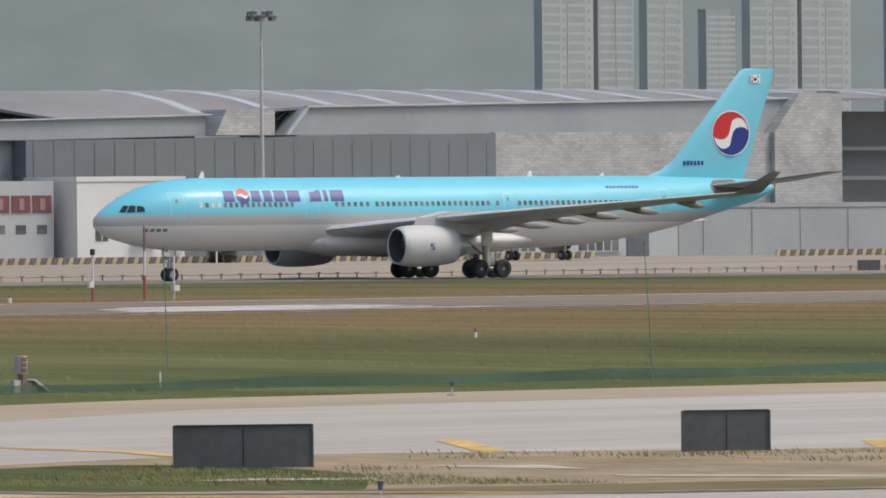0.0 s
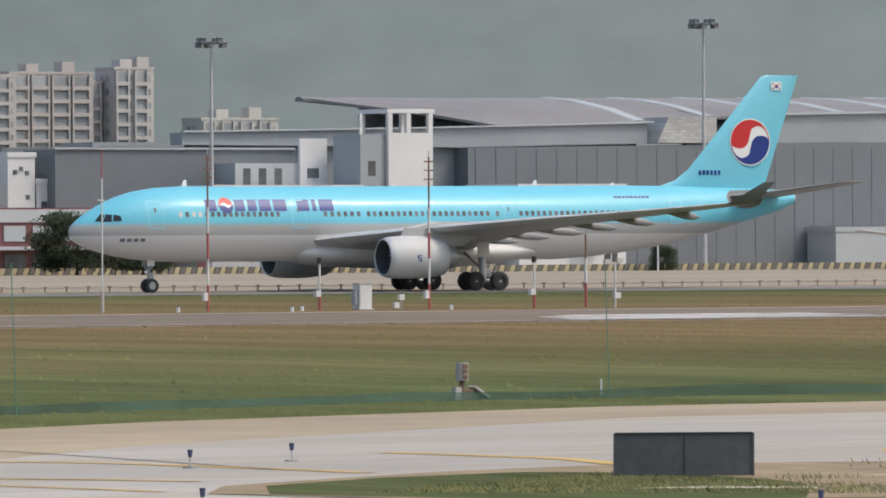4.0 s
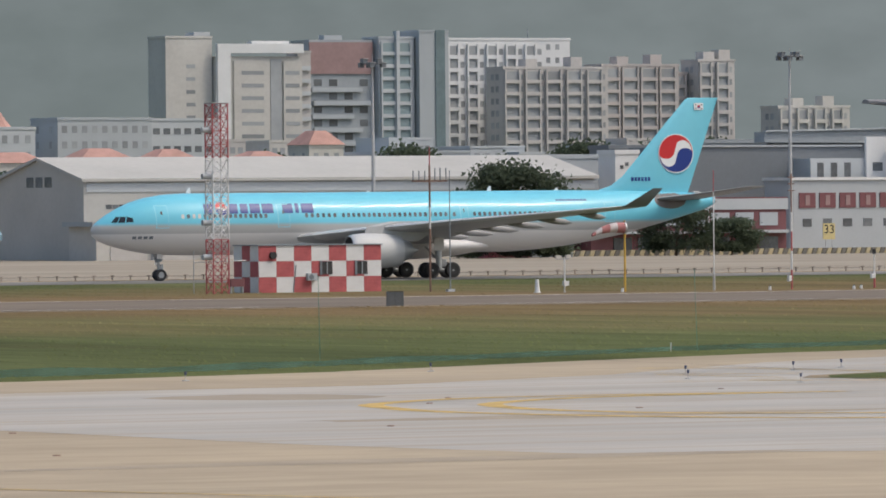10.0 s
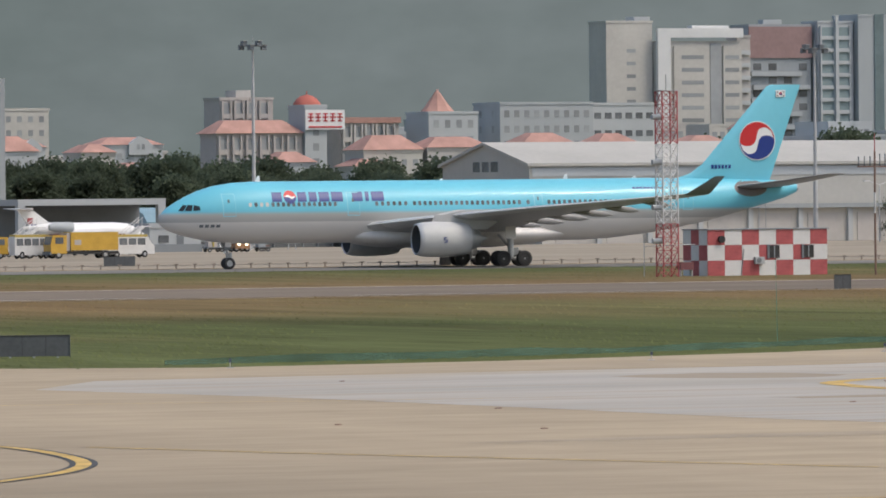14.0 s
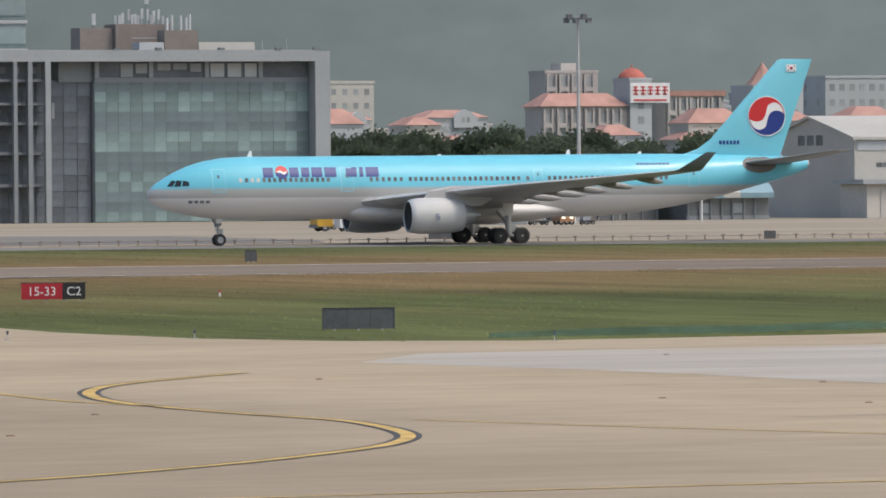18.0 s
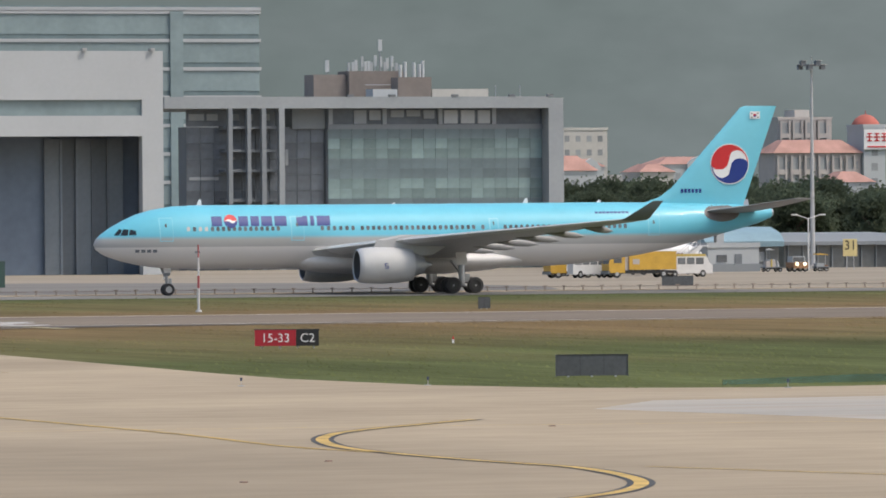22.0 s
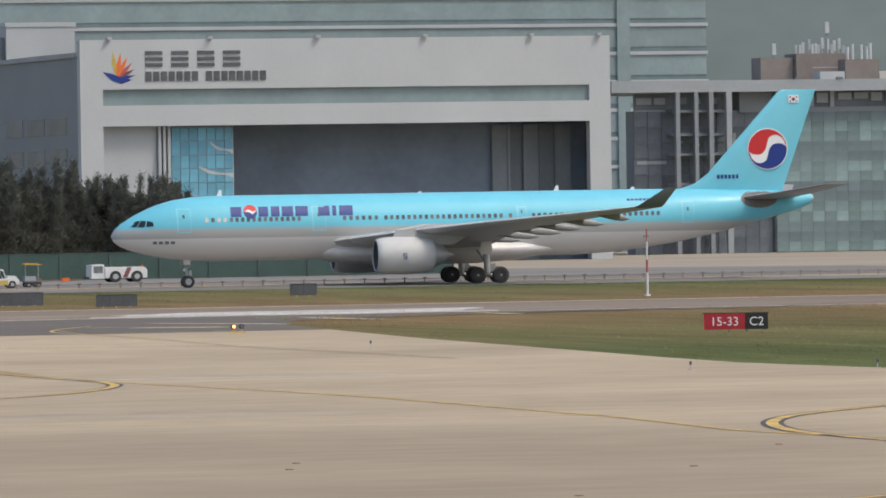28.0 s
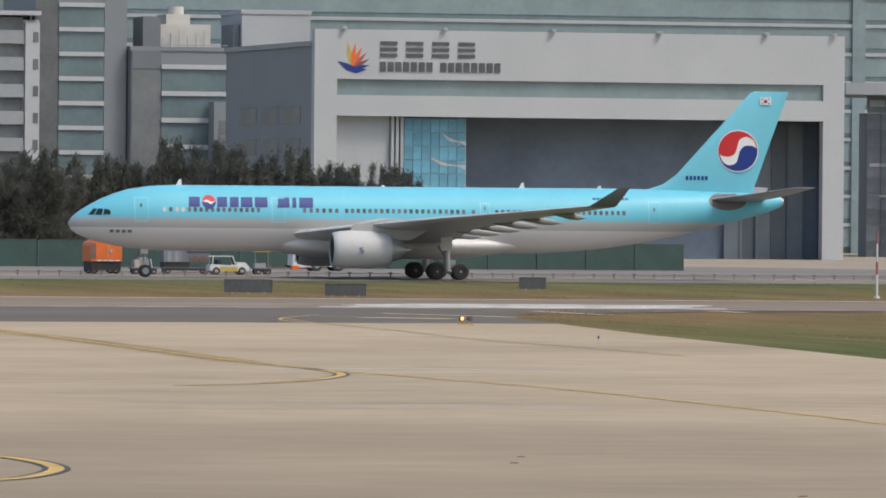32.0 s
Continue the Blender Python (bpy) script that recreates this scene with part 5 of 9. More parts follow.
def mid_sheds():
    block("shed", 489, 516, 975, 981, 12.8, "off_white", "pale grey storage shed behind the trees", "shed")
    block("shed", 500, 523, 968, 973, 13.5, "off_white", "off-white shed with a plain wall", "shed")
    block("shed", 536, 577, 990, 996, 15.0, "grey_dark", "grey clad shed beside the hangar", "shed")
    b = block("white_annex", 518.6, 522.3, 956, 961, 14.0, "bright_white", "narrow white stair building with small vent holes", "building")
    for x, z in ((519.6, 12.2), (520.4, 12.6), (521.2, 12.1), (519.9, 7.6), (521.3, 9.2)):
        part("vent_hole", B(x - 0.25, x + 0.25, 955.9, 956.1, z - 0.25, z + 0.25), M["pane"], b)
    block("white_annex", 522.5, 528.5, 956, 961, 10.8, "bright_white", "low white annex beside a shed", "building", 2, 4, 0, (0.8, 1.0), 1.2)
    block("shed", 560, 640, 1010, 1018, 16.0, "grey_light", "pale grey shed with a flat roof", "shed")


def blue_hall(x0, x1, strip):
    h = thing("blue_roofed_hall", (0, 0, 0), "long low hall with a rounded pale blue roof", "hall")
    Y = 935
    part("wall", B(x0 + 0.9, x1 - 0.3, Y + 0.4, Y + 12, 0, 3.2), M["glass_dark"], h, "dark glazed wall")
    part("wall_base", B(x0 + 0.8, x1 - 0.25, Y + 0.2, Y + 0.39, 0, 0.6), M["grey"], h)
    prof = [(Y - 0.8, 2.9), (Y - 0.9, 3.6), (Y + 0.5, 4.7), (Y + 4, 5.5), (Y + 8, 5.5), (Y + 12.8, 3.4), (Y + 12.8, 2.9)]
    part("roof", loft(bmesh.new(), [[(x, y, z) for y, z in prof] for x in (x0, x1)]), mat("blue_sheet_roof", (0.23, 0.35, 0.41), 0.5, var=0.1, scale=0.3), h, "pale blue curved sheet roof", True)
    if strip:
        part("roof_strip", loft(bmesh.new(), [[(x, y - 0.02, z + 0.05) for y, z in prof] for x in (408, 410.4)]), M["cream"], h)
    for i in range(int((x1 - x0 - 1) / 1.6)):
        piece("post", "bh_post", lambda: B(-0.07, 0.07, -0.1, 0.1, 0, 3.1), M["grey"], h, (x0 + 1.0 + i * 1.6, Y + 0.1, 0.02))
        if i % 3 == 1:
            piece("pale_panel", "bh_panel", lambda: B(0.1, 1.45, -0.05, 0.05, 0.9, 2.2), M["grey_light"], h, (x0 + 1.0 + i * 1.6, Y + 0.3, 0.02))


def glazed_annex():
    b = thing("glazed_annex", (0, 0, 0), "low glazed annex under a pale flat roof", "building")
    part("glazing", B(386, 401.5, 941, 950, 0, 3.0), M["glass_dark"], b, "dark glazing")
    part("roof", loft(bmesh.new(), [[(x, 940, 3.0), (x, 940, 3.5), (x, 943, 4.5), (x, 950, 4.7), (x, 950, 3.0)] for x in (385.4, 402)]), M["grey"], b, "pale grey sloping roof")
    for i in range(8):
        part("post", B(386.4 + i * 2.1, 386.55 + i * 2.1, 940.7, 940.95, 0.02, 3.0), M["grey"], b)


def town():
    """Town behind the airfield: hotel with red dome, villas, flats."""
    Y = 1500.0
    b = block("hotel", 613.3, 633, Y, Y + 9, 20.0, "brown", "brown hotel wing with balconies under a red roof", "hotel", glass="city_pane")
    bays(b, "hotel_low", Y, 613.8, 632.6, 2, 19.6, 6, 5, "brown", "city_pane", 0.4, 0.7)
    b = block("hotel", 630.5, 643, Y + 40, Y + 49, 28.2, "brown", "taller brown hotel wing with stacked balconies", "hotel", glass="city_pane")
    bays(b, "hotel_high", Y + 40, 630.9, 642.6, 4, 27.6, 4, 7, "brown", "city_pane", 0.3, 0.8)
    part("roof_house", B(636, 639.5, Y + 44, Y + 50, 28.2, 30.4), M["beige"], b)
    hip("hotel_roof", 612.6, 633.4, Y - 0.8, Y + 10, 20.0, 22.8, "terracotta roof of the hotel")
    b = block("hotel_tower", 633.2, 638.2, Y - 1, Y + 8, 26.0, "white", "slender white hotel tower carrying a sign board", "hotel")
    for j in range(5):
        piece("window", "ht_win", lambda: B(-0.7, 0.7, -0.06, 0.1, -0.8, 0.8), M["city_pane"], b, (635.7, Y - 1, 8 + j * 3.2))
    part("sign_board", B(633.1, 642.1, Y - 1.6, Y - 1.2, 21.3, 25.5), M["livery_white"], b, "white sign board with red characters as bars")
    for i in range(5):
        x = 633.6 + i * 1.68
        for a in ((0.15, 1.2, 24.5, 24.75), (0, 1.35, 23.8, 24.05), (0.55, 0.8, 23.0, 24.5), (0.15, 1.2, 23.0, 23.25)):
            part("sign_bar", B(x + a[0], x + a[1], Y - 1.72, Y - 1.6, a[2], a[3]), M["livery_red"], b)
    part("sign_line", B(633.8, 641.4, Y - 1.72, Y - 1.6, 21.7, 22.0), M["livery_red"], b)
    b = block("hotel", 643.5, 657, Y + 4, Y + 30, 22.6, "beige", "beige hotel wing with balconies and a red roof edge", "hotel", glass="city_pane")
    bays(b, "hotel_wing", Y + 4, 644, 656.6, 2, 22, 5, 6, "beige", "city_pane", 0.3, 0.8)
    part("roof_edge", B(643.2, 657.3, Y + 3.4, Y + 3.98, 22.7, 23.9), M["terracotta"], b)
    b = block("cone_tower", 660.5, 672, Y - 4, Y + 8, 24.4, "white", "white town building with a red pointed roof", "house", 6, 4, 0, (1.2, 1.7), 3, glass="city_pane")
    part("cone_roof", loft(bmesh.new(), [[(664.3 + r * math.cos(math.pi * k / 4 + 0.39), Y + r * math.sin(math.pi * k / 4 + 0.39), z) for k in range(8)] for r, z in ((3.6, 25.0), (2.6, 26.2), (0.1, 29.8))]), M["terracotta"], b, "red pointed roof")
    block("long_house", 679, 701, Y, Y + 14, 26.4, "off_white", "long off-white apartment house with rows of windows", "apartment building", 7, 9, 2, (1.2, 1.5), 3, glass="city_pane")
    block("long_house", 701.4, 717, Y + 2, Y + 14, 26.2, "white", "long white apartment house with dark windows", "apartment building", 6, 6, 0, (1.6, 1.3), 3, glass="pane")
    # dome
    d = thing("dome", (638.3, Y + 10, 25.8), "red ribbed dome over the hotel", "dome")
    rings = [[(r * math.cos(2 * math.pi * i / 20), r * math.sin(2 * math.pi * i / 20), z) for i in range(20)] for r, z in ((3.0, -1.0), (3.1, 0), (2.9, 1.2), (2.25, 2.1), (1.25, 2.8), (0.15, 3.1), (0.06, 3.9))]
    part("shell", loft(bmesh.new(), rings), M["dome_red"], d, "", True)
    part("drum", T((0, 0, -2.5), (0, 0, -0.9), 2.6, seg=20), M["cream"], d)
    rnd = random.Random(7)
    spec = [(561.3, 567.8, 17.2, 2, 1480), (556.5, 562.2, 18.4, 1, 1486), (580, 593.9, 17.6, 2, 1480), (574.6, 582.8, 12.2, 2, 1455), (568.8, 580, 15.6, 0, 1500), (585, 596, 26.2, 0, 1550), (546, 553, 15.5, 1, 1400), (538, 545, 13, 0, 1410), (528.2, 537, 15.8, 1, 1400), (594.5, 603, 16.5, 0, 1500), (548, 558, 19, 0, 1540), (566, 576, 19.5, 0, 1545), (603, 612, 13.5, 1, 1440), (612, 620, 12.5, 1, 1420), (626, 634, 14.0, 2, 1430), (615, 628, 15.8, 1, 1425), (629, 643, 16.2, 1, 1425), (654.5, 665.8, 17.0, 1, 1430), (670.5, 680, 16.8, 1, 1430), (684, 693, 15.0, 0, 1440), (697, 706, 17, 1, 1440), (690, 703, 21, 0, 1580), (706, 722, 24, 0, 1600), (726, 741, 25.5, 0, 1600), (742, 752, 27, 0, 1602), (752.5, 764, 26.6, 0, 1598), (600, 611, 24, 0, 1600), (556, 566, 22, 0, 1620), (720, 728, 20, 1, 1460), (640, 650, 13.0, 1, 1400)]
    for i, (a, b_, z, red, y_) in enumerate(spec):
        yy = y_ + rnd.random() * 6
        m_ = "white" if red == 2 else rnd.choice(["cream", "beige", "off_white", "white", "white"])
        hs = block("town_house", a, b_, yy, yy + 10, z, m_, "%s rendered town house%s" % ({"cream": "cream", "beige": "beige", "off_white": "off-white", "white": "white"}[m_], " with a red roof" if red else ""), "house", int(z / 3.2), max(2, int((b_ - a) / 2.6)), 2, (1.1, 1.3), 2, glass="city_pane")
        if red:
            hip("house_roof", a - 0.4, b_ + 0.4, yy - 0.4, yy + 10.4, z, z + rnd.choice([1.6, 2.2, 3.0]), "terracotta hipped roof")
            if red == 2:
                c, w = a + (b_ - a) * rnd.uniform(0.45, 0.65), min((b_ - a) * 0.32, 2.6)
                part("gable", loft(bmesh.new(), [[(c - w, y, z - 1.5), (c + w, y, z - 1.5), (c + w, y, z + 0.6), (c + w * 0.5, y, z + 1.7), (c, y, z + 2.3), (c - w * 0.5, y, z + 1.7), (c - w, y, z + 0.6)] for y in (yy - 0.8, yy + 0.4)]), M["white"], hs, "white shaped gable")
                for dx in (-0.55, 0.55):
                    part("gable_window", B(c + dx - 0.32, c + dx + 0.32, yy - 0.86, yy - 0.8, z - 0.4, z + 0.7), M["city_pane"], hs)


def hip(name, x0, x1, y0, y1, z0, z1, label):
    bm = bmesh.new()
    i = min((x1 - x0), (y1 - y0)) * 0.35
    a = [bm.verts.new(p) for p in ((x0, y0, z0 + 0.6), (x1, y0, z0 + 0.6), (x1, y1, z0 + 0.6), (x0, y1, z0 + 0.6))]
    c = [bm.verts.new(p) for p in ((x0 + i, y0 + i, z1 + 0.6), (x1 - i, y0 + i, z1 + 0.6), (x1 - i, y1 - i, z1 + 0.6), (x0 + i, y1 - i, z1 + 0.6))]
    for k in range(4):
        bm.faces.new((a[k], a[(k + 1) % 4], c[(k + 1) % 4], c[k]))
    bm.faces.new(c)
    bm.faces.new(a[::-1])
    return solid(name, bm, M["terracotta"], label, "roof")


def bays(b, key, y, x0, x1, z0, z1, n, floors, wall, glass, solid_share=0.3, proud=0.9):
    """Balcony bays: dark glazing set back between pale ribs, with a parapet slab at every floor and small windows in the solid parts."""
    w, fh = (x1 - x0) / n, (z1 - z0) / floors
    for i in range(n):
        xa = x0 + i * w
        g = w * (1 - solid_share)
        part("bay_glazing", B(xa, xa + g, y - 0.12, y - 0.01, z0, z1), M[glass], b, "recessed bay glazing")
        part("rib", B(xa - 0.22, xa + 0.22, y - proud, y - 0.125, z0, z1 + 0.4), M[wall], b)
        part("rib", B(xa + g - 0.2, xa + g + 0.2, y - proud * 0.8, y - 0.125, z0, z1 + 0.4), M[wall], b)
        for j in range(floors):
            z = z0 + j * fh
            piece("parapet_slab", key + "_slab", lambda: B(0.24, g - 0.22, -proud * 0.85, -0.13, 0, fh * 0.30), M[wall], b, (xa, y, z))
            if solid_share > 0.15:
                piece("window", key + "_win", lambda: B(-w * solid_share * 0.22, w * solid_share * 0.22, -0.06, 0.1, 0, fh * 0.45), M[glass], b, (xa + g + w * solid_share * 0.5, y, z + fh * 0.32))


def flats(name, x0, x1, y, z, material, label, floors, n, glass="city_pane", depth=22, share=0.3):
    """Block of flats with balcony bays, lift houses and tanks on the roof."""
    b = block(name, x0, x1, y, y + depth, z, material, label, "apartment building", 0, 0, 0)
    bays(b, "%s_%d_%d" % (name, n, floors), y, x0 + 0.3, x1 - 0.3, 2, z - 0.6, n, floors, material, glass, share, 0.22 if glass == "hazed_far_pane" else 0.9)
    if depth > 6:
        for k in (0.25, 0.68):
            xa = x0 + (x1 - x0) * k
            part("lift_house", B(xa, xa + 3.2, y + 2, y + 6, z, z + 2.2 + 1.2 * k), M[material], b)
        grid_windows(b, "fl_side%d%s" % (floors, glass), "x", y + 2, y + depth - 2, 2, z - 0.5, 2, floors, 1.6, 1.5, x0, glass)
    return b


def slots(b, key, y, xs, z0, dz, n, w, h):
    """Columns of alike wide windows."""
    for x in xs:
        for j in range(n):
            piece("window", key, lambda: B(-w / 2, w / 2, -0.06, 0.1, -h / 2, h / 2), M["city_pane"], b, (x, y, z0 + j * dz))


def city():
    Y = 1700.0
    b = block("apartment_tower", 799.1, 811.6, Y + 2, Y + 12, 49, "cream", "cream tower with a plain wall and one column of slot windows", "apartment building", glass="city_pane")
    slots(b, "slot_small", Y + 2, (805.8,), 5, 3.1, 13, 2.4, 0.9)
    part("roof_box", B(807.2, 811.5, Y + 3, Y + 8, 49, 50.6), M["white"], b)
    b = block("office_tower", 811.9, 834.8, Y + 0.6, Y + 10, 44.4, "cream", "cream office tower in a white frame with wide slot windows", "office building", glass="city_pane", parapet=0.2)
    part("frame_pier", B(811.9, 815.4, Y - 0.6, Y + 0.58, 0, 47.7), M["bright_white"], b, "white frame pier")
    part("frame_beam", B(815.41, 835.2, Y - 0.6, Y + 2, 45.4, 47.7), M["bright_white"], b, "white frame beam")
    part("frame_step", B(822, 832, Y + 1, Y + 4, 47.7, 48.4), M["bright_white"], b)
    part("window_panel", B(816.6, 826.2, Y + 0.1, Y + 0.59, 0, 43.4), M["cream"], b)
    part("window_panel", B(830.0, 835.0, Y + 0.1, Y + 0.59, 0, 43.4), M["cream"], b)
    part("glass_strip", B(826.6, 829.6, Y + 0.4, Y + 0.58, 0, 44), M["city_pane"], b)
    slots(b, "slot_wide", Y + 0.1, (821.6,), 6.5, 3.1, 12, 6.0, 0.95)
    slots(b, "slot_mid", Y + 0.1, (832.4,), 6.5, 3.1, 12, 3.8, 0.95)
    b = block("stair_tower", 835.2, 838.8, Y + 3, Y + 9, 45.5, "beige", "narrow beige stair tower with small balconies", "tower", glass="city_pane")
    for j in range(13):
        piece("landing", "stair_landing", lambda: B(-1.5, 1.5, -0.8, 0, 0, 1.1), M["white"], b, (837, Y + 3, 4 + j * 3.1))
    b = block("apartment_tower", 839, 856, Y + 4, Y + 14, 48.2, "grey_light", "grey stepped tower with a maroon top storey", "apartment building", glass="city_pane")
    part("maroon_top", B(838.8, 856.2, Y + 3.6, Y + 3.99, 40.4, 48.2), M["maroon_dull"], b)
    part("roof_tank", B(844, 849, Y + 6, Y + 9, 48.2, 50), M["off_white"], b)
    for j in range(11):
        z = 3.5 + j * 3.3
        for i in range(4):
            if (i + j) % 3:
                piece("window", "step_win", lambda: B(-1.1, 1.1, -0.06, 0.1, 0, 1.7), M["pane"], b, (841.2 + i * 4.2, Y + 4, z + 0.9))
        part("floor_band", B(839.2 + 0.5 * (j % 2), 855.4 - 2.4 * (j % 3), Y + 2.9, Y + 3.98, z - 0.55, z + 0.55), M["off_white"], b)
    b = block("apartment_tower", 857, 866.8, Y + 2, Y + 11, 49, "white", "slim white tower with glazed bays and a central rib", "apartment building")
    bays(b, "slim_tower", Y + 2, 857.6, 866.2, 2, 48, 2, 15, "white", "glass_teal", 0.12, 0.7)
    part("rib", B(861.4, 862.3, Y + 0.9, Y + 1.98, 0, 51), M["white"], b, "white central rib")
    b = block("glass_slab", 867.2, 875.3, Y, Y + 14, 50.6, "hazed_wall2", "narrow slab, pale beside a dark teal glass strip", "tower")
    part("teal_strip", B(871.6, 874.2, Y - 0.3, Y - 0.01, 0, 51.2), M["glass_teal_deep"], b, "dark teal glass strip")
    b = block("apartment_tower", 877.4, 920, Y + 20, Y + 30, 49.2, "bright_white", "white apartment tower with small windows and glazed balcony strips", "apartment building")
    for x in (881.4, 883.6, 913.8, 916.4):
        slots(b, "tower_small", Y + 20, (x,), 4, 3.35, 14, 1.1, 1.4)
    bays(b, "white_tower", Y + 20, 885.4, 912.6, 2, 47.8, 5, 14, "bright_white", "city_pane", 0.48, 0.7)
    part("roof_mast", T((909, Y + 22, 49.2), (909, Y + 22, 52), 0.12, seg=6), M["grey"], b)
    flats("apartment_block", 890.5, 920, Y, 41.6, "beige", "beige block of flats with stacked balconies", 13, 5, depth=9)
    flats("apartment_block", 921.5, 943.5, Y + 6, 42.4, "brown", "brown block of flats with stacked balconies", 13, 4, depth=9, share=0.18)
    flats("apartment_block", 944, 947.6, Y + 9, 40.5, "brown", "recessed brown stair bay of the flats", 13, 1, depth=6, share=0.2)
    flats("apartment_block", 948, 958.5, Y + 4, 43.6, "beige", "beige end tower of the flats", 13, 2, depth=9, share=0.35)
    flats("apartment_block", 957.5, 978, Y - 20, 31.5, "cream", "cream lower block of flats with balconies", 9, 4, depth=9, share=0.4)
    rnd = random.Random(11)
    for i in range(24):
        x = 700 + i * 11.5 + rnd.random() * 5
        z = 17.5 + rnd.random() * 6.5
        m_ = rnd.choice(["off_white", "white", "white", "hazed_wall", "beige", "cream"])
        block("low_building", x, x + 9 + rnd.random() * 7, Y - 90 + rnd.random() * 40, Y - 44, z, m_, "%s low town building with small windows" % {"hazed_wall": "pale grey", "off_white": "off-white"}.get(m_, m_), "building", int(z / 3.4), 5, 0, (1.3, 1.5), 2, glass="city_pane")
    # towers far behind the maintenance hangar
    for x0, x1, z, m_ in ((1763, 1787, 130, "hazed_wall"), (1789, 1806, 124, "hazed_wall2"), (1812, 1829, 130, "hazed_wall"), (1840, 1852, 86, "hazed_wall2"), (1861, 1884, 135, "hazed_wall"), (1886, 1910, 135, "hazed_wall"), (1930, 1960, 120, "hazed_wall2")):
        flats("residential_tower", x0, x1, 2500, z, m_, "tall residential tower far behind, haze put into its pale colours", 36, 2, "hazed_far_pane", 5)


def hills():
    """Wooded hills far behind everything; haze is painted into their glowing colour, paler eastward."""
    bm = bmesh.new()
    n = 90
    lo, mid, hi = [], [], []
    for i in range(n + 1):
        b = radians(-8 + 66 * i / n)
        z = 330 + 60 * noise.noise(Vector((b * 9, 3.1, 0))) + 25 * noise.noise(Vector((b * 30, 1.1, 0)))
        for row, rad, zz in ((lo, 4150, -5), (mid, 4200, 60), (hi, 4250, z)):
            row.append(bm.verts.new((rad * math.sin(b), rad * math.cos(b), zz)))
    for a, b in ((lo, mid), (mid, hi)):
        for i in range(n):
            bm.faces.new((a[i], a[i + 1], b[i + 1], b[i]))
    m = bpy.data.materials.new("painted_haze_hillside")
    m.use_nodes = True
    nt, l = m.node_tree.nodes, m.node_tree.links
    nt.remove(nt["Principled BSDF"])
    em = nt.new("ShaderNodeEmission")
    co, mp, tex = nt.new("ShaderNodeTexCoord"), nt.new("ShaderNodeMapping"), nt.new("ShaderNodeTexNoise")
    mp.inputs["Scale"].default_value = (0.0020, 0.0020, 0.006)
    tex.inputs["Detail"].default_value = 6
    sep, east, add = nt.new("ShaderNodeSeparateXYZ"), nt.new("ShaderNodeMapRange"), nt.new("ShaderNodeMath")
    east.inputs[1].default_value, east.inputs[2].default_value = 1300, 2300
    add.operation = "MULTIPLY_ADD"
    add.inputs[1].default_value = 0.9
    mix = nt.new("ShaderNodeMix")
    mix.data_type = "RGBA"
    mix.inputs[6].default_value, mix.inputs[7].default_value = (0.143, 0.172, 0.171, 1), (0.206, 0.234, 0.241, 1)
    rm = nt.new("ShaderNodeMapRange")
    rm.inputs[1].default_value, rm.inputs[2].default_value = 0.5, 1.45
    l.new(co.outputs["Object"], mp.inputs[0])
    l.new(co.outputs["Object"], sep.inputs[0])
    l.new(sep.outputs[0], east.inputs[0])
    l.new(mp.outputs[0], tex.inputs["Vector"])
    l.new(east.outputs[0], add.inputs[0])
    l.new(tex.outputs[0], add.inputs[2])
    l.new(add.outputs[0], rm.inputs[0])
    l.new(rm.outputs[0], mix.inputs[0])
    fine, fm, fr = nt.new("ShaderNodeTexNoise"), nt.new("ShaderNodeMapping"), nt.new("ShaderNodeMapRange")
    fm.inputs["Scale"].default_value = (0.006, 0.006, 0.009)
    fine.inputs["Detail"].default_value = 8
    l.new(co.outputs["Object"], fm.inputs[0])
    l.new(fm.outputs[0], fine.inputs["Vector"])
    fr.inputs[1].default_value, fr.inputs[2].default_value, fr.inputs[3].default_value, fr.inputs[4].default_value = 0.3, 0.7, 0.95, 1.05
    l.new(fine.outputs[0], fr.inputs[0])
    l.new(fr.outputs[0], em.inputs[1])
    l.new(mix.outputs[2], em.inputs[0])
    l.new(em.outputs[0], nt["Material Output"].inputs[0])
    solid("backdrop", bm, m, "wooded hills with grey haze painted into a glowing colour", "hills", "structure")


sign_hangar()
glass_office()
teal_tower()
hangar_a()
tower_building()
white_block()
white_hangar()
mid_sheds()
blue_hall(402.3, 415.3, True)
blue_hall(372.0, 383.2, False)
glazed_annex()
town()
city()
hills()


# ---- paint and patches on the pavement ----
def ribbon(pts, width, z):
    """A flat painted line along smoothed points."""
    P = [Vector((x, y, 0)) for x, y in pts]
    S = []
    for i in range(len(P) - 1):
        a, b, c, d = P[max(i - 1, 0)], P[i], P[i + 1], P[min(i + 2, len(P) - 1)]
        for k in range(8):
            t = k / 8
            S.append(0.5 * ((2 * b) + (c - a) * t + (2 * a - 5 * b + 4 * c - d) * t * t + (3 * b - a - 3 * c + d) * t ** 3))
    S.append(P[-1])
    bm = bmesh.new()
    prev = None
    for i, p in enumerate(S):
        d = (S[min(i + 1, len(S) - 1)] - S[max(i - 1, 0)]).normalized()
        n = Vector((-d.y, d.x, 0)) * width / 2
        cur = (bm.verts.new((p.x + n.x, p.y + n.y, z)), bm.verts.new((p.x - n.x, p.y - n.y, z)))
        if prev:
            bm.faces.new((prev[0], prev[1], cur[1], cur[0]))
        prev = cur
    return bm


def painted(pts, width, edged=False, color="yellow_line", name="taxi_line"):
    if edged:
        solid("line_border", ribbon(pts, width * 1.85, 0.041), M["black_line"], "black border of a yellow taxi line", "marking", "structure")
    solid(name, ribbon(pts, width, 0.044), M[color], "worn %s line painted on the pavement" % color.split("_")[0], "marking", "structure")


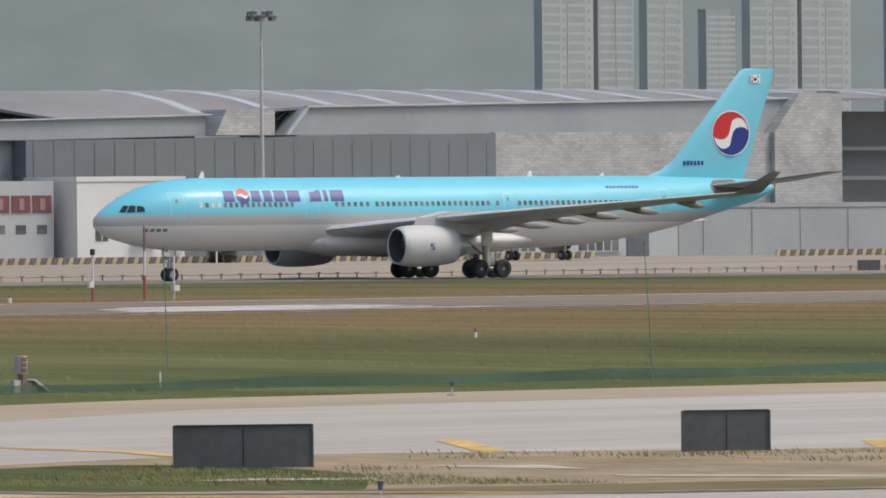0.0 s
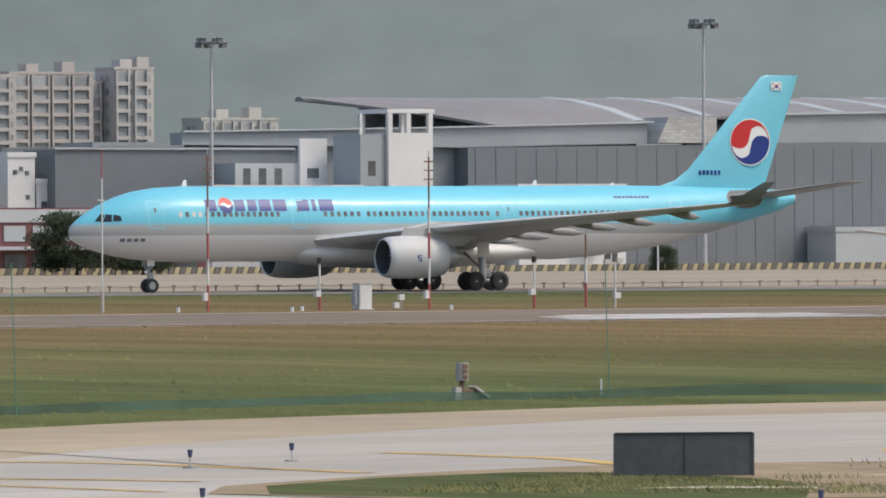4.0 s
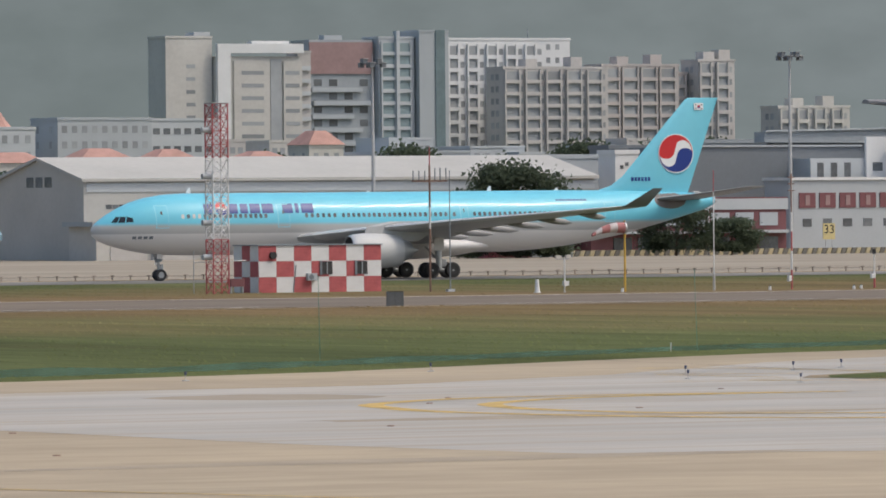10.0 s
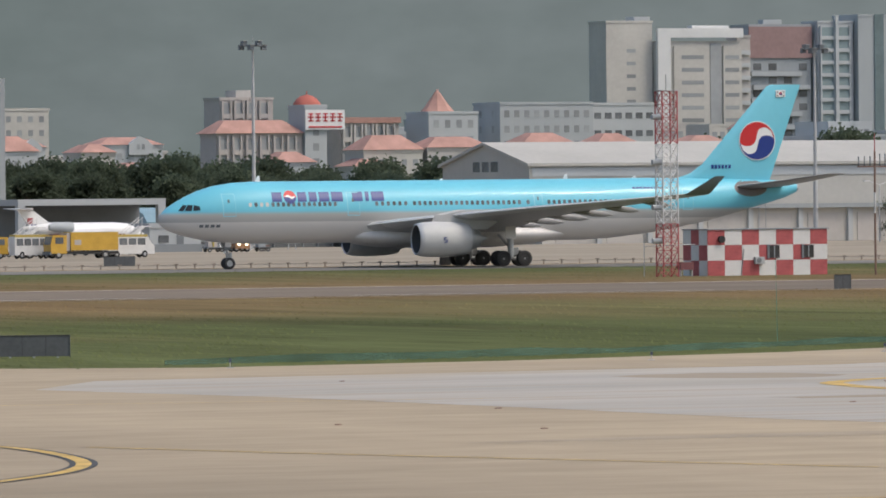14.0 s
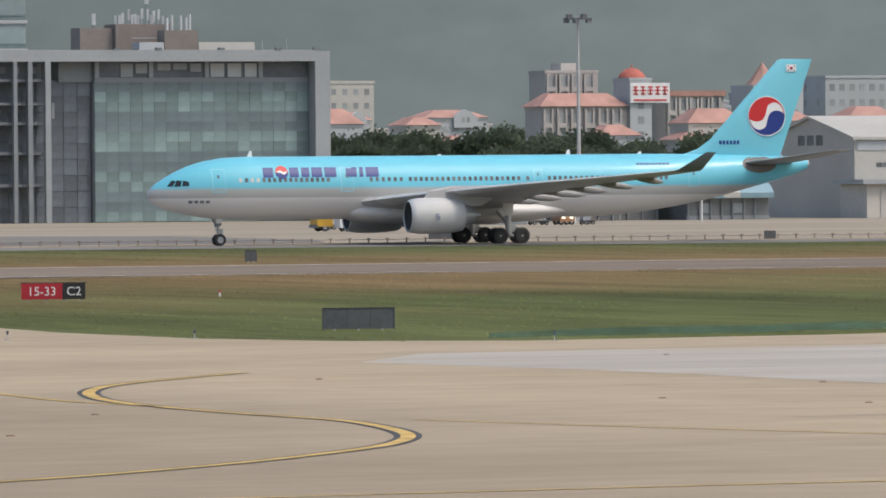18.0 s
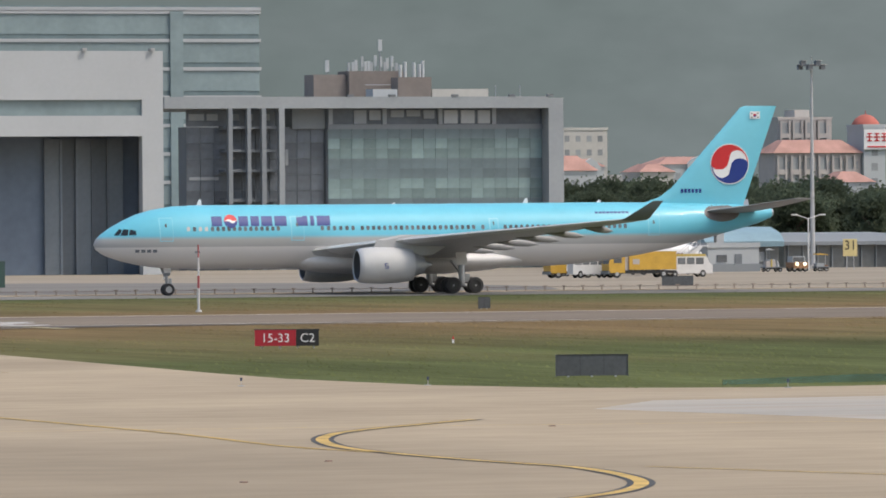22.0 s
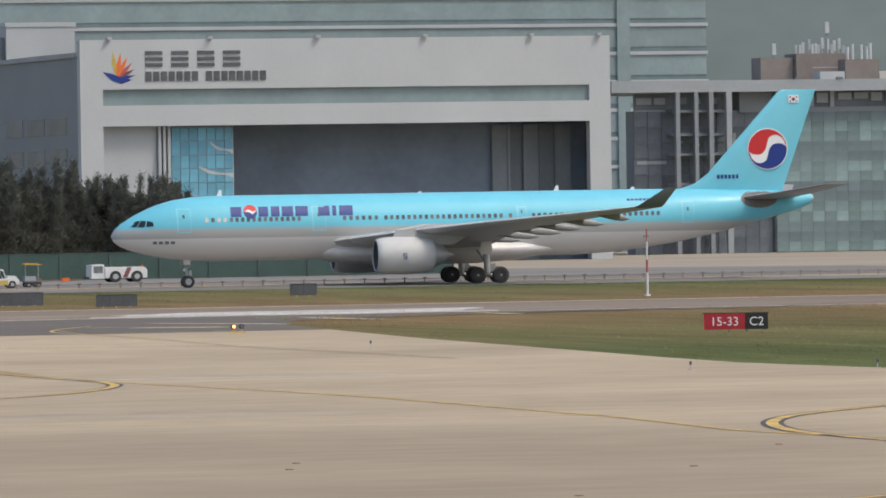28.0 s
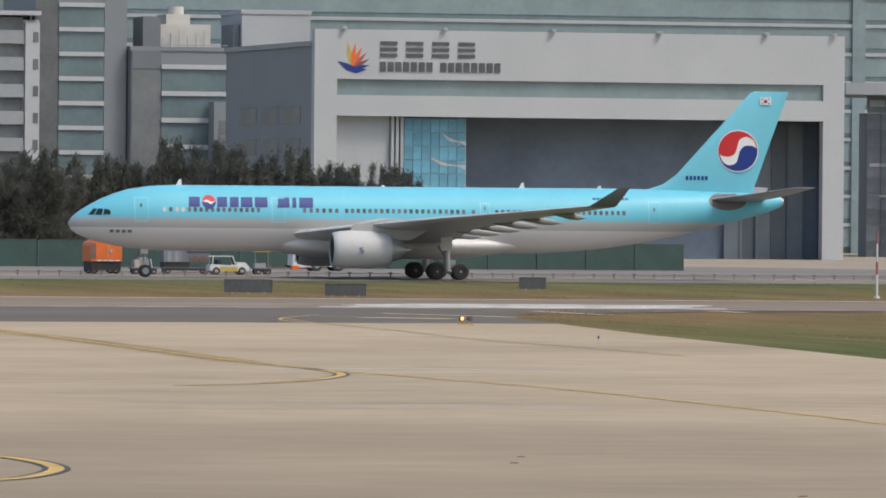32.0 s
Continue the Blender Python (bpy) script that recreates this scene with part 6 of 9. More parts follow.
S_CURVE = [(82, 225.5), (79.5, 222.2), (77.0, 218.9), (75.1, 216.2), (72.8, 212.2), (70.5, 206.5), (68.7, 199.5), (68.0, 192.5), (67.9, 185.7), (68.1, 180.3), (67.2, 174.7), (65.7, 169.2), (63.7, 164.6), (61.1, 160.5), (56.2, 154.5), (50.6, 149.1), (45.9, 145.7), (40, 141)]
painted(S_CURVE, 0.36, True)
painted([(74.4, 368.5), (70.9, 319.7), (69.2, 293.9), (68.9, 281), (67.9, 273.2), (65.2, 265.5), (61.5, 258.8), (57.8, 255.3)], 0.34, True)
solid("taxi_line", ribbon([(74.6, 392), (73.2, 362), (72.6, 344.3), (71.4, 324.4), (69.2, 295)], 1.9, 0.039), M["yellow_worn"], "broad faded yellow and brown line", "marking", "structure")
solid("joint_gap", ribbon([(70, 361.3), (82, 357.5), (94.5, 353.5)], 0.16, 0.04), M["rust"], "dark open joint across the pavement", "joint", "structure")
solid("washed_strip", ribbon([(67.5, 282.2), (74, 282.6), (81, 281.5)], 1.6, 0.036), M["wet"], "pale washed strip of concrete", "pavement", "structure")
painted([(68.9, 283), (69.9, 262), (70.2, 247), (69.3, 222), (68.7, 212), (67.6, 201), (68.1, 194)], 0.26)
painted([(69.8, 179.4), (72.3, 171.4), (74.3, 166.1), (79, 154)], 0.2)
painted([(34.5, 189), (36.6, 184.4), (37.1, 180), (36.6, 174.6), (35.1, 169.8), (33.4, 166.8), (30, 163)], 0.36, True)
painted([(20, 136.4), (43, 137), (61.7, 138.2), (90, 139)], 0.25)
painted([(40, 225), (69.3, 220), (78, 219), (100, 214)], 0.14)
painted([(131, 229.5), (121, 230.5), (114.5, 226), (112.3, 221), (111.6, 214), (115.1, 203.4), (124, 196)], 0.8)
painted([(133, 229), (124, 228.5), (118, 224.5), (115.6, 220), (114.9, 214), (117, 208), (124, 203)], 0.8)
painted([(140.9, 256.2), (141.6, 252), (142.0, 248.9)], 0.3)
painted([(146, 267), (148.6, 263.6), (149.3, 259), (149.5, 255.2)], 0.4)
painted([(135.7, 246.2), (138.5, 244.6), (141.0, 243.6)], 0.3)
painted([(142, 258.4), (143.8, 255.5), (145, 253)], 0.3)
painted([(156.0, 265.5), (156.4, 260.3), (155.4, 256.6)], 0.5)
painted([(109.5, 431.6), (112.2, 424.6), (114.1, 418.6)], 1.1, color="stripe_pale")
painted([(104.1, 414.6), (106.4, 413.0), (108.5, 411.1)], 2.0, color="stripe_pale")
painted([(122.1, 443.6), (122.7, 430)], 1.1, color="stripe_pale")
painted([(134.8, 449.8), (134.6, 441.4)], 1.1, color="stripe_pale")
painted([(99.2, 412.7), (96.5, 393.7), (95.2, 373.3), (92.7, 347.1), (92.4, 329.5), (91.8, 309.8)], 0.22, color="yellow_worn")
solid("joint_gap", ribbon([(82, 357), (88.1, 354.0), (92.6, 350.3)], 0.3, 0.038), M["rust"], "dark open joint across the pavement", "joint", "structure")
solid("washed_strip", ribbon([(74.0, 289.2), (76.4, 285.6), (79.1, 283.2)], 0.5, 0.037), M["wet"], "thin pale washed strip of concrete", "pavement", "structure")
painted([(164.3, 261), (160.4, 254.0)], 0.55)
painted([(169.6, 255), (166.3, 250.2)], 0.6)
painted([(104, 424), (99, 412), (96.6, 400), (97.4, 387.8), (103, 372)], 0.22)
painted([(102.7, 419.1), (105.5, 416), (108.6, 413)], 0.3)
painted([(99.6, 399), (102.5, 399.3), (105.9, 399)], 0.3)
painted([(119, 444), (126, 446.5), (134.4, 447)], 0.4)
painted([(139, 246), (143, 241), (150, 236), (170, 231)], 0.5)
solid("joint_gap", ribbon([(153, 284), (152, 279), (151, 270), (149.3, 258)], 0.10, 0.044), M["black_line"], "dark open joint across the pavement", "joint", "structure")

solid("washed_concrete", sheet(bmesh.new(), [(90, 236), (92.5, 222), (93.5, 205), (94, 190), (96, 178), (103, 175), (115, 180), (150, 225), (200, 232), (330, 238), (330, 288), (175, 286), (155, 273), (140, 258), (126, 249), (110, 248), (96, 246)], 0.034), M["wet"], "pale bluish washed concrete", "pavement", "structure")
rnd = random.Random(21)
for i in range(7):
    x, y = 30 + 170 * rnd.random(), 132 + 140 * rnd.random()
    if y > 265 - max(0, 100 - x) * 0.2:
        continue
    L, Wd = 3 + 9 * rnd.random(), 1.0 + 3.5 * rnd.random()
    pts = [(x + L * math.cos(a) * (0.8 + 0.4 * rnd.random()), y + Wd * math.sin(a) * (0.8 + 0.4 * rnd.random())) for a in [2 * math.pi * k / 14 for k in range(14)]]
    solid("stain", sheet(bmesh.new(), pts, 0.036 + 0.00004 * i), M[rnd.choice(["stain_dark", "stain_light", "stain_warm"])], "faint stain worn into the concrete", "stain", "structure")
for i in range(30):
    x, y = 25 + 150 * rnd.random(), 135 + 110 * rnd.random()
    bm = bmesh.new()
    tube(bm, (x, y, 0.03), (x, y, 0.06), 0.12, 0.09, seg=8)
    solid("inset_light", bm, M["rust"], "small dark light set flush in the pavement", "light", group="inset taxiway lights")

# runway markings
for y in (454.2, 498.6):
    x = 60
    while x < 720:
        L = 22 + 26 * rnd.random()
        solid("runway_edge_line", sheet(bmesh.new(), [(x, y), (x + L, y), (x + L, y + 0.8), (x, y + 0.8)], 0.055), M["worn_white"], "worn white runway edge line", "marking", "structure")
        x += L + 1 + 14 * rnd.random() ** 3
for x0, x1 in ((110.5, 138), (280.5, 303)):
    for k in range(8):
        a, b = x0 + 1.2 * k + 3 * rnd.random(), x1 + 0.6 * k - 5 * rnd.random() ** 2
        y = 456.2 + 2.4 * k
        solid("aiming_marking", sheet(bmesh.new(), [(a, y), (b, y), (b + 0.5, y + 1.9), (a + 0.5, y + 1.9)], 0.056), M["white_line"], "worn white stripe of a runway marking", "marking", "structure")
solid("runway_shoulder", sheet(bmesh.new(), [(160, 453), (1200, 453), (1200, 449.5), (146, 449.5)], 0.02), M["soil"], "strip of bare earth along the runway", "verge", "structure")
solid("runway_shoulder", sheet(bmesh.new(), [(-200, 500), (1200, 500), (1200, 505), (-200, 505)], 0.022), M["soil"], "strip of bare earth along the runway", "verge", "structure")


def island():
    """Grass and bare earth island between taxiways."""
    outer = [(142.0, 247.5), (144, 250.5), (147.5, 252.8), (151, 254.8), (155.3, 256.3), (159, 255.0), (165, 251.2), (190, 243), (240, 236), (240, 215), (190, 224), (165, 230), (150, 235.5), (144, 241)]
    solid("grass_island", sheet(bmesh.new(), outer, 0.05), M["soil"], "sandy earth island between taxiways", "verge", "structure")
    inner = [(142.6, 246.6), (144.5, 250), (148, 252.3), (151.5, 253.4), (152.6, 252.0), (152.9, 250.0), (152.2, 246.4), (150.6, 243.5), (148, 239.8), (144.4, 241.8)]
    solid("grass_patch", sheet(bmesh.new(), inner, 0.056), M["grass"], "rough green grass on the island", "grass", "structure")
    solid("grass_patch", sheet(bmesh.new(), [(147, 240), (153, 238.5), (170, 232.5), (200, 225), (200, 221), (168, 229.6), (150, 236.2)], 0.056), M["dry"], "brown grass at the island's edge", "grass", "structure")
    bm = bmesh.new()
    r = random.Random(3)
    for i in range(22000):
        if i < 21300:
            x, y = 143.5 + 8.6 * r.random() ** 1.3, 238 + 14.5 * r.random()
            if y > 244.5 + (x - 142) * 0.75 or y < 246.5 - (x - 143) * 0.85:
                continue
            h = 0.02 + 0.07 * r.random() ** 2
        else:
            cx, cy = r.choice([(160.6, 250.6), (161.5, 249.6), (162.6, 249.8), (163.8, 249.0), (159.6, 253.0), (153.5, 247.5), (164.8, 248.0), (161.4, 245.4), (158.2, 251.5)])
            x, y = r.gauss(cx, 0.55), r.gauss(cy, 0.7)
            h = 0.04 + 0.07 * r.random()
        a = r.random() * math.pi
        w = 0.006 + 0.010 * r.random()
        lx, ly = r.gauss(0, 0.04), r.gauss(0, 0.04)
        bm.faces.new([bm.verts.new(p) for p in ((x - w * math.cos(a), y - w * math.sin(a), 0.05), (x + w * math.cos(a), y + w * math.sin(a), 0.05), (x + lx, y + ly + 0.06, 0.05 + h))])
    solid("grass_tufts", bm, M["blade"], "tufts of rough grass on sandy ground", "grass", "stuff")
    for pts in ([(155.0, 248.4), (156.6, 247.2), (155.9, 244.9), (155.2, 246.2)], [(148.2, 245.1), (149.8, 245.3), (151.3, 243.8), (150.5, 243.3)], [(154.3, 242.4), (156.8, 239.4), (159, 237.6), (156.6, 238.0), (154.2, 241.4)]):
        solid("sand_patch", sheet(bmesh.new(), pts, 0.058), M["sand"], "pale sand patch", "verge", "structure")


island()


def verge_blades():
    """Longer grass along the pavement's edge and in patches over the verge."""
    bm = bmesh.new()
    r = random.Random(8)
    line = [(110, 263.2)] + EDGE[1:6] + [(230, 296.4)]
    for i in range(14000):
        k = r.random() * (len(line) - 1)
        a, b = line[int(k)], line[int(k) + 1]
        x = a[0] + (b[0] - a[0]) * (k % 1)
        y = a[1] + (b[1] - a[1]) * (k % 1) + abs(r.gauss(0, 1)) * (1.5 if i % 3 else 7) + 0.2
        h = 0.02 + 0.06 * r.random()
        w = 0.02 + 0.05 * r.random()
        bm.faces.new([bm.verts.new(p) for p in ((x - w, y, 0.0), (x + w, y, 0.0), (x + r.gauss(0, 0.05), y + 0.12, h))])
    solid("verge_grass", bm, M["grass"], "longer grass along the pavement edge", "grass", "stuff")


verge_blades()


def field_tufts():
    """Uneven grass over the fields on both sides of the runway."""
    r = np.random.default_rng(5)
    n = 110000
    x = 60 + 330 * r.random(n)
    near = r.random(n) < 0.75
    y = np.where(near, 264 + 186 * r.random(n), 505 + 115 * r.random(n))
    ex, ey = np.array(EDGE).T
    link = np.array(LINK)[::-1]
    lx = np.interp(y, link[:, 1], link[:, 0])
    clump = np.sin(x * 0.31 + 3 * np.sin(y * 0.05)) + np.sin(x * 0.12 - y * 0.04) + 1.5 * r.random(n)
    keep = (clump > 0.1) & (~near | ((y > np.interp(x, ex, ey) + 0.3) & (x > lx + 0.6)))
    x, y, near = x[keep], y[keep], near[keep]
    n = len(x)
    w = 0.03 + 0.10 * r.random(n)
    h = 0.02 + 0.12 * r.random(n) ** 3
    dx = r.normal(0, 0.05, n)
    co = np.empty((n, 3, 3))
    co[:, 0] = np.stack([x - w, y, np.zeros(n)], 1)
    co[:, 1] = np.stack([x + w, y + r.normal(0, 0.05, n), np.zeros(n)], 1)
    co[:, 2] = np.stack([x + dx, y + 0.25, h], 1)
    me = bpy.data.meshes.new("field_grass")
    me.from_pydata(co.reshape(-1, 3).tolist(), [], np.arange(3 * n).reshape(-1, 3).tolist())
    me.materials.append(M["grass"])
    tagged(new("field_grass", me), "uneven tufts of green and straw-coloured grass", "grass", "", "stuff")


field_tufts()


def net_strip():
    n = thing("silt_net", (0, 0, 0), "low green netting pegged along the verge", "netting")
    line = [(108, 269.5), (120, 271.5), (135, 278.5), (150, 289), (165, 298.5), (180, 304.5), (200, 305.5), (260, 307.5)]
    for a, b in zip(line, line[1:]):
        steps = max(2, int((b[0] - a[0]) / 5))
        for k in range(steps):
            p = [a[0] + (b[0] - a[0]) * (k + q) / steps for q in (0, 1)]
            q_ = [a[1] + (b[1] - a[1]) * (k + q) / steps for q in (0, 1)]
            bm = bmesh.new()
            hh = [0.26 + 0.08 * math.sin(0.9 * x + 2 * math.sin(0.31 * x)) for x in p]
            loft(bm, [[(p[i], q_[i], 0.0), (p[i], q_[i] + 0.03, 0.0), (p[i], q_[i] + 0.04, hh[i]), (p[i], q_[i] + 0.01, hh[i])] for i in (0, 1)])
            part("net_length", bm, M["green_net"], n)


net_strip()


# ---- small airfield things ----
def dark_board(x, y, w, h, label, rz=0.0, name="sign_board"):
    b = thing(name, (x, y, 0.0), label, "sign")
    b.rotation_euler = (0, 0, radians(rz))
    p = part("panel", B(-w / 2, w / 2, -0.06, 0.06, 0.06, h), M["panel"], b)
    part("frame", B(-w / 2 - 0.03, -w / 2, -0.09, 0.09, 0.03, h + 0.02), M["panel"], b)
    part("frame", B(w / 2, w / 2 + 0.03, -0.09, 0.09, 0.03, h + 0.02), M["panel"], b)
    part("top_rail", B(-w / 2, w / 2, -0.08, 0.08, h, h + 0.03), M["black"], b)
    n = max(2, int(w / 0.9))
    for i in range(n):
        xx = -w / 2 + w * (i + 0.5) / n
        part("foot", B(xx - 0.04, xx + 0.04, -0.05, 0.05, -0.05, 0.07), M["steel"], b)
        if 0 < i:
            xs = -w / 2 + w * i / n
            part("seam", B(xs - 0.008, xs + 0.008, -0.068, -0.06, 0.08, h - 0.02), M["black"], b)
    return b


dark_board(152.45, 249.95, 2.26, 0.74, "dark grey back of a taxiway sign on short feet", -28)
dark_board(163.3, 251.15, 1.5, 0.74, "dark grey back of a smaller taxiway sign on short feet", -24)
dark_board(109.2, 286.5, 2.85, 0.88, "dark grey back of a taxiway sign on short feet", -14)
dark_board(190.3, 521, 0.8, 0.85, "small dark square sign back in the grass", -10)
dark_board(229, 451.5, 1.05, 0.95, "small dark square sign back beside the runway", -10)
dark_board(125.3, 532, 3.4, 0.95, "low dark sign back in the grass", -8)
dark_board(128.45, 516, 2.8, 0.85, "low dark sign back in the grass", -8)
dark_board(155.6, 566, 2.0, 0.9, "low dark sign back in the grass", -8)
dark_board(272.3, 691, 3.0, 0.95, "low dark sign back beside the apron", -10)
dark_board(289.4, 652, 1.0, 0.8, "small dark square sign back beside the taxiway", -10)
dark_board(481, 655, 1.9, 0.9, "low dark sign back beside the taxiway", -20)


def text_mesh(body, size):
    cu = bpy.data.curves.new("lettering", "FONT")
    cu.body, cu.size, cu.extrude, cu.align_x, cu.align_y = body, size, 0.006, "CENTER", "CENTER"
    tmp = bpy.data.objects.new("lettering", cu)
    scene.collection.objects.link(tmp)
    bpy.context.view_layer.update()
    me = bpy.data.meshes.new_from_object(tmp.evaluated_get(bpy.context.evaluated_depsgraph_get()))
    bpy.data.objects.remove(tmp)
    return me


def lettering(body, size, material, parent, at, label=""):
    me = text_mesh(body, size)
    me.materials.clear()
    me.materials.append(material)
    ob = new("lettering", me)
    ob.parent = parent
    ob.matrix_basis = pose(*at, 90, 0, 0)
    if label:
        ob["label"] = label
    return ob


def runway_sign():
    s = thing("runway_sign", (122.6, 364, 0), "illuminated runway holding sign, red part and black part with white characters", "sign")
    s.rotation_euler = (0, 0, radians(-16))
    part("red_panel", B(-1.75, 0.30, -0.1, 0.1, 0.12, 0.92), M["red_sign"], s, "red sign face")
    part("black_panel", B(0.31, 1.45, -0.1, 0.1, 0.12, 0.92), M["black_sign"], s, "black sign face")
    part("frame", B(-1.8, 1.5, -0.08, 0.12, 0.92, 0.96), M["black"], s)
    lettering("15-33", 0.62, M["livery_white"], s, (-0.72, -0.11, 0.5), "white characters on red")
    lettering("C2", 0.62, M["livery_white"], s, (0.88, -0.11, 0.5), "white characters on black")
    for x in (-1.4, -0.5, 0.4, 1.2):
        part("foot", T((x, 0, -0.02), (x, 0, 0.14), 0.05, seg=8), M["steel"], s)
    return s


runway_sign()


def stub_light(x, y, h=0.34, label="short dark edge light on a stem", blue=True):
    s = thing("edge_light", (x, y, 0.02), label, "light", "taxiway edge lights")
    part("base", T((0, 0, 0), (0, 0, 0.04), 0.13, seg=12), M["steel"], s)
    part("stem", T((0, 0, 0.04), (0, 0, h * 0.65), 0.018, seg=8), M["beige"], s)
    part("head", T((0, 0, h * 0.62), (0, 0, h), 0.035, 0.05, seg=12), M["lamp_blue"] if blue else M["livery_white"], s, "dark blue lamp head")
    return s


for x, y in ((186.3, 292.6), (138, 268.5), (124.4, 261.2), (107.5, 261.8), (98.0, 274.6), (96.3, 338.8), (91.6, 277.8), (142, 256), (138.5, 249.5), (148.5, 259.5), (138.5, 241.5), (145, 235), (152, 262)):
    stub_light(x, y)


def marker(x, y, h=0.34, label="small red and white marker post"):
    s = thing("marker_post", (x, y, 0), label, "post")
    part("lower", T((0, 0, 0), (0, 0, h * 0.55), 0.055, seg=10), M["livery_white"], s)
    part("upper", T((0, 0, h * 0.55), (0, 0, h), 0.055, 0.04, seg=10), M["red_paint"], s)
    return s


marker(242.4, 371.8)
marker(134.7, 373.5)
for x, y in ((188, 308), (164, 297)):
    s = thing("white_peg", (x, y, 0), "thin white peg in the grass", "post")
    part("shaft", T((0, 0, 0), (0, 0, 0.4), 0.022, seg=8), M["white_paint"], s)
for x, y, lean in ((188.5, 308.4, -0.12), (200.7, 304.2, -0.25), (165, 296.5, -0.12), (143, 288, -0.06)):
    s = thing("green_stake", (x, y, 0), "tall thin green net pole, slightly leaning", "pole")
    part("shaft", T((0, 0, 0), (lean, 0, 3.5), 0.014, 0.011, seg=8), M["stake"], s)
    part("cap", T((lean, 0, 3.5), (lean, 0, 3.54), 0.02, seg=8), M["green_net"], s)


def guard_light(x, y):
    g = thing("guard_light", (x, y, 0.035), "runway guard lamps, one glowing amber", "light")
    part("base", B(-0.42, 0.42, -0.1, 0.1, 0, 0.06), M["yellow"], g)
    for dx, m_ in ((-0.22, "lamp_on"), (0.22, "pane")):
        part("stem", T((dx, 0, 0.06), (dx, 0, 0.2), 0.03, seg=8), M["steel"], g)
        hd = part("lamp_housing", T((dx, 0.12, 0.34), (dx, -0.1, 0.34), 0.125, seg=16), M["black"], g)
        part("lens", T((dx, -0.1, 0.34), (dx, -0.12, 0.34), 0.085, seg=16), M[m_], hd)
    return g


guard_light(103.6, 390)


def beacon():
    b = thing("approach_unit", (182.5, 305.8, 0), "barrel-shaped lamp unit on a red post with a tilted panel", "light")
    b.scale = (0.75, 0.75, 0.75)
    part("post", T((0, 0, 0), (0, 0, 0.75), 0.09), M["rust"], b)
    dr = part("drum", T((0, 0, 0.62), (0, 0, 1.22), 0.21, seg=16), M["brown"], b)
    for z in (0.74, 0.92, 1.10):
        part("slot", B(-0.09, 0.09, -0.225, -0.15, z - 0.07, z + 0.07), M["rust"], dr)
    part("box", B(-0.32, -0.08, -0.12, 0.12, 0.0, 0.42), M["beige"], b)
    part("red_box", B(-0.06, 0.34, -0.14, 0.14, 0.0, 0.34), M["rust"], b)
    bm = loft(bmesh.new(), [[(0.36, -0.25, 0.40), (0.36, 0.25, 0.40), (0.42, 0.25, 0.46), (0.42, -0.25, 0.46)], [(0.92, -0.25, 0.02), (0.92, 0.25, 0.02), (0.98, 0.25, 0.06), (0.98, -0.25, 0.06)]])
    part("tilted_panel", bm, M["brown"], b)


beacon()


def banded_pole(x, y, h, r=0.09, label="tall red and white banded pole", box_=True, name="banded_pole"):
    p = thing(name, (x, y, 0), label, "pole")
    n = max(3, int(h / 1.4))
    for i in range(n):
        m_ = M["rust"] if i >= n * 0.6 else M["red_fade"] if i % 2 == 0 else M["white_paint"]
        part("band", T((0, 0, h * i / n), (0, 0, h * (i + 1) / n), r * (1.0 if i < n * 0.6 else 0.75), seg=10), m_, p)
    for k in range(3 if box_ else 0):
        part("bracket", B(-0.28, 0.28, -0.04, 0.04, h - 0.3 - 0.5 * k, h - 0.22 - 0.5 * k), M["rust"], p)
    if box_:
        part("junction_box", B(-0.32, -0.08, -0.14, 0.14, 0.6, 1.05), M["white_paint"], p)
    part("tip", T((0, 0, h), (0, 0, h + 0.35), 0.03, seg=6), M["steel"], p)
    return p


banded_pole(294.6, 515, 8.7, 0.07)
banded_pole(309.0, 515, 8.6, 0.07)
banded_pole(319.5, 515, 4.2, 0.08, "dark red pole beside the runway", False)
for x in (301.8, 316.0):
    p = thing("sensor_post", (x, 515, 0), "slim white post with a small head and a box", "post")
    part("shaft", T((0, 0, 0), (0, 0, 2.6), 0.06, seg=10), M["white_paint"], p)
    part("foot", T((0, 0, 0), (0, 0, 0.8), 0.08, seg=10), M["red_fade"], p)
    part("head", T((0, 0, 2.6), (0, 0, 2.95), 0.14, seg=10), M["black"], p)
    part("junction_box", B(-0.3, 0.02, -0.14, 0.14, 0.75, 1.1), M["white_paint"], p)
p = thing("aerial_pole", (287.9, 515, 0), "thin pale pole with a reddish tip", "pole")
part("shaft", T((0, 0, 0), (0, 0, 7.4), 0.05, 0.04, seg=8), M["white_paint"], p)
part("tip", T((0, 0, 7.4), (0, 0, 9.0), 0.035, 0.03, seg=8), M["red_fade"], p)
part("foot", T((0, 0, 0), (0, 0, 1.2), 0.1, seg=8), M["beige"], p)
for x in (275.2, 321.5):
    p = thing("camera_post", (x, 515, 0), "white post carrying a cross arm with two small heads", "post")
    part("shaft", T((0, 0, 0), (0, 0, 2.5), 0.06, seg=10), M["white_paint"], p)
    part("cross_arm", B(-0.6, 0.35, -0.05, 0.05, 2.45, 2.55), M["steel"], p)
    part("head", B(-0.75, -0.3, -0.1, 0.1, 2.5, 2.75), M["cream"], p)
    part("head", B(0.1, 0.5, -0.1, 0.1, 2.55, 2.8), M["cream"], p)
    part("junction_box", B(-0.1, 0.3, -0.15, 0.15, 0.5, 0.85), M["white_paint"], p)
c = thing("service_cabinet", (304.6, 515, 0), "pale grey metal service cabinet", "cabinet")
part("body", B(-0.4, 0.4, -0.35, 0.35, 0.05, 1.45), M["white_paint"], c)
part("lid", B(-0.44, 0.44, -0.39, 0.39, 1.45, 1.5), M["off_white"], c)
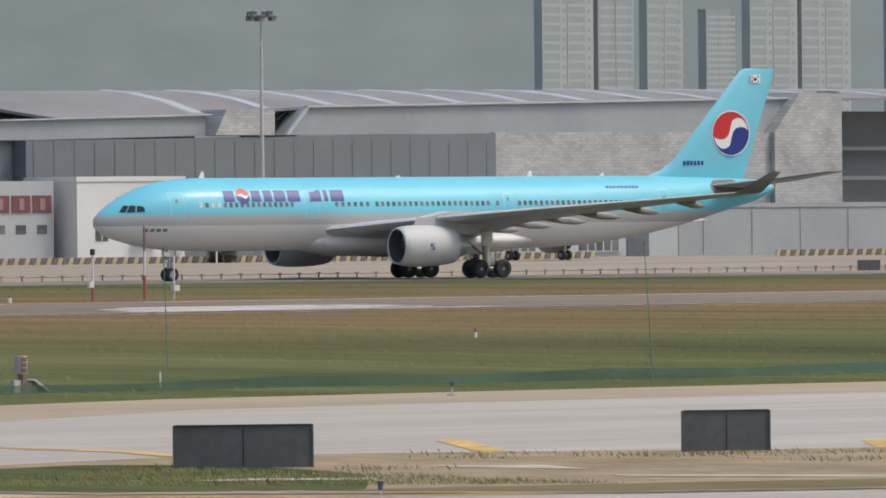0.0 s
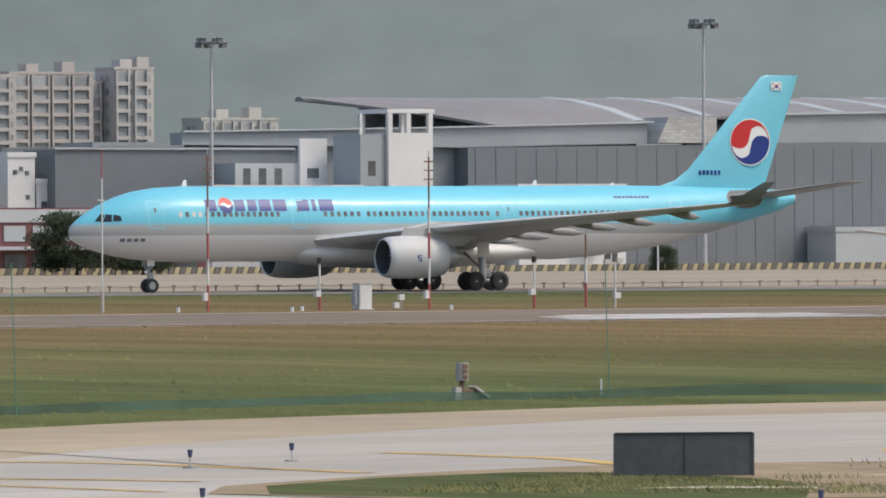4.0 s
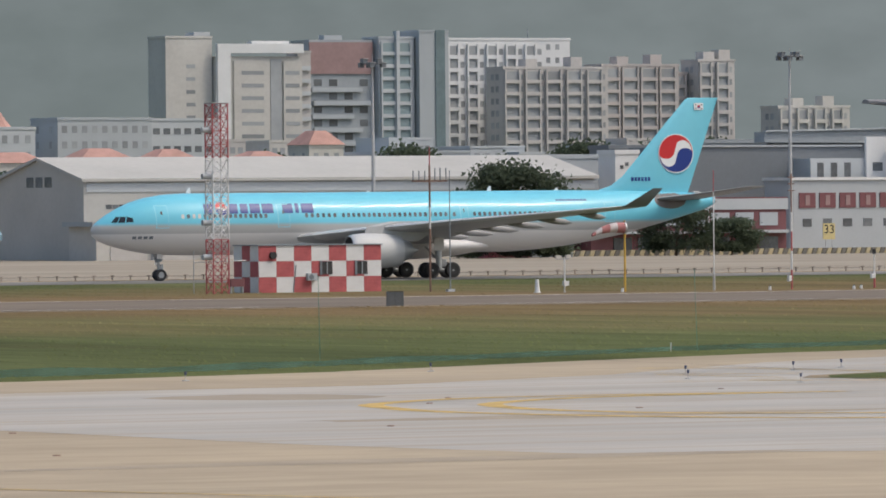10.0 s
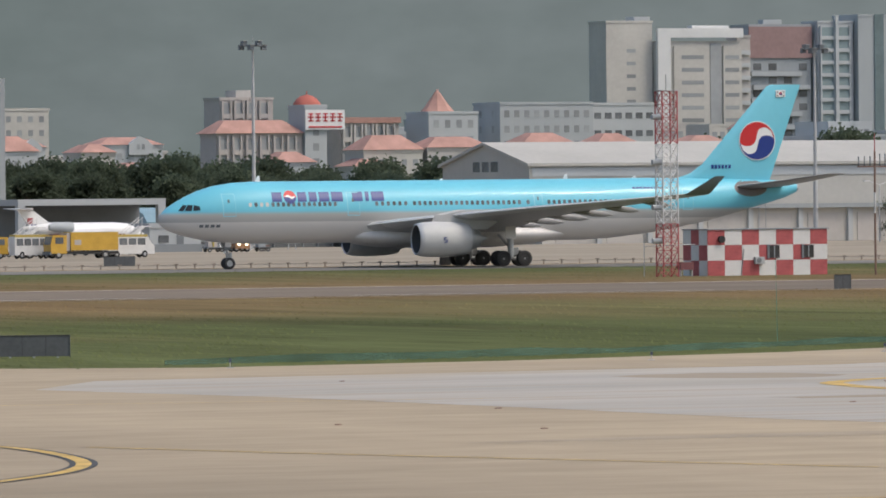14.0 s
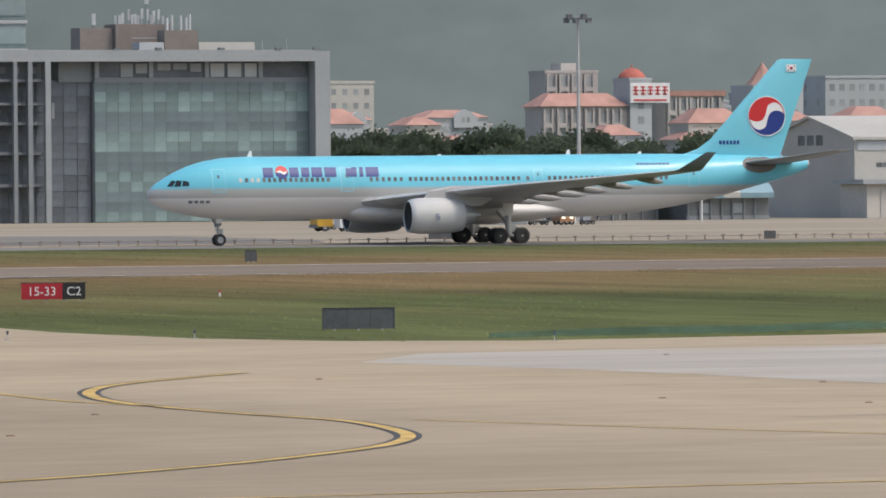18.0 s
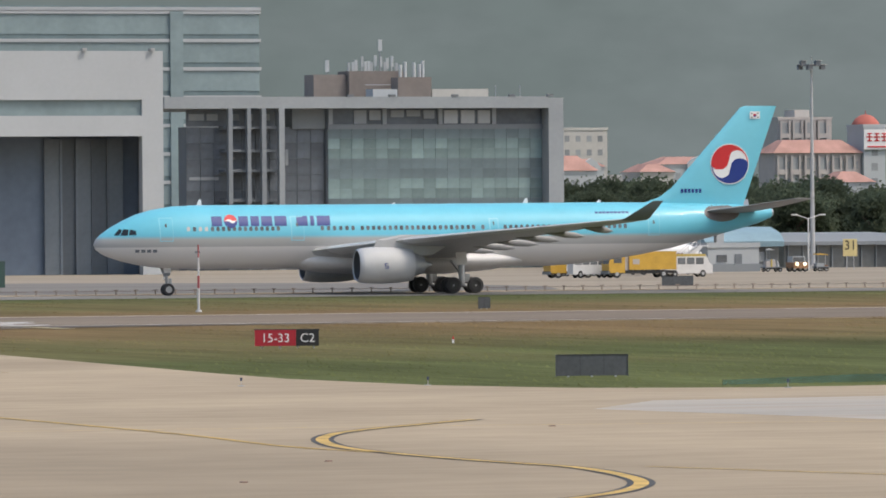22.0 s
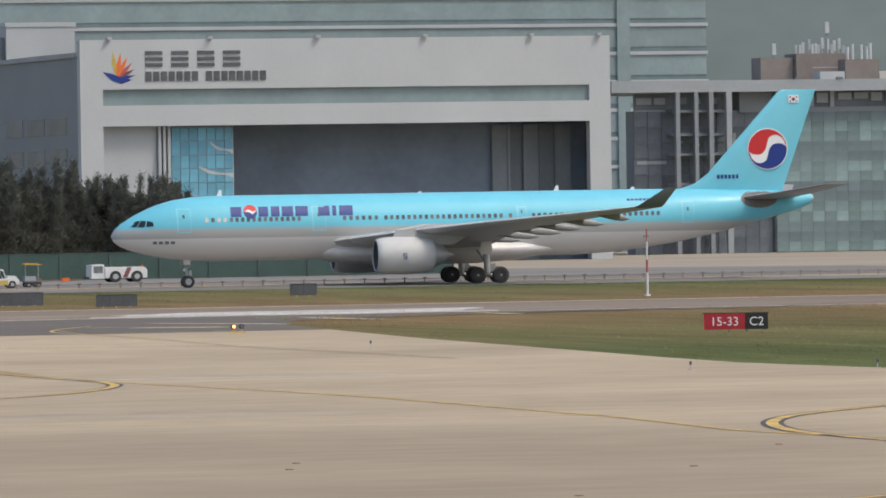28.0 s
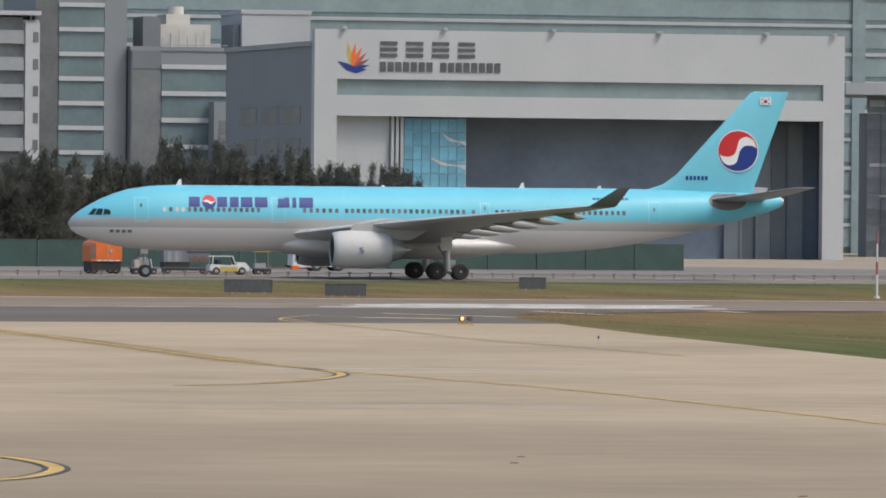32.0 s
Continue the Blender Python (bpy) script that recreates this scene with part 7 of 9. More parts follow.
part("door", B(-0.35, 0.05, -0.37, -0.35, 0.15, 1.38), M["white_paint"], c)
part("side_box", B(-0.62, -0.41, -0.2, 0.2, 0.3, 1.1), M["off_white"], c)
part("plinth", B(-0.5, 0.5, -0.45, 0.45, 0, 0.06), M["beige"], c)
for dx, h in ((0, 0.4), (0.34, 0.85)):
    c = thing("small_box", (306.8 + dx, 515, 0), "small white equipment box on a stand", "box")
    part("body", B(-0.16, 0.16, -0.12, 0.12, h - 0.32, h), M["white_paint"], c)
    part("stand", T((0, 0, 0), (0, 0, h - 0.3), 0.04, seg=8), M["steel"], c)
c = thing("white_cone", (272.9, 515, 0), "tall tapered white marker cone", "cone")
part("cone", T((0, 0, 0.06), (0, 0, 1.0), 0.2, 0.12, seg=14), M["white_paint"], c)
part("base", T((0, 0, 0), (0, 0, 0.06), 0.28, seg=14), M["white_paint"], c)
for x, y in ((291, 512), (298.3, 511), (308, 511), (279, 513), (296.5, 509)):
    c = thing("runway_lamp", (x, y, 0), "small white runway edge lamp", "light", "runway edge lights")
    part("body", T((0, 0, 0), (0, 0, 0.28), 0.12, 0.09, seg=10), M["white_paint"], c)
    part("cap", T((0, 0, 0.28), (0, 0, 0.34), 0.07, seg=10), M["pane"], c)


def windsock():
    w = thing("windsock", (280.3, 515, 0), "red and white windsock on a yellow pole, filled from the east", "windsock")
    part("pole", T((0, 0, 0), (0, 0, 5.3), 0.09, 0.07, seg=12), M["yellow"], w)
    part("hoop", T((0.02, 0, 4.75), (-0.12, 0, 4.75), 0.45, seg=18), M["steel"], w)
    xs = [0, -0.75, -1.35, -2.0, -2.5, -2.75]
    rs = [0.42, 0.38, 0.33, 0.25, 0.17, 0.12]
    zs = [4.75, 4.77, 4.72, 4.56, 4.34, 4.22]
    for i in range(5):
        rings = [[(xs[k], rs[k] * math.cos(2 * math.pi * j / 18), zs[k] + rs[k] * math.sin(2 * math.pi * j / 18)) for j in range(18)] for k in (i, i + 1)]
        part("band", loft(bmesh.new(), rings, caps=False), M["sock_red"] if i % 2 == 0 else M["sock_white"], w, "", True)


windsock()


def lattice_mast():
    m = thing("lattice_mast", (257.2, 537, 0), "red and white lattice mast with small equipment drums", "mast")
    h, n = 14.4, 14
    for i in range(n):
        col = M["white_paint"] if 4 <= i <= 9 else M["red_fade"]
        bm = bmesh.new()
        z0, z1 = h * i / n, h * (i + 1) / n
        w = 0.64
        c = [(-w, -w), (w, -w), (w, w), (-w, w)]
        for k in range(4):
            a, b = c[k], c[(k + 1) % 4]
            tube(bm, (*a, z0), (*a, z1), 0.055, seg=6)
            tube(bm, (*a, z0), (*b, z1), 0.03, seg=5)
            tube(bm, (*b, z0), (*a, z1), 0.03, seg=5)
            tube(bm, (*a, z1), (*b, z1), 0.03, seg=5)
        part("lattice_bay", bm, col, m)
    for z in (12.4, 8.9, 5.4, 2.8):
        part("drum", T((-1.35, -0.2, z), (-0.55, -0.2, z), 0.22, seg=12), M["off_white"], m)
    part("tip", T((0, 0, h), (0, 0, h + 1.3), 0.04, seg=6), M["steel"], m)
    part("platform", B(-0.7, 0.7, -0.7, 0.7, h, h + 0.06), M["steel"], m)
    p = thing("stay_post", (255.2, 537, 0), "thin post beside the lattice mast with a hoop", "post")
    part("shaft", T((0, 0, 0), (0, 0, 3.3), 0.04, seg=8), M["steel"], p)
    part("arm", T((0, 0, 2.4), (4.4, 0, 2.5), 0.03, seg=6), M["steel"], p)


lattice_mast()


def check_hut():
    h = thing("equipment_hut", (262.1, 540, 0), "small equipment hut chequered in red and white squares", "hut")
    W_, D_, Z_ = 10.45, 4.3, 3.6
    part("wall", B(0, W_, 0.04, D_, 0, Z_ - 0.04), M["white_paint"], h)
    w = W_ / 7
    for j in range(3):
        for i in range(7):
            red = (i + j) % 2 == 0
            piece("red_square" if red else "white_square", "hut_%d" % red, lambda: B(0.006, w - 0.006, -0.02, 0.045, 0, Z_ / 3 - 0.012), M["red_fade"] if red else M["white_paint"], h, (w * i, 0, Z_ * j / 3))
        for i in range(3):
            red = (i + j) % 2 == 1
            piece("red_square" if red else "white_square", "hutside_%d" % red, lambda: B(-0.03, 0.02, 0, D_ / 3 - 0.02, 0, Z_ / 3 - 0.012), M["red_fade"] if red else M["white_paint"], h, (0, 0.05 + D_ / 3 * i, Z_ * j / 3))
    part("roof", B(-0.10, W_ + 0.10, -0.10, D_ + 0.1, Z_ - 0.02, Z_ + 0.07), M["grey"], h)
    for x in (5.8, 8.8):
        wn_ = part("window", B(x - 0.45, x + 0.45, -0.06, 0.02, 1.35, 2.35), M["black"], h)
        part("window_frame", B(x - 0.04, x + 0.04, -0.09, -0.06, 1.35, 2.35), M["grey_light"], wn_)
        part("shutter", B(x - 0.62, x - 0.45, -0.12, -0.02, 1.3, 2.4), M["grey_dark"], wn_)
    ac = part("air_conditioner", B(4.0, 4.8, -0.38, -0.03, 0.9, 1.45), M["off_white"], h)
    part("fan_grille", T((4.3, -0.385, 1.17), (4.3, -0.40, 1.17), 0.21, seg=16), M["grey_dark"], ac)
    part("lamp", T((1.15, -0.3, 2.85), (1.15, -0.02, 2.85), 0.28, seg=12), M["black"], h)
    part("pipe", T((2.9, -0.05, 0), (3.15, -0.05, 2.1), 0.04, seg=8), M["grey_dark"], h)
    b = thing("battery_box", (260.2, 540.5, 0), "small maroon box beside the chequered hut", "box")
    part("body", B(-0.35, 0.8, -0.3, 0.3, 0.5, 1.1), M["maroon"], b)
    part("leg", B(-0.3, -0.2, -0.2, 0.2, 0, 0.5), M["steel"], b)
    part("leg", B(0.65, 0.75, -0.2, 0.2, 0, 0.5), M["steel"], b)


check_hut()
m = thing("aerial_mast", (272.2, 531, 0), "slim red mast with a cross arm of small aerials", "mast")
for i in range(6):
    part("band", T((0, 0, 1.6 * i), (0, 0, 1.6 * (i + 1)), 0.085, 0.08, seg=8), M["rust"] if i != 3 else M["white_paint"], m)
part("cross_arm", B(-1.5, 1.5, -0.05, 0.05, 8.35, 8.46), M["rust"], m)
for x in (-1.4, -0.9, -0.4, 0.45, 0.9, 1.4):
    part("aerial", T((x, 0, 8.4), (x, 0, 9.2 + 0.2 * (x > 0)), 0.05, seg=6), M["grey_dark"], m)
part("tip", T((0, 0, 9.6), (0, 0, 11.0), 0.05, 0.03, seg=6), M["red_fade"], m)
m = thing("aerial_pole", (273.9, 531, 0), "thin tall grey pole", "pole")
part("shaft", T((0, 0, 0), (0, 0, 9.2), 0.05, 0.04, seg=8), M["grey"], m)
part("base", B(-0.3, 0.3, -0.2, 0.2, 0, 0.2), M["off_white"], m)
m = thing("wind_pole", (169.1, 522.4, 0), "white mast with a red top band and small sensor", "pole")
part("lower", T((0, 0, 0), (0, 0, 1.7), 0.09, seg=10), M["white_paint"], m)
part("middle", T((0, 0, 1.7), (0, 0, 2.6), 0.08, seg=10), M["red_fade"], m)
part("upper", T((0, 0, 2.6), (0, 0, 3.9), 0.07, seg=10), M["white_paint"], m)
part("top", T((0, 0, 3.9), (0, 0, 4.8), 0.06, seg=10), M["red_fade"], m)
part("sensor", B(-0.25, 0.12, -0.05, 0.05, 4.2, 4.35), M["grey_dark"], m)
part("foot", T((0, 0, 0), (0, 0, 0.15), 0.22, seg=12), M["white_paint"], m)


def low_fence():
    f = thing("light_rail", (0, 0, 0), "low rail of brown posts along the apron edge", "fence")
    part("rail", B(105, 640, 656.0, 656.06, 0.34, 0.38), M["rail_brown"], f)
    part("kerb_strip", B(105, 640, 651.8, 652.6, 0.03, 0.09), M["concrete"], f, "pale kerb strip")
    i = 0
    x = 106.0
    while x < 639 and i < 290:
        piece("post", "rail_post", lambda: box(B(-0.05, 0.05, -0.05, 0.05, 0, 0.46), -0.22, 0.22, -0.04, 0.04, 0.40, 0.46), M["rail_brown"], f, (x, 656, 0.03))
        x += 1.86
        i += 1


low_fence()


def stripe_barrier():
    b = thing("striped_barrier", (0, 0, 0), "low concrete barrier painted in yellow and black stripes", "barrier")
    i = 0
    x = 484.0
    while x < 690:
        if not 640 < x < 668:
            piece("stripe", "bar_%d" % (i % 2), lambda: loft(bmesh.new(), [[(0, 0, 0.03), (0.62, 0, 0.03), (0.62, 0.3, 0.03), (0, 0.3, 0.03)], [(0.3, 0, 0.82), (0.92, 0, 0.82), (0.92, 0.3, 0.82), (0.3, 0.3, 0.82)]]), M["stripe_pale"] if i % 2 else M["stripe_dark"], b, (x, 915, 0))
        x += 0.76
        i += 1


stripe_barrier()


def light_mast(x, y, h=25.7):
    m = thing("light_mast", (x, y, 0), "tall slim apron floodlight mast with a ring of lamps", "light mast", "apron floodlight masts")
    for i in range(3):
        part("shaft", T((0, 0, h * i / 3), (0, 0, h * (i + 1) / 3), 0.34 - 0.07 * i, 0.27 - 0.07 * i, seg=14), M["mast"], m)
    part("ring", T((0, 0, h - 0.1), (0, 0, h + 0.1), 1.5, 1.5, seg=20), M["grey_dark"], m)
    for k in range(9):
        a = 2 * math.pi * k / 9
        cx, cy = 1.5 * math.cos(a), 1.5 * math.sin(a)
        lamp = part("floodlight", B(cx - 0.32, cx + 0.32, cy - 0.25, cy + 0.25, h - 0.55 + 0.5 * (k % 2), h + 0.1 + 0.5 * (k % 2)), M["grey_dark"], m)
        part("visor", B(cx - 0.36, cx + 0.36, cy - 0.45, cy - 0.2, h + 0.06 + 0.5 * (k % 2), h + 0.12 + 0.5 * (k % 2)), M["steel"], lamp)
    part("spike", T((0, 0, h), (0, 0, h + 1.2), 0.04, seg=6), M["steel"], m)
    part("plinth", B(-0.7, 0.7, -0.7, 0.7, 0, 0.5), M["block"], m)


for X, HH in ((596.0, 29.8), (527.3, 26.9), (463.7, 25.9), (382.2, 26.4)):
    light_mast(X, 922, HH)
for x, y, h in ((578.2, 905, 9.5), (505, 905, 8.0), (464.6, 905, 7.6), (372.5, 900, 6.5), (390.0, 900, 7.0)):
    m = thing("street_lamp", (x, y, 0), "pale curved street lamp", "street lamp")
    part("shaft", T((0, 0, 0), (0, 0, h), 0.12, 0.08, seg=10), M["white_paint"], m)
    for sd in (-1, 1):
        part("arm", T((0, 0, h), (sd * 1.6, 0, h + 0.5), 0.06, seg=8), M["white_paint"], m)
        part("lamp_head", B(sd * 1.9 - 0.4, sd * 1.9 + 0.4, -0.15, 0.15, h + 0.42, h + 0.6), M["white_paint"], m)


def stand_sign(x, y, z, digits):
    s = thing("stand_sign", (x, y, 0), "yellow stand number board on two posts", "sign", "stand number boards")
    part("post", T((-0.5, 0, 0), (-0.5, 0, z), 0.06, seg=8), M["steel"], s)
    part("post", T((0.5, 0, 0), (0.5, 0, z), 0.06, seg=8), M["steel"], s)
    part("board", B(-0.95, 0.95, -0.06, 0.06, z - 1.0, z + 1.2), M["sign_yellow"], s)
    lettering(digits, 1.7, M["black_sign"], s, (0, -0.075, z + 0.35))


stand_sign(535.0, 925, 2.9, "33")
stand_sign(457.2, 925, 7.6, "32")
stand_sign(378.2, 900, 2.7, "31")


# ---- trees ----
def make_tree(kind, h, w, seed, parent_at):
    r = random.Random(seed)
    t = thing("tree", parent_at, {"broad": "broad dense dark green tree", "feather": "feathery dark green casuarina tree", "bush": "dense dark green bush"}[kind], "tree")
    tb = bmesh.new()
    tube(tb, (0, 0, -0.2), (0.1, 0, h * 0.5), 0.28 * h / 10, 0.14 * h / 10, seg=8)
    for k in range(6):
        a = 2 * math.pi * k / 6 + r.random()
        z = h * (0.25 + 0.3 * r.random())
        tube(tb, (0.05, 0, z), (w * 0.35 * math.cos(a), w * 0.35 * math.sin(a), z + h * 0.25), 0.10 * h / 10, 0.03, seg=6)
    part("trunk", tb, M["bark"], t)
    lb = bmesh.new()
    clumps = []
    if kind == "feather":
        for j in range(7):
            a, rad, top = r.random() * 2 * math.pi, w * 0.46 * math.sqrt(r.random()), h * r.uniform(0.66, 1.0)
            for k in range(13):
                q = (k + r.random()) / 13
                out = w * 0.13 * (1 - q) ** 0.8
                clumps.append((rad * math.cos(a) + r.gauss(0, out), rad * math.sin(a) + r.gauss(0, out), top * (0.1 + 0.9 * q), w * (0.035 + 0.12 * (1 - q)), h * 0.055))
        n = 105
    else:
        for k in range(46):
            a, q = r.random() * 2 * math.pi, r.random()
            z = h * (0.16 + 0.72 * q)
            rad = w * 0.42 * math.sqrt(max(1 - ((q - 0.42) / 0.62) ** 2, 0.05)) * (0.55 + 0.5 * r.random())
            clumps.append((rad * math.cos(a), rad * math.sin(a), z, w * 0.13, h * 0.085))
        n = 300
    for cx, cy, cz, sw, sh in clumps:
        for i in range(n):
            p = Vector((r.gauss(cx, sw * 0.6), r.gauss(cy, sw * 0.6), r.gauss(cz, sh * 0.6)))
            s = (0.24 + 0.28 * r.random()) * h / 11
            d = Vector((r.gauss(0, 1), r.gauss(0, 1), r.gauss(0, 1) + (2.2 if kind == "feather" else 0.2))).normalized()
            e = d.orthogonal().normalized() * s * (0.14 if kind == "feather" else 0.6)
            f = d * s * (1.0 if kind == "feather" else 0.85)
            lb.faces.new([lb.verts.new(v) for v in (p - e, p - f * 0.2 + e * 0.2, p + e, p + f)])
    part("crown", lb, M["leaf_hazed" if kind == "feather" else "leaf"], t)
    return t


tA = make_tree("broad", 13.0, 17.0, 1, (472.5, 898, 0))
tB = make_tree("bush", 7.6, 10.5, 2, (499.5, 904, 0))
tC = make_tree("feather", 13.0, 8.0, 3, (205, 872, 0))
tD = make_tree("feather", 11.0, 8.0, 4, (214, 866, 0))
tE = make_tree("broad", 10.5, 9.5, 5, (431, 1105, 0))
rnd = random.Random(17)
copy_thing(tB, pose(468.5, 903, 0, 0, 0, 70)).scale = (0.85, 0.85, 0.9)
for x, y, k in ((465.5, 898.5, 0.55), (472.0, 897.5, 0.5), (478.5, 899, 0.6)):
    copy_thing(tB, pose(x, y, -0.2, 0, 0, x * 40 % 360)).scale = (k, k, k)
copy_thing(tB, pose(508, 904, 0, 0, 0, 140)).scale = (0.8, 0.8, 0.7)
copy_thing(tB, pose(583.5, 912, -0.6, 0, 0, 20)).scale = (0.34, 0.34, 0.52)
for i in range(72):
    x = 128 + i * 1.27 + rnd.uniform(-1.2, 1.2)
    src = tC if i % 2 else tD
    o = copy_thing(src, pose(x, 845 + rnd.uniform(0, 55), -1.5 * rnd.random(), 0, 0, rnd.uniform(0, 360)))
    k = rnd.uniform(0.86, 1.1) * (0.85 if x > 213 else 1.0)
    o.scale = (k * 1.25, k * 1.25, k)
for i in range(22):
    o = copy_thing(tC if i % 2 else tD, pose(199 + i * 1.2, 850 + rnd.uniform(0, 40), -1.0 * rnd.random(), 0, 0, rnd.uniform(0, 360)))
    k = rnd.uniform(0.74, 0.95)
    o.scale = (k * 1.1, k * 1.1, k)
for i in range(46):
    x = 396 + i * 2.6 + rnd.uniform(-1, 1)
    o = copy_thing(tE, pose(x, 1085 + rnd.uniform(0, 70), -1.0, 0, 0, rnd.uniform(0, 360)))
    k = rnd.uniform(0.95, 1.4)
    o.scale = (k, k, k)
for i in range(26):
    x = 640 + i * 12 + rnd.uniform(-4, 4)
    o = copy_thing(tE, pose(x, 1560 + rnd.uniform(0, 60), -1, 0, 0, rnd.uniform(0, 360)))
    k = rnd.uniform(1.6, 2.3)
    o.scale = (k, k, k)


for i in range(34):
    x = 515 + i * 5.6 + rnd.uniform(-2, 2)
    o = copy_thing(tE if i % 3 else tC, pose(x, 1372 + rnd.uniform(0, 14), -0.5, 0, 0, rnd.uniform(0, 360)))
    k = rnd.uniform(0.8, 1.25)
    o.scale = (k, k, k)


# ---- vehicles and parked aircraft ----
def road_wheel(parent, at, r=0.45, w=0.28):
    def mk():
        bm = T((0, -w / 2, 0), (0, w / 2, 0), r, seg=18)
        return bm
    o = piece("tyre", "tyre_%.2f" % r, mk, M["tyre"], parent, at)
    def hb():
        return T((0, -w / 2 - 0.02, 0), (0, w / 2 + 0.02, 0), r * 0.5, seg=12)
    q = piece("rim", "rim_%.2f" % r, hb, M["steel"], o, (0, 0, 0))
    return o


def truck(x, y, L=7.2, label="yellow box truck parked on the apron", cargo=True):
    t = thing("truck", (x, y, 0.05), label, "truck")
    part("chassis", B(0, L, -1.1, 1.1, 0.5, 0.85), M["black"], t)
    cab = loft(bmesh.new(), [[(0.05, sy, 0.6), (0.0, sy, 1.6), (0.25, sy, 2.75), (1.9, sy, 2.75), (1.9, sy, 0.6)] for sy in (-1.15, 1.15)])
    c = part("cab", cab, M["yellow"], t)
    part("side_window", B(0.55, 1.5, -1.17, -1.14, 1.75, 2.5), M["pane"], c)
    ws = loft(bmesh.new(), [[(-0.01, sy, 1.65), (0.2, sy, 2.6), (0.24, sy, 2.6), (0.05, sy, 1.65)] for sy in (-1.0, 1.0)])
    part("windscreen", ws, M["pane"], c)
    part("bumper", B(-0.12, 0.1, -1.15, 1.15, 0.45, 0.8), M["grey_dark"], t)
    if cargo:
        b = part("cargo_box", B(2.4, L, -1.2, 1.2, 0.95, 3.05), M["yellow"], t)
        part("grille", B(2.8, 3.6, -1.22, -1.2, 1.6, 2.2), M["brown"], b)
        part("top_edge", B(2.4, L, -1.22, 1.22, 3.05, 3.1), M["yellow_dull"], b)
        part("equipment", B(1.95, 2.38, -1.0, 1.0, 0.9, 3.0), M["brown"], t)
    for wx in (0.95, L - 1.5):
        for sy in (-1.0, 1.0):
            road_wheel(t, (wx, sy, 0.45))
    return t


def minibus(x, y, label="white and yellow minibus parked on the apron"):
    t = thing("minibus", (x, y, 0.05), label, "bus")
    L = 6.6
    bd = loft(bmesh.new(), [[(0, sy, 0.4), (0, sy, 2.4), (0.15, sy, 2.6), (5.6, sy, 2.6), (6.2, sy, 1.6), (L, sy, 1.35), (L, sy, 0.4)] for sy in (-1.0, 1.0)])
    b = part("body", bd, M["white_paint"], t)
    part("roof_band", B(0.02, 5.6, -1.02, 1.02, 2.35, 2.62), M["yellow_dull"], t, "yellow roof band")
    for k in range(4):
        part("window", B(0.3 + 1.3 * k, 1.4 + 1.3 * k, -1.02, -0.98, 1.45, 2.2), M["pane"], b)
    ws = loft(bmesh.new(), [[(5.72, sy, 2.45), (6.24, sy, 1.62), (6.27, sy, 1.62), (5.76, sy, 2.45)] for sy in (-0.9, 0.9)])
    part("windscreen", ws, M["pane"], b)
    for wx in (1.2, 5.2):
        for sy in (-0.9, 0.9):
            road_wheel(t, (wx, sy, 0.40), 0.40)
    return t


truck(300.4, 802, 6.0, "yellow flatbed service truck on the apron", False).scale = (1.0, 1.0, 0.88)
minibus(301.7, 798).scale = (0.71, 0.88, 1.02)
truck(304.7, 795, 8.0).scale = (1.0, 1.0, 0.94)
minibus(313.2, 799, "white minibus with a yellow roof parked on the apron").scale = (0.84, 0.88, 0.98)


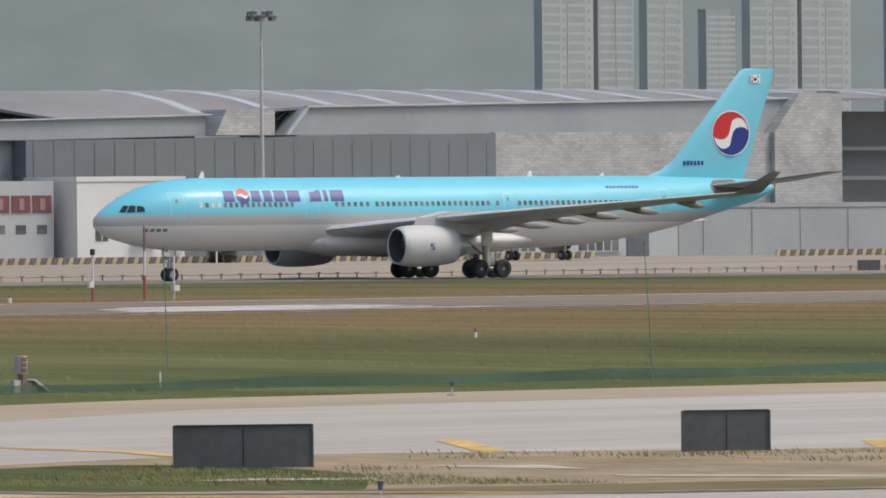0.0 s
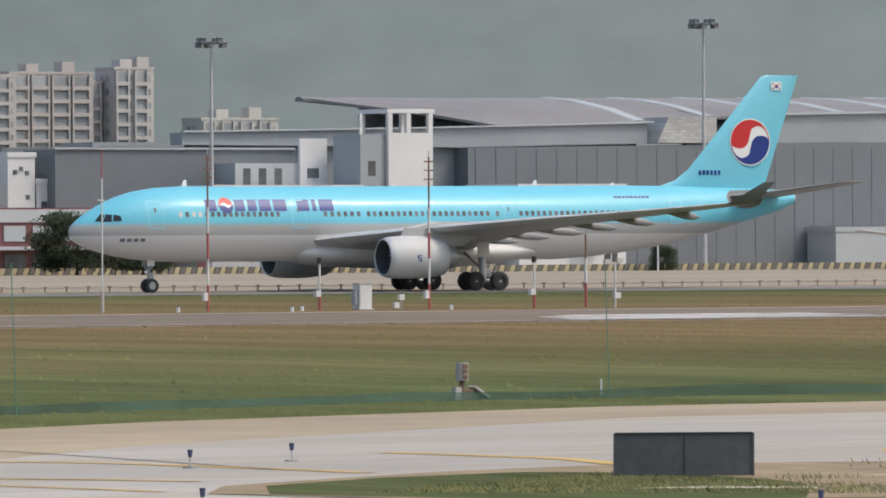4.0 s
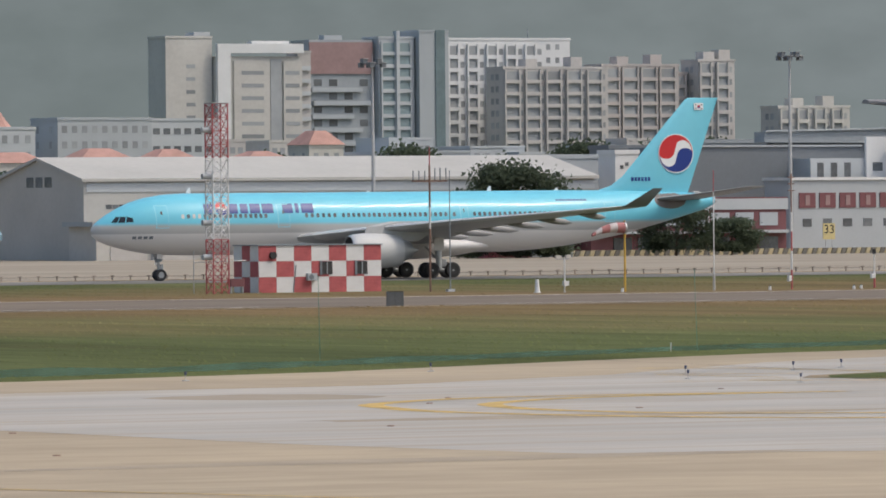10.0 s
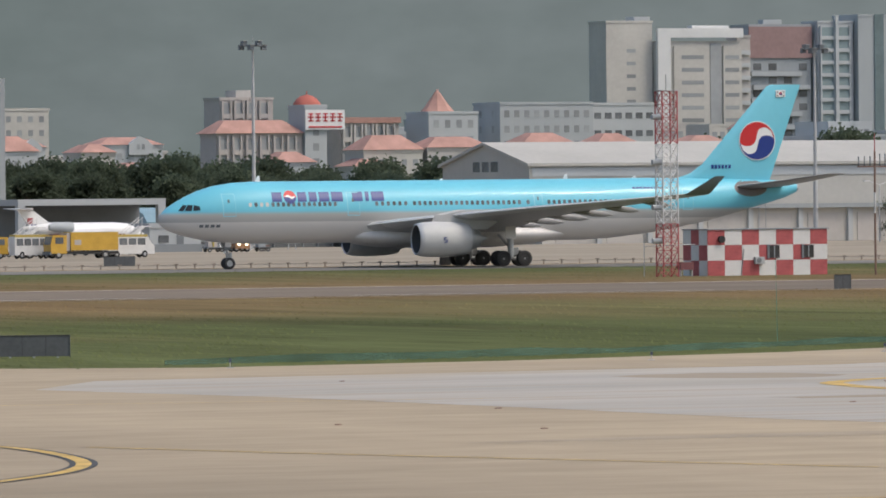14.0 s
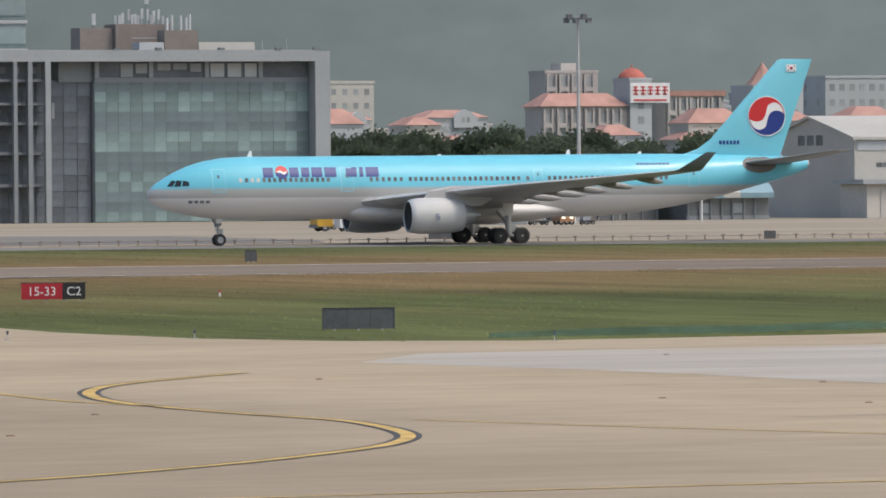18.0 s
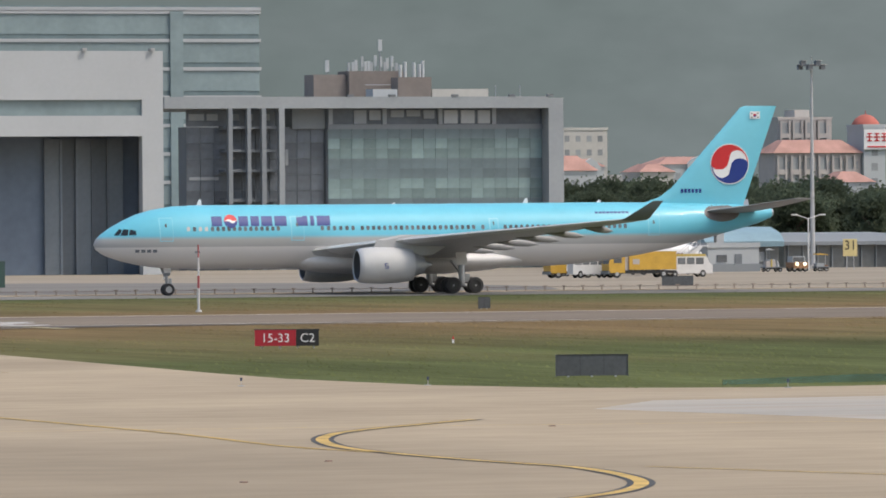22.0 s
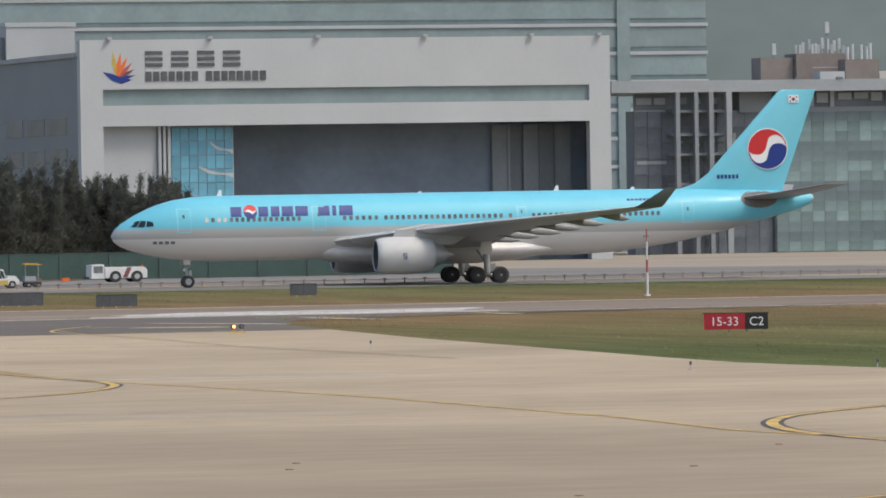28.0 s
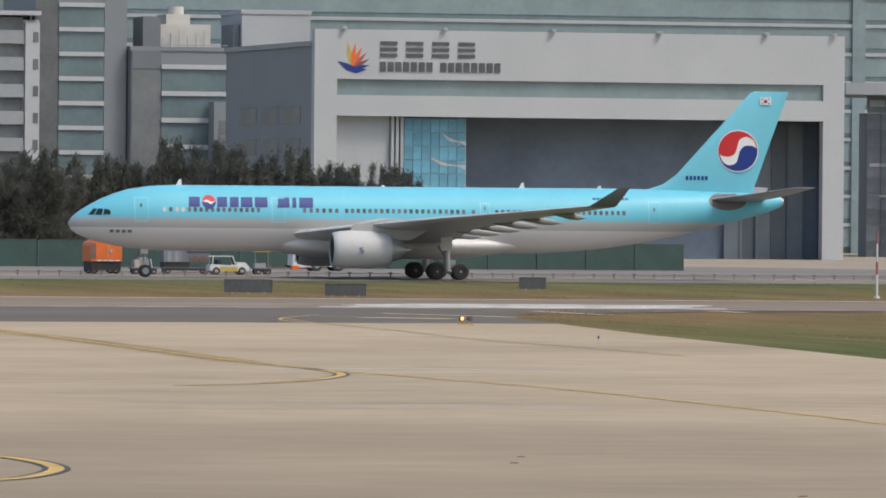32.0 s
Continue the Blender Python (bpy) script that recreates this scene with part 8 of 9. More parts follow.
def small_jet(x, y, heading, k=1.0, label="small white business jet with a T-tail", top=5.9):
    j = thing("business_jet", (x, y, 0.05), label, "airplane", "parked business jets")
    j.rotation_euler = (0, 0, radians(heading))
    j.scale = (k, k, k)
    secs = [(0, 2.1, 0.05), (0.8, 2.15, 0.5), (2.2, 2.3, 0.85), (4, 2.35, 0.95), (10, 2.35, 0.95), (13, 2.55, 0.7), (15.5, 2.75, 0.3), (16.2, 2.8, 0.08)]
    part("fuselage", loft(bmesh.new(), [ring(s, z, r_, r_, 24) for s, z, r_ in secs]), M["livery_white"], j, "", True)
    part("stripe", B(3, 13, -0.99, 0.99, 2.05, 2.15), M["maroon"], j)
    for sy in (-0.13, 0.11):
        part("fin_emblem", B(14.9, 15.7, sy, sy + 0.02, top - 1.4, top - 0.8), M["red_fade"], j, "small red fin emblem")
        part("fin_emblem", B(14.4, 15.2, sy, sy + 0.02, top - 1.9, top - 1.45), M["navy"], j, "small blue fin emblem")
    fin = loft(bmesh.new(), [[(12.2, -0.12, 3.0), (15.4, -0.12, 3.0), (15.4, 0.12, 3.0), (12.2, 0.12, 3.0)], [(15.0, -0.08, top), (17.0, -0.08, top), (17.0, 0.08, top), (15.0, 0.08, top)]])
    part("fin", fin, M["livery_white"], j)
    tp = loft(bmesh.new(), [[(16.4, sy, top + 0.12), (17.3, sy, top + 0.12), (17.3, sy, top + 0.18), (16.4, sy, top + 0.18)] if sy else [(14.9, 0, top), (17.2, 0, top), (17.2, 0, top + 0.15), (14.9, 0, top + 0.15)] for sy in (-3.4, 0, 3.4)])
    part("tailplane", tp, M["livery_white"], j)
    for sy in (-1, 1):
        part("engine", loft(bmesh.new(), [[(s, sy * 1.5 + r_ * math.cos(2 * math.pi * i / 16), 2.85 + r_ * math.sin(2 * math.pi * i / 16)) for i in range(16)] for s, r_ in ((10.2, 0.42), (10.6, 0.52), (12.6, 0.48), (13.4, 0.3))]), M["off_white"], j, "", True)
        wg = loft(bmesh.new(), [[(6.0, sy * 0.6, 1.6), (10.2, sy * 0.6, 1.6), (10.2, sy * 0.6, 1.85), (6.0, sy * 0.6, 1.85)], [(10.0, sy * 8.5, 2.1), (11.4, sy * 8.5, 2.1), (11.4, sy * 8.5, 2.18), (10.0, sy * 8.5, 2.18)]])
        part("wing", wg, M["livery_white"], j)
        part("main_leg", T((8.6, sy * 1.6, 0.4), (8.6, sy * 1.6, 1.7), 0.09, seg=8), M["steel"], j)
        road_wheel(j, (8.6, sy * 1.6, 0.35), 0.35, 0.22)
    part("nose_leg", T((1.9, 0, 0.3), (1.9, 0, 1.6), 0.07, seg=8), M["steel"], j)
    road_wheel(j, (1.9, 0, 0.28), 0.28, 0.18)
    for i in range(7):
        part("cabin_window", B(4.3 + 0.85 * i, 4.65 + 0.85 * i, -0.97, -0.9, 2.4, 2.8), M["pane"], j)
    return j


small_jet(333.3, 838, 180, 1.0, "white business jet with its nose towards a shelter", 4.6).scale = (0.93, 1.1, 1.17)


def airstairs(x, y):
    s = thing("boarding_stairs", (x, y, 0.05), "white mobile boarding stairs with tubular handrails", "stairs")
    for sy in (-0.6, 0.6):
        part("side_beam", loft(bmesh.new(), [[(0, sy - 0.06, 0.4), (0.3, sy - 0.06, 0.2), (4.4, sy - 0.06, 3.2), (4.1, sy - 0.06, 3.5)], [(0, sy + 0.06, 0.4), (0.3, sy + 0.06, 0.2), (4.4, sy + 0.06, 3.2), (4.1, sy + 0.06, 3.5)]]), M["white_paint"], s)
        part("handrail", T((0, sy, 1.3), (4.2, sy, 4.4), 0.05, seg=6), M["white_paint"], s)
        for k in range(5):
            part("rail_post", T((0.1 + k * 1.0, sy, 0.4 + k * 0.74), (0.1 + k * 1.0, sy, 1.36 + k * 0.74), 0.035, seg=6), M["white_paint"], s)
    for k in range(14):
        part("step", B(0.2 + 0.29 * k, 0.5 + 0.29 * k, -0.55, 0.55, 0.38 + 0.215 * k, 0.43 + 0.215 * k), M["steel"], s)
    part("platform", B(4.2, 5.2, -0.65, 0.65, 3.3, 3.42), M["white_paint"], s)
    for px in (0.6, 3.9):
        for sy in (-0.7, 0.7):
            road_wheel(s, (px, sy, 0.28), 0.28, 0.18)
    part("prop", T((4.0, 0, 0.3), (4.3, 0, 3.3), 0.08, seg=8), M["steel"], s)


airstairs(311.0, 826)
airstairs(324.8, 828)
small_jet(211.6, 790, 10, 1.0, "small white business jet behind a green net, tail showing")
small_jet(206.3, 800, 10, 1.0, "small white business jet behind a green net, tail showing")


def parked_airliner():
    a = thing("parked_airliner", (608.4, 900, 0.05), "white narrow-body airliner with a dark stripe, parked", "airplane")
    a.rotation_euler = (0, 0, radians(-90))
    secs = [(0, 3.9, 0.05), (1, 4.0, 1.0), (3, 4.3, 1.8), (6, 4.5, 2.3), (26, 4.5, 2.3), (31, 4.85, 1.8), (36, 5.35, 1.0), (38, 5.55, 0.5)]
    part("fuselage", loft(bmesh.new(), [ring(s, z, r_, r_, 32) for s, z, r_ in secs]), M["parked_white"], a, "", True)
    part("stripe", B(8, 33, -2.33, 2.33, 3.95, 4.07), M["navy"], a, "thin dark stripe")
    part("stripe", B(8, 33, -2.33, 2.33, 4.2, 4.27), M["maroon"], a, "thin dark stripe")
    fin = loft(bmesh.new(), [[(28.5, -0.2, 6.0), (36, -0.2, 6.0), (36, 0.2, 6.0), (28.5, 0.2, 6.0)], [(33.0, -0.1, 9.7), (36.9, -0.1, 9.7), (36.9, 0.1, 9.7), (33.0, 0.1, 9.7)]])
    f = part("fin", fin, M["parked_white"], a)
    part("fin_band", B(32.8, 36.8, -0.17, 0.17, 9.15, 9.32), M["navy"], f)
    part("fin_band", B(32.5, 36.7, -0.18, 0.18, 8.7, 8.85), M["grey_dark"], f)
    for sy in (-1, 1):
        wg = loft(bmesh.new(), [foil(12.5, 7.0, 0.9, sy * 1.6, 2.9), foil(16.5, 4.2, 0.7, sy * 6.5, 3.4), foil(22.0, 2.0, 0.4, sy * 20.5, 4.6)])
        part("wing", wg, M["parked_white"], a, "", True)
        tp = loft(bmesh.new(), [foil(32.5, 3.6, 0.5, sy * 0.6, 5.5), foil(36, 1.8, 0.3, sy * 7.4, 6.1)])
        part("tailplane", tp, M["parked_white"], a, "", True)
        n = 24
        eng = loft(bmesh.new(), [[(s, sy * 5.7 + r_ * math.cos(2 * math.pi * i / n), 1.95 + r_ * math.sin(2 * math.pi * i / n)) for i in range(n)] for s, r_ in ((11.6, 0.9), (11.4, 1.05), (12.2, 1.2), (14.5, 1.15), (15.8, 0.8))], caps=False)
        e = part("engine", eng, M["nacelle"], a, "", True)
        part("inlet", T((11.9, sy * 5.7, 1.95), (12.0, sy * 5.7, 1.95), 0.95, seg=n), M["dark"], e)
        part("main_leg", T((18.2, sy * 3.8, 0.6), (18.2, sy * 3.8, 2.8), 0.15, seg=10), M["steel"], a)
        road_wheel(a, (18.2, sy * 3.8 - 0.45, 0.57), 0.57, 0.4)
        road_wheel(a, (18.2, sy * 3.8 + 0.45, 0.57), 0.57, 0.4)
    part("nose_leg", T((5.0, 0, 0.5), (5.0, 0, 2.4), 0.11, seg=8), M["steel"], a)
    road_wheel(a, (5.0, -0.25, 0.42), 0.42, 0.25)
    road_wheel(a, (5.0, 0.25, 0.42), 0.42, 0.25)
    part("exhaust", T((37.9, 0, 5.55), (38.15, 0, 5.56), 0.42, seg=16), M["dark"], a, "dark tail exhaust")
    for i in range(26):
        part("cabin_window", B(7 + 0.8 * i, 7.28 + 0.8 * i, -2.27, -2.1, 4.9, 5.25), M["pane"], a)
    return a


parked_airliner()


def green_fence():
    g = thing("screen_fence", (0, 0, 0), "dark green screen fence around the stand", "fence")
    for i in range(24):
        x = 97.4 + i * 5.1
        part("screen", B(x + 0.04, x + 5.06, 742, 742.1, 0.1, 2.7), M["green_screen"], g)
        part("post", B(x - 0.06, x + 0.04, 741.9, 742.15, 0.03, 2.76), M["screen_post"], g)
    part("top_rail", B(97.4, 219.8, 741.96, 742.14, 2.7, 2.76), M["screen_post"], g)


green_fence()


def tug():
    t = thing("aircraft_tug", (181.3, 715, 0.05), "low white aircraft tug with big wheels and a maroon stripe", "tug")
    bd = loft(bmesh.new(), [[(1.6, sy, 0.45), (1.6, sy, 1.55), (2.0, sy, 1.65), (5.9, sy, 1.65), (6.2, sy, 1.3), (6.2, sy, 0.45)] for sy in (-1.2, 1.2)])
    b = part("body", bd, M["white_paint"], t)
    part("stripe", loft(bmesh.new(), [[(3.5, sy, 0.5), (4.0, sy, 1.6), (4.5, sy, 1.6), (4.0, sy, 0.5)] for sy in (-1.22, -1.2)]), M["maroon"], b, "maroon diagonal stripe")
    cab = loft(bmesh.new(), [[(0.1, sy, 0.4), (0.15, sy, 1.9), (1.5, sy, 1.95), (1.6, sy, 0.4)] for sy in (-1.1, 1.1)])
    c = part("cab", cab, M["white_paint"], t)
    part("cab_window", B(0.35, 1.35, -1.12, -1.08, 1.0, 1.75), M["pane"], c)
    part("hook", B(-0.4, 0.1, -0.2, 0.2, 0.4, 0.6), M["black"], t)
    for wx in (2.7, 5.05):
        for sy in (-1.05, 1.05):
            road_wheel(t, (wx, sy, 0.62), 0.62, 0.5)
    part("beacon_lamp", T((6.0, 0, 1.65), (6.0, 0, 1.85), 0.08, seg=8), M["orange"], t)
    return t


airport_tug = tug()
airport_tug.scale = (0.9, 1.0, 0.88)


def wedge(pts, y0, y1):
    """Side outline drawn out across the width."""
    return loft(bmesh.new(), [[(x, y, z) for x, z in pts] for y in (y0, y1)])


def baggage_tractor(x, y):
    t = thing("baggage_tractor", (x, y, 0.05), "white open baggage tractor with a yellow side panel", "tractor")
    b = part("body", wedge([(0, 0.35), (0, 0.8), (0.25, 0.95), (1.9, 0.85), (3.4, 0.9), (3.6, 0.75), (3.6, 0.35)], -0.75, 0.75), M["white_paint"], t)
    part("side_panel", B(0.95, 2.55, -0.78, -0.76, 0.3, 0.72), M["yellow_dull"], b, "yellow side panel")
    part("bonnet", wedge([(2.5, 0.9), (2.6, 1.15), (3.3, 1.1), (3.5, 0.9)], -0.55, 0.55), M["white_paint"], b)
    part("seat", B(0.7, 1.1, -0.5, 0.5, 0.9, 1.3), M["black"], t)
    part("roof", wedge([(0.15, 1.62), (0.25, 1.7), (2.1, 1.7), (2.2, 1.6)], -0.72, 0.72), M["white_paint"], t)
    for px, qx in ((0.25, 0.3), (2.4, 2.1)):
        for sy in (-0.68, 0.68):
            part("cab_post", T((px, sy, 0.85), (qx, sy, 1.64), 0.05, seg=6), M["white_paint"], t)
    part("windscreen", wedge([(2.36, 0.95), (2.1, 1.58), (2.13, 1.58), (2.39, 0.95)], -0.62, 0.62), M["pane"], t)
    part("hitch", T((3.6, 0, 0.5), (4.1, 0, 0.45), 0.05, seg=6), M["steel"], t)
    for wx in (0.6, 2.95):
        for sy in (-0.68, 0.68):
            road_wheel(t, (wx, sy, 0.34), 0.34, 0.22)


baggage_tractor(154.1, 670)


def chassis(t, L, m_="grey_dark"):
    part("deck", B(0, L, -0.8, 0.8, 0.45, 0.6), M[m_], t)
    part("skirt", B(0.15, L - 0.15, -0.82, -0.8, 0.3, 0.5), M["black"], t)
    for wx in (0.4, L - 0.4):
        for sy in (-0.7, 0.7):
            road_wheel(t, (wx, sy, 0.25), 0.25, 0.16)


def orange_van(x, y):
    t = thing("service_van", (x, y, 0.05), "orange box van with closed rear doors and white roof bars", "van")
    part("chassis", B(0.1, 2.8, -0.3, 3.0, 0.3, 1.1), M["black"], t)
    b = part("body", wedge([(0.05, 1.1), (0.0, 2.5), (0.15, 2.85), (0.45, 2.95), (2.4, 2.95), (2.7, 2.85), (2.9, 2.5), (2.86, 1.1)], -0.4, 3.2), M["orange"], t)
    part("door_gap", B(1.6, 1.64, -0.42, -0.4, 1.2, 2.85), M["brown"], b)
    part("door_handle", B(1.8, 1.98, -0.46, -0.4, 1.9, 2.2), M["brown"], b)
    # shade along the van's edge, painted as a rust-coloured strip
    part("shade_strip", B(0.02, 0.5, -0.42, -0.4, 1.3, 2.7), M["rust"], b, "rust-coloured strip painting shade on the side door edge")
    for x0 in (0.6, 1.15, 1.7, 2.25):
        part("tail_lamp", B(x0, x0 + 0.42, -0.44, -0.4, 1.12, 1.24), M["white_paint"], b)
    for x0 in (0.35, 1.05, 1.75):
        part("roof_bar", B(x0, x0 + 0.5, -0.2, 2.8, 2.97, 3.04), M["white_paint"], t)
    for wx in (0.45, 2.45):
        for yy in (0.2, 2.6):
            road_wheel(t, (wx, yy, 0.36), 0.36, 0.24)


def box_dolly(x, y):
    t = thing("cargo_dolly", (x, y, 0.05), "tall dark canvas-sided cargo trailer with a ribbed pale front panel", "trailer")
    chassis(t, 4.3)
    part("ballast", B(0.05, 2.3, -0.86, 0.86, 0.62, 1.05), M["black"], t)
    b = part("container", B(-0.05, 4.25, -0.9, 0.9, 1.06, 3.38), M["grey_dark"], t)
    for k in range(5):
        part("rib_panel", B(0.0 + k * 0.34, 0.31 + k * 0.34, -0.94, -0.905, 1.1, 3.3), M["grey_light"] if k % 2 else M["grey"], b, "pale ribbed panel")
    # black panel on the closed box imitates the shaded open interior
    part("opening_shade", B(2.1, 4.2, -0.93, -0.905, 1.9, 3.25), M["black"], b, "black panel in place of the open side's shade")
    part("roof", B(-0.1, 4.3, -0.95, 0.95, 3.38, 3.46), M["white_paint"], b)
    for k in range(5):
        part("crate", B(2.35 + k * 0.38, 2.66 + k * 0.38, -0.97, -0.905, 1.08, 1.5 + 0.12 * (k % 2)), M["rust"], b)
        part("marking_bar", B(2.5 + k * 0.32, 2.7 + k * 0.32, -0.94, -0.931, 2.02, 2.12), M["grey"], b)


def power_cart(x, y):
    t = thing("power_cart", (x, y, 0.05), "small brown and yellow ground power cart with a lamp mast", "cart")
    chassis(t, 2.4)
    part("engine_block", B(0.3, 1.5, -0.5, 0.5, 0.6, 1.3), M["brown"], t)
    part("yellow_post", B(0.85, 1.05, -0.6, -0.5, 0.35, 1.5), M["yellow_dull"], t)
    part("top_box", B(0.7, 1.5, -0.4, 0.4, 1.32, 1.5), M["off_white"], t)
    part("guard", T((1.9, -0.5, 0.6), (1.75, -0.5, 1.35), 0.05, seg=6), M["white_paint"], t)
    part("lamp_mast", T((0.9, 0, 1.5), (0.9, 0, 2.6), 0.03, seg=6), M["grey_dark"], t)
    part("lamp_bar", wedge([(0.3, 2.62), (0.6, 2.75), (0.9, 2.85), (1.2, 2.75), (1.5, 2.62)], -0.2, 0.2), M["off_white"], t)


def canopy_cart(x, y, bar=True):
    t = thing("service_cart", (x, y, 0.05), "small service cart under a raised yellow canopy", "cart")
    chassis(t, 1.7)
    part("motor", B(0.1, 1.1, -0.5, 0.5, 0.6, 1.0), M["grey_light"], t)
    part("panel", B(1.1, 1.65, -0.4, 0.4, 0.6, 0.8), M["rust"], t)
    for px in (0.25, 1.45):
        part("canopy_post", T((px, 0, 0.6), (px, 0, 1.98), 0.03, seg=6), M["steel"], t)
    part("canopy", wedge([(0.05, 2.02), (0.1, 2.2), (1.2, 2.16), (1.75, 2.0)], -0.5, 0.5), M["yellow"], t)
    if bar:
        part("tow_bar", T((1.7, 0, 0.55), (5.6, 0, 0.62), 0.06, seg=8), M["rust"], t, "rusty tow bar")
        part("bar_head", B(3.6, 4.3, -0.25, 0.25, 0.45, 0.8), M["orange"], t)


orange_van(143.7, 672)
power_cart(147.2, 671)
box_dolly(151.2, 676)
canopy_cart(159.6, 676)
canopy_cart(359.6, 867, False)
power_cart(353.2, 868)


def lit_tractor(x, y):
    t = thing("service_tractor", (x, y, 0.05), "orange-brown service tractor with two lit headlamps", "tractor")
    b = part("body", wedge([(0, 0.4), (0, 1.05), (0.1, 1.15), (1.8, 1.15), (1.9, 1.05), (1.9, 0.4)], -0.9, 1.6), M["apron_orange"], t)
    part("cab", wedge([(0.1, 1.15), (0.15, 1.85), (1.75, 1.85), (1.8, 1.15)], -0.2, 1.4), M["off_white"], t)
    part("windscreen", B(0.25, 1.65, -0.24, -0.21, 1.2, 1.75), M["pane"], t)
    for dx in (0.28, 1.3):
        part("headlamp", T((dx + 0.16, -0.9, 0.95), (dx + 0.16, -0.96, 0.95), 0.2, seg=12), M["headlamp"], b, "lit warm headlamp")
    for wx in (0.25, 1.65):
        for yy in (-0.5, 1.1):
            road_wheel(t, (wx, yy, 0.36), 0.36, 0.24)


lit_tractor(356.1, 866)


def tarpaulin():
    """Pile of goods under a sagging red sheet."""
    bm = bmesh.new()
    rows = []
    for i in range(25):
        u = i / 24
        row = []
        for j in range(9):
            v = j / 8
            edge = min(1, 6 * u, 6 * (1 - u)) * min(1, 4 * v + 0.02, 4 * (1 - v) + 0.02)
            z = edge * (0.95 + 0.35 * math.sin(9 * u + 2 * v) * math.cos(4 * u) + 0.12 * noise.noise(Vector((u * 14, v * 5, 2.0))))
            row.append(bm.verts.new((472.2 + 7.0 * u, 906.5 + 2.6 * v, 0.04 + max(z, 0))))
        rows.append(row)
    for a, b in zip(rows, rows[1:]):
        for j in range(8):
            bm.faces.new((a[j], b[j], b[j + 1], a[j + 1]))
    solid("red_tarpaulin", bm, M["tarp_red"], "red tarpaulin sagging over a pile of goods", "tarpaulin", smooth=True)
    for x, w, h in ((479.6, 1.6, 0.5), (481.6, 1.9, 1.15), (484.6, 1.2, 0.6)):
        c = thing("apron_crate", (x, 908, 0.04), "pale flat crate lying by the barrier", "crate")
        part("base", B(0, w, -0.6, 0.6, 0, h * 0.7), M["grey"], c)
        part("lid", B(-0.05, w + 0.05, -0.65, 0.65, h * 0.7, h), M["off_white"], c)


tarpaulin()

# ---- low buildings by the far apron ----
block("store_block", 492.6, 498, 930, 936, 7.0, "grey", "plain grey store block", "building")
b = block("gate_lodge", 350.8, 357.6, 880, 888, 3.0, "off_white", "small white single-storey lodge with a grey base", "building")
part("door", B(354.4, 355.3, 879.9, 880.1, 0, 2.2), M["grey_dark"], b)
part("window", B(352.0, 353.3, 879.9, 880.1, 1.2, 2.1), M["pane"], b)
part("base_band", B(350.7, 357.7, 879.85, 880.0, 0, 1.0), M["grey"], b)
b = thing("open_shelter", (0, 0, 0), "pale framed shelter with a dark open front", "shelter")
part("roof", B(343, 363, 905, 915, 5.9, 6.7), M["off_white"], b)
part("back_wall", B(343, 363, 914, 915, 0, 5.9), M["grey_dark"], b)
part("pillar", B(362, 363, 905, 906, 0, 5.9), M["off_white"], b)
part("pillar", B(343, 344, 905, 906, 0, 5.9), M["off_white"], b)
b = block("maroon_building", 499.6, 530, 928, 938, 7.2, "maroon", "low maroon and white building with a window band", "building")
part("white_band", B(499.4, 530.2, 927.8, 928.1, 6.1, 7.6), M["white"], b)
for i in range(7):
    part("window", B(503 + i * 3.8, 505.8 + i * 3.8, 927.85, 928.1, 3.9, 5.7), M["off_white"], b)
    part("ground_window", B(503 + i * 3.8, 505.8 + i * 3.8, 927.85, 928.1, 0.6, 2.4), M["pane"], b)
part("canopy", B(500, 530, 926, 928, 2.9, 3.3), M["white"], b)
b = block("workshop", 636.5, 681.5, 953, 959.5, 4.6, "off_white", "low white workshop with window bands and a dark garage door", "building")
for x0, n in ((652.3, 5), (665.6, 5)):
    part("window_recess", B(x0 - 0.1, x0 + 6.4, 952.96, 953.02, 0.8, 2.6), M["grey_dark"], b)
    for i in range(n):
        part("window", B(x0 + i * 1.27, x0 + 1.05 + i * 1.27, 952.86, 952.95, 0.9, 2.5), M["pane"], b)
        part("mullion", B(x0 + 1.06 + i * 1.27, x0 + 1.26 + i * 1.27, 952.8, 952.95, 0.8, 2.6), M["white"], b)
    part("window_sill", B(x0 - 0.2, x0 + 6.5, 952.7, 952.98, 0.66, 0.8), M["white"], b)
d = part("garage_door", B(673.2, 676.7, 952.86, 953.02, 0, 3.5), M["bay_glass"], b, "dark garage door")
part("door_frame", B(673.0, 676.9, 952.8, 952.98, 3.5, 3.7), M["white"], b)
part("door_bar", B(673.3, 676.6, 952.8, 952.85, 2.5, 2.58), M["grey"], d)
b = block("store_wall", 682, 722, 953.5, 959, 6.3, "grey_light", "plain pale rendered wall of a long store", "building")
for k in range(5):
    part("wall_joint", B(686 + k * 8, 686.15 + k * 8, 953.4, 953.49, 0, 6.3), M["grey_light"], b)
# offices west of the white hangar
b = block("side_office", 214.4, 227.4, 1040, 1062, 35.5, "grey", "office wing of grey-blue glass with pale floor bands", "office building")
part("corner_glass", B(214.5, 217.7, 1039.85, 1039.99, 0, 35.4), M["glass_dark"], b, "grey-blue corner glazing")
part("plain_wall", B(224.2, 227.3, 1039.8, 1039.99, 0, 35.4), M["grey"], b)
for j in range(10):
    z = 0.2 + j * 3.4
    part("glass_band", B(217.8, 224.1, 1039.8, 1039.99, z, z + 2.75), M["glass_teal_deep"], b, "dark strip of office glazing")
    part("floor_band", B(217.75, 224.15, 1039.5, 1039.79, z + 2.75, z + 3.35), M["white"], b)
b = block("side_office", 227.6, 241.6, 1038, 1060, 27.6, "grey", "lower office wing of dark glass with pale bands and roof plant", "office building")
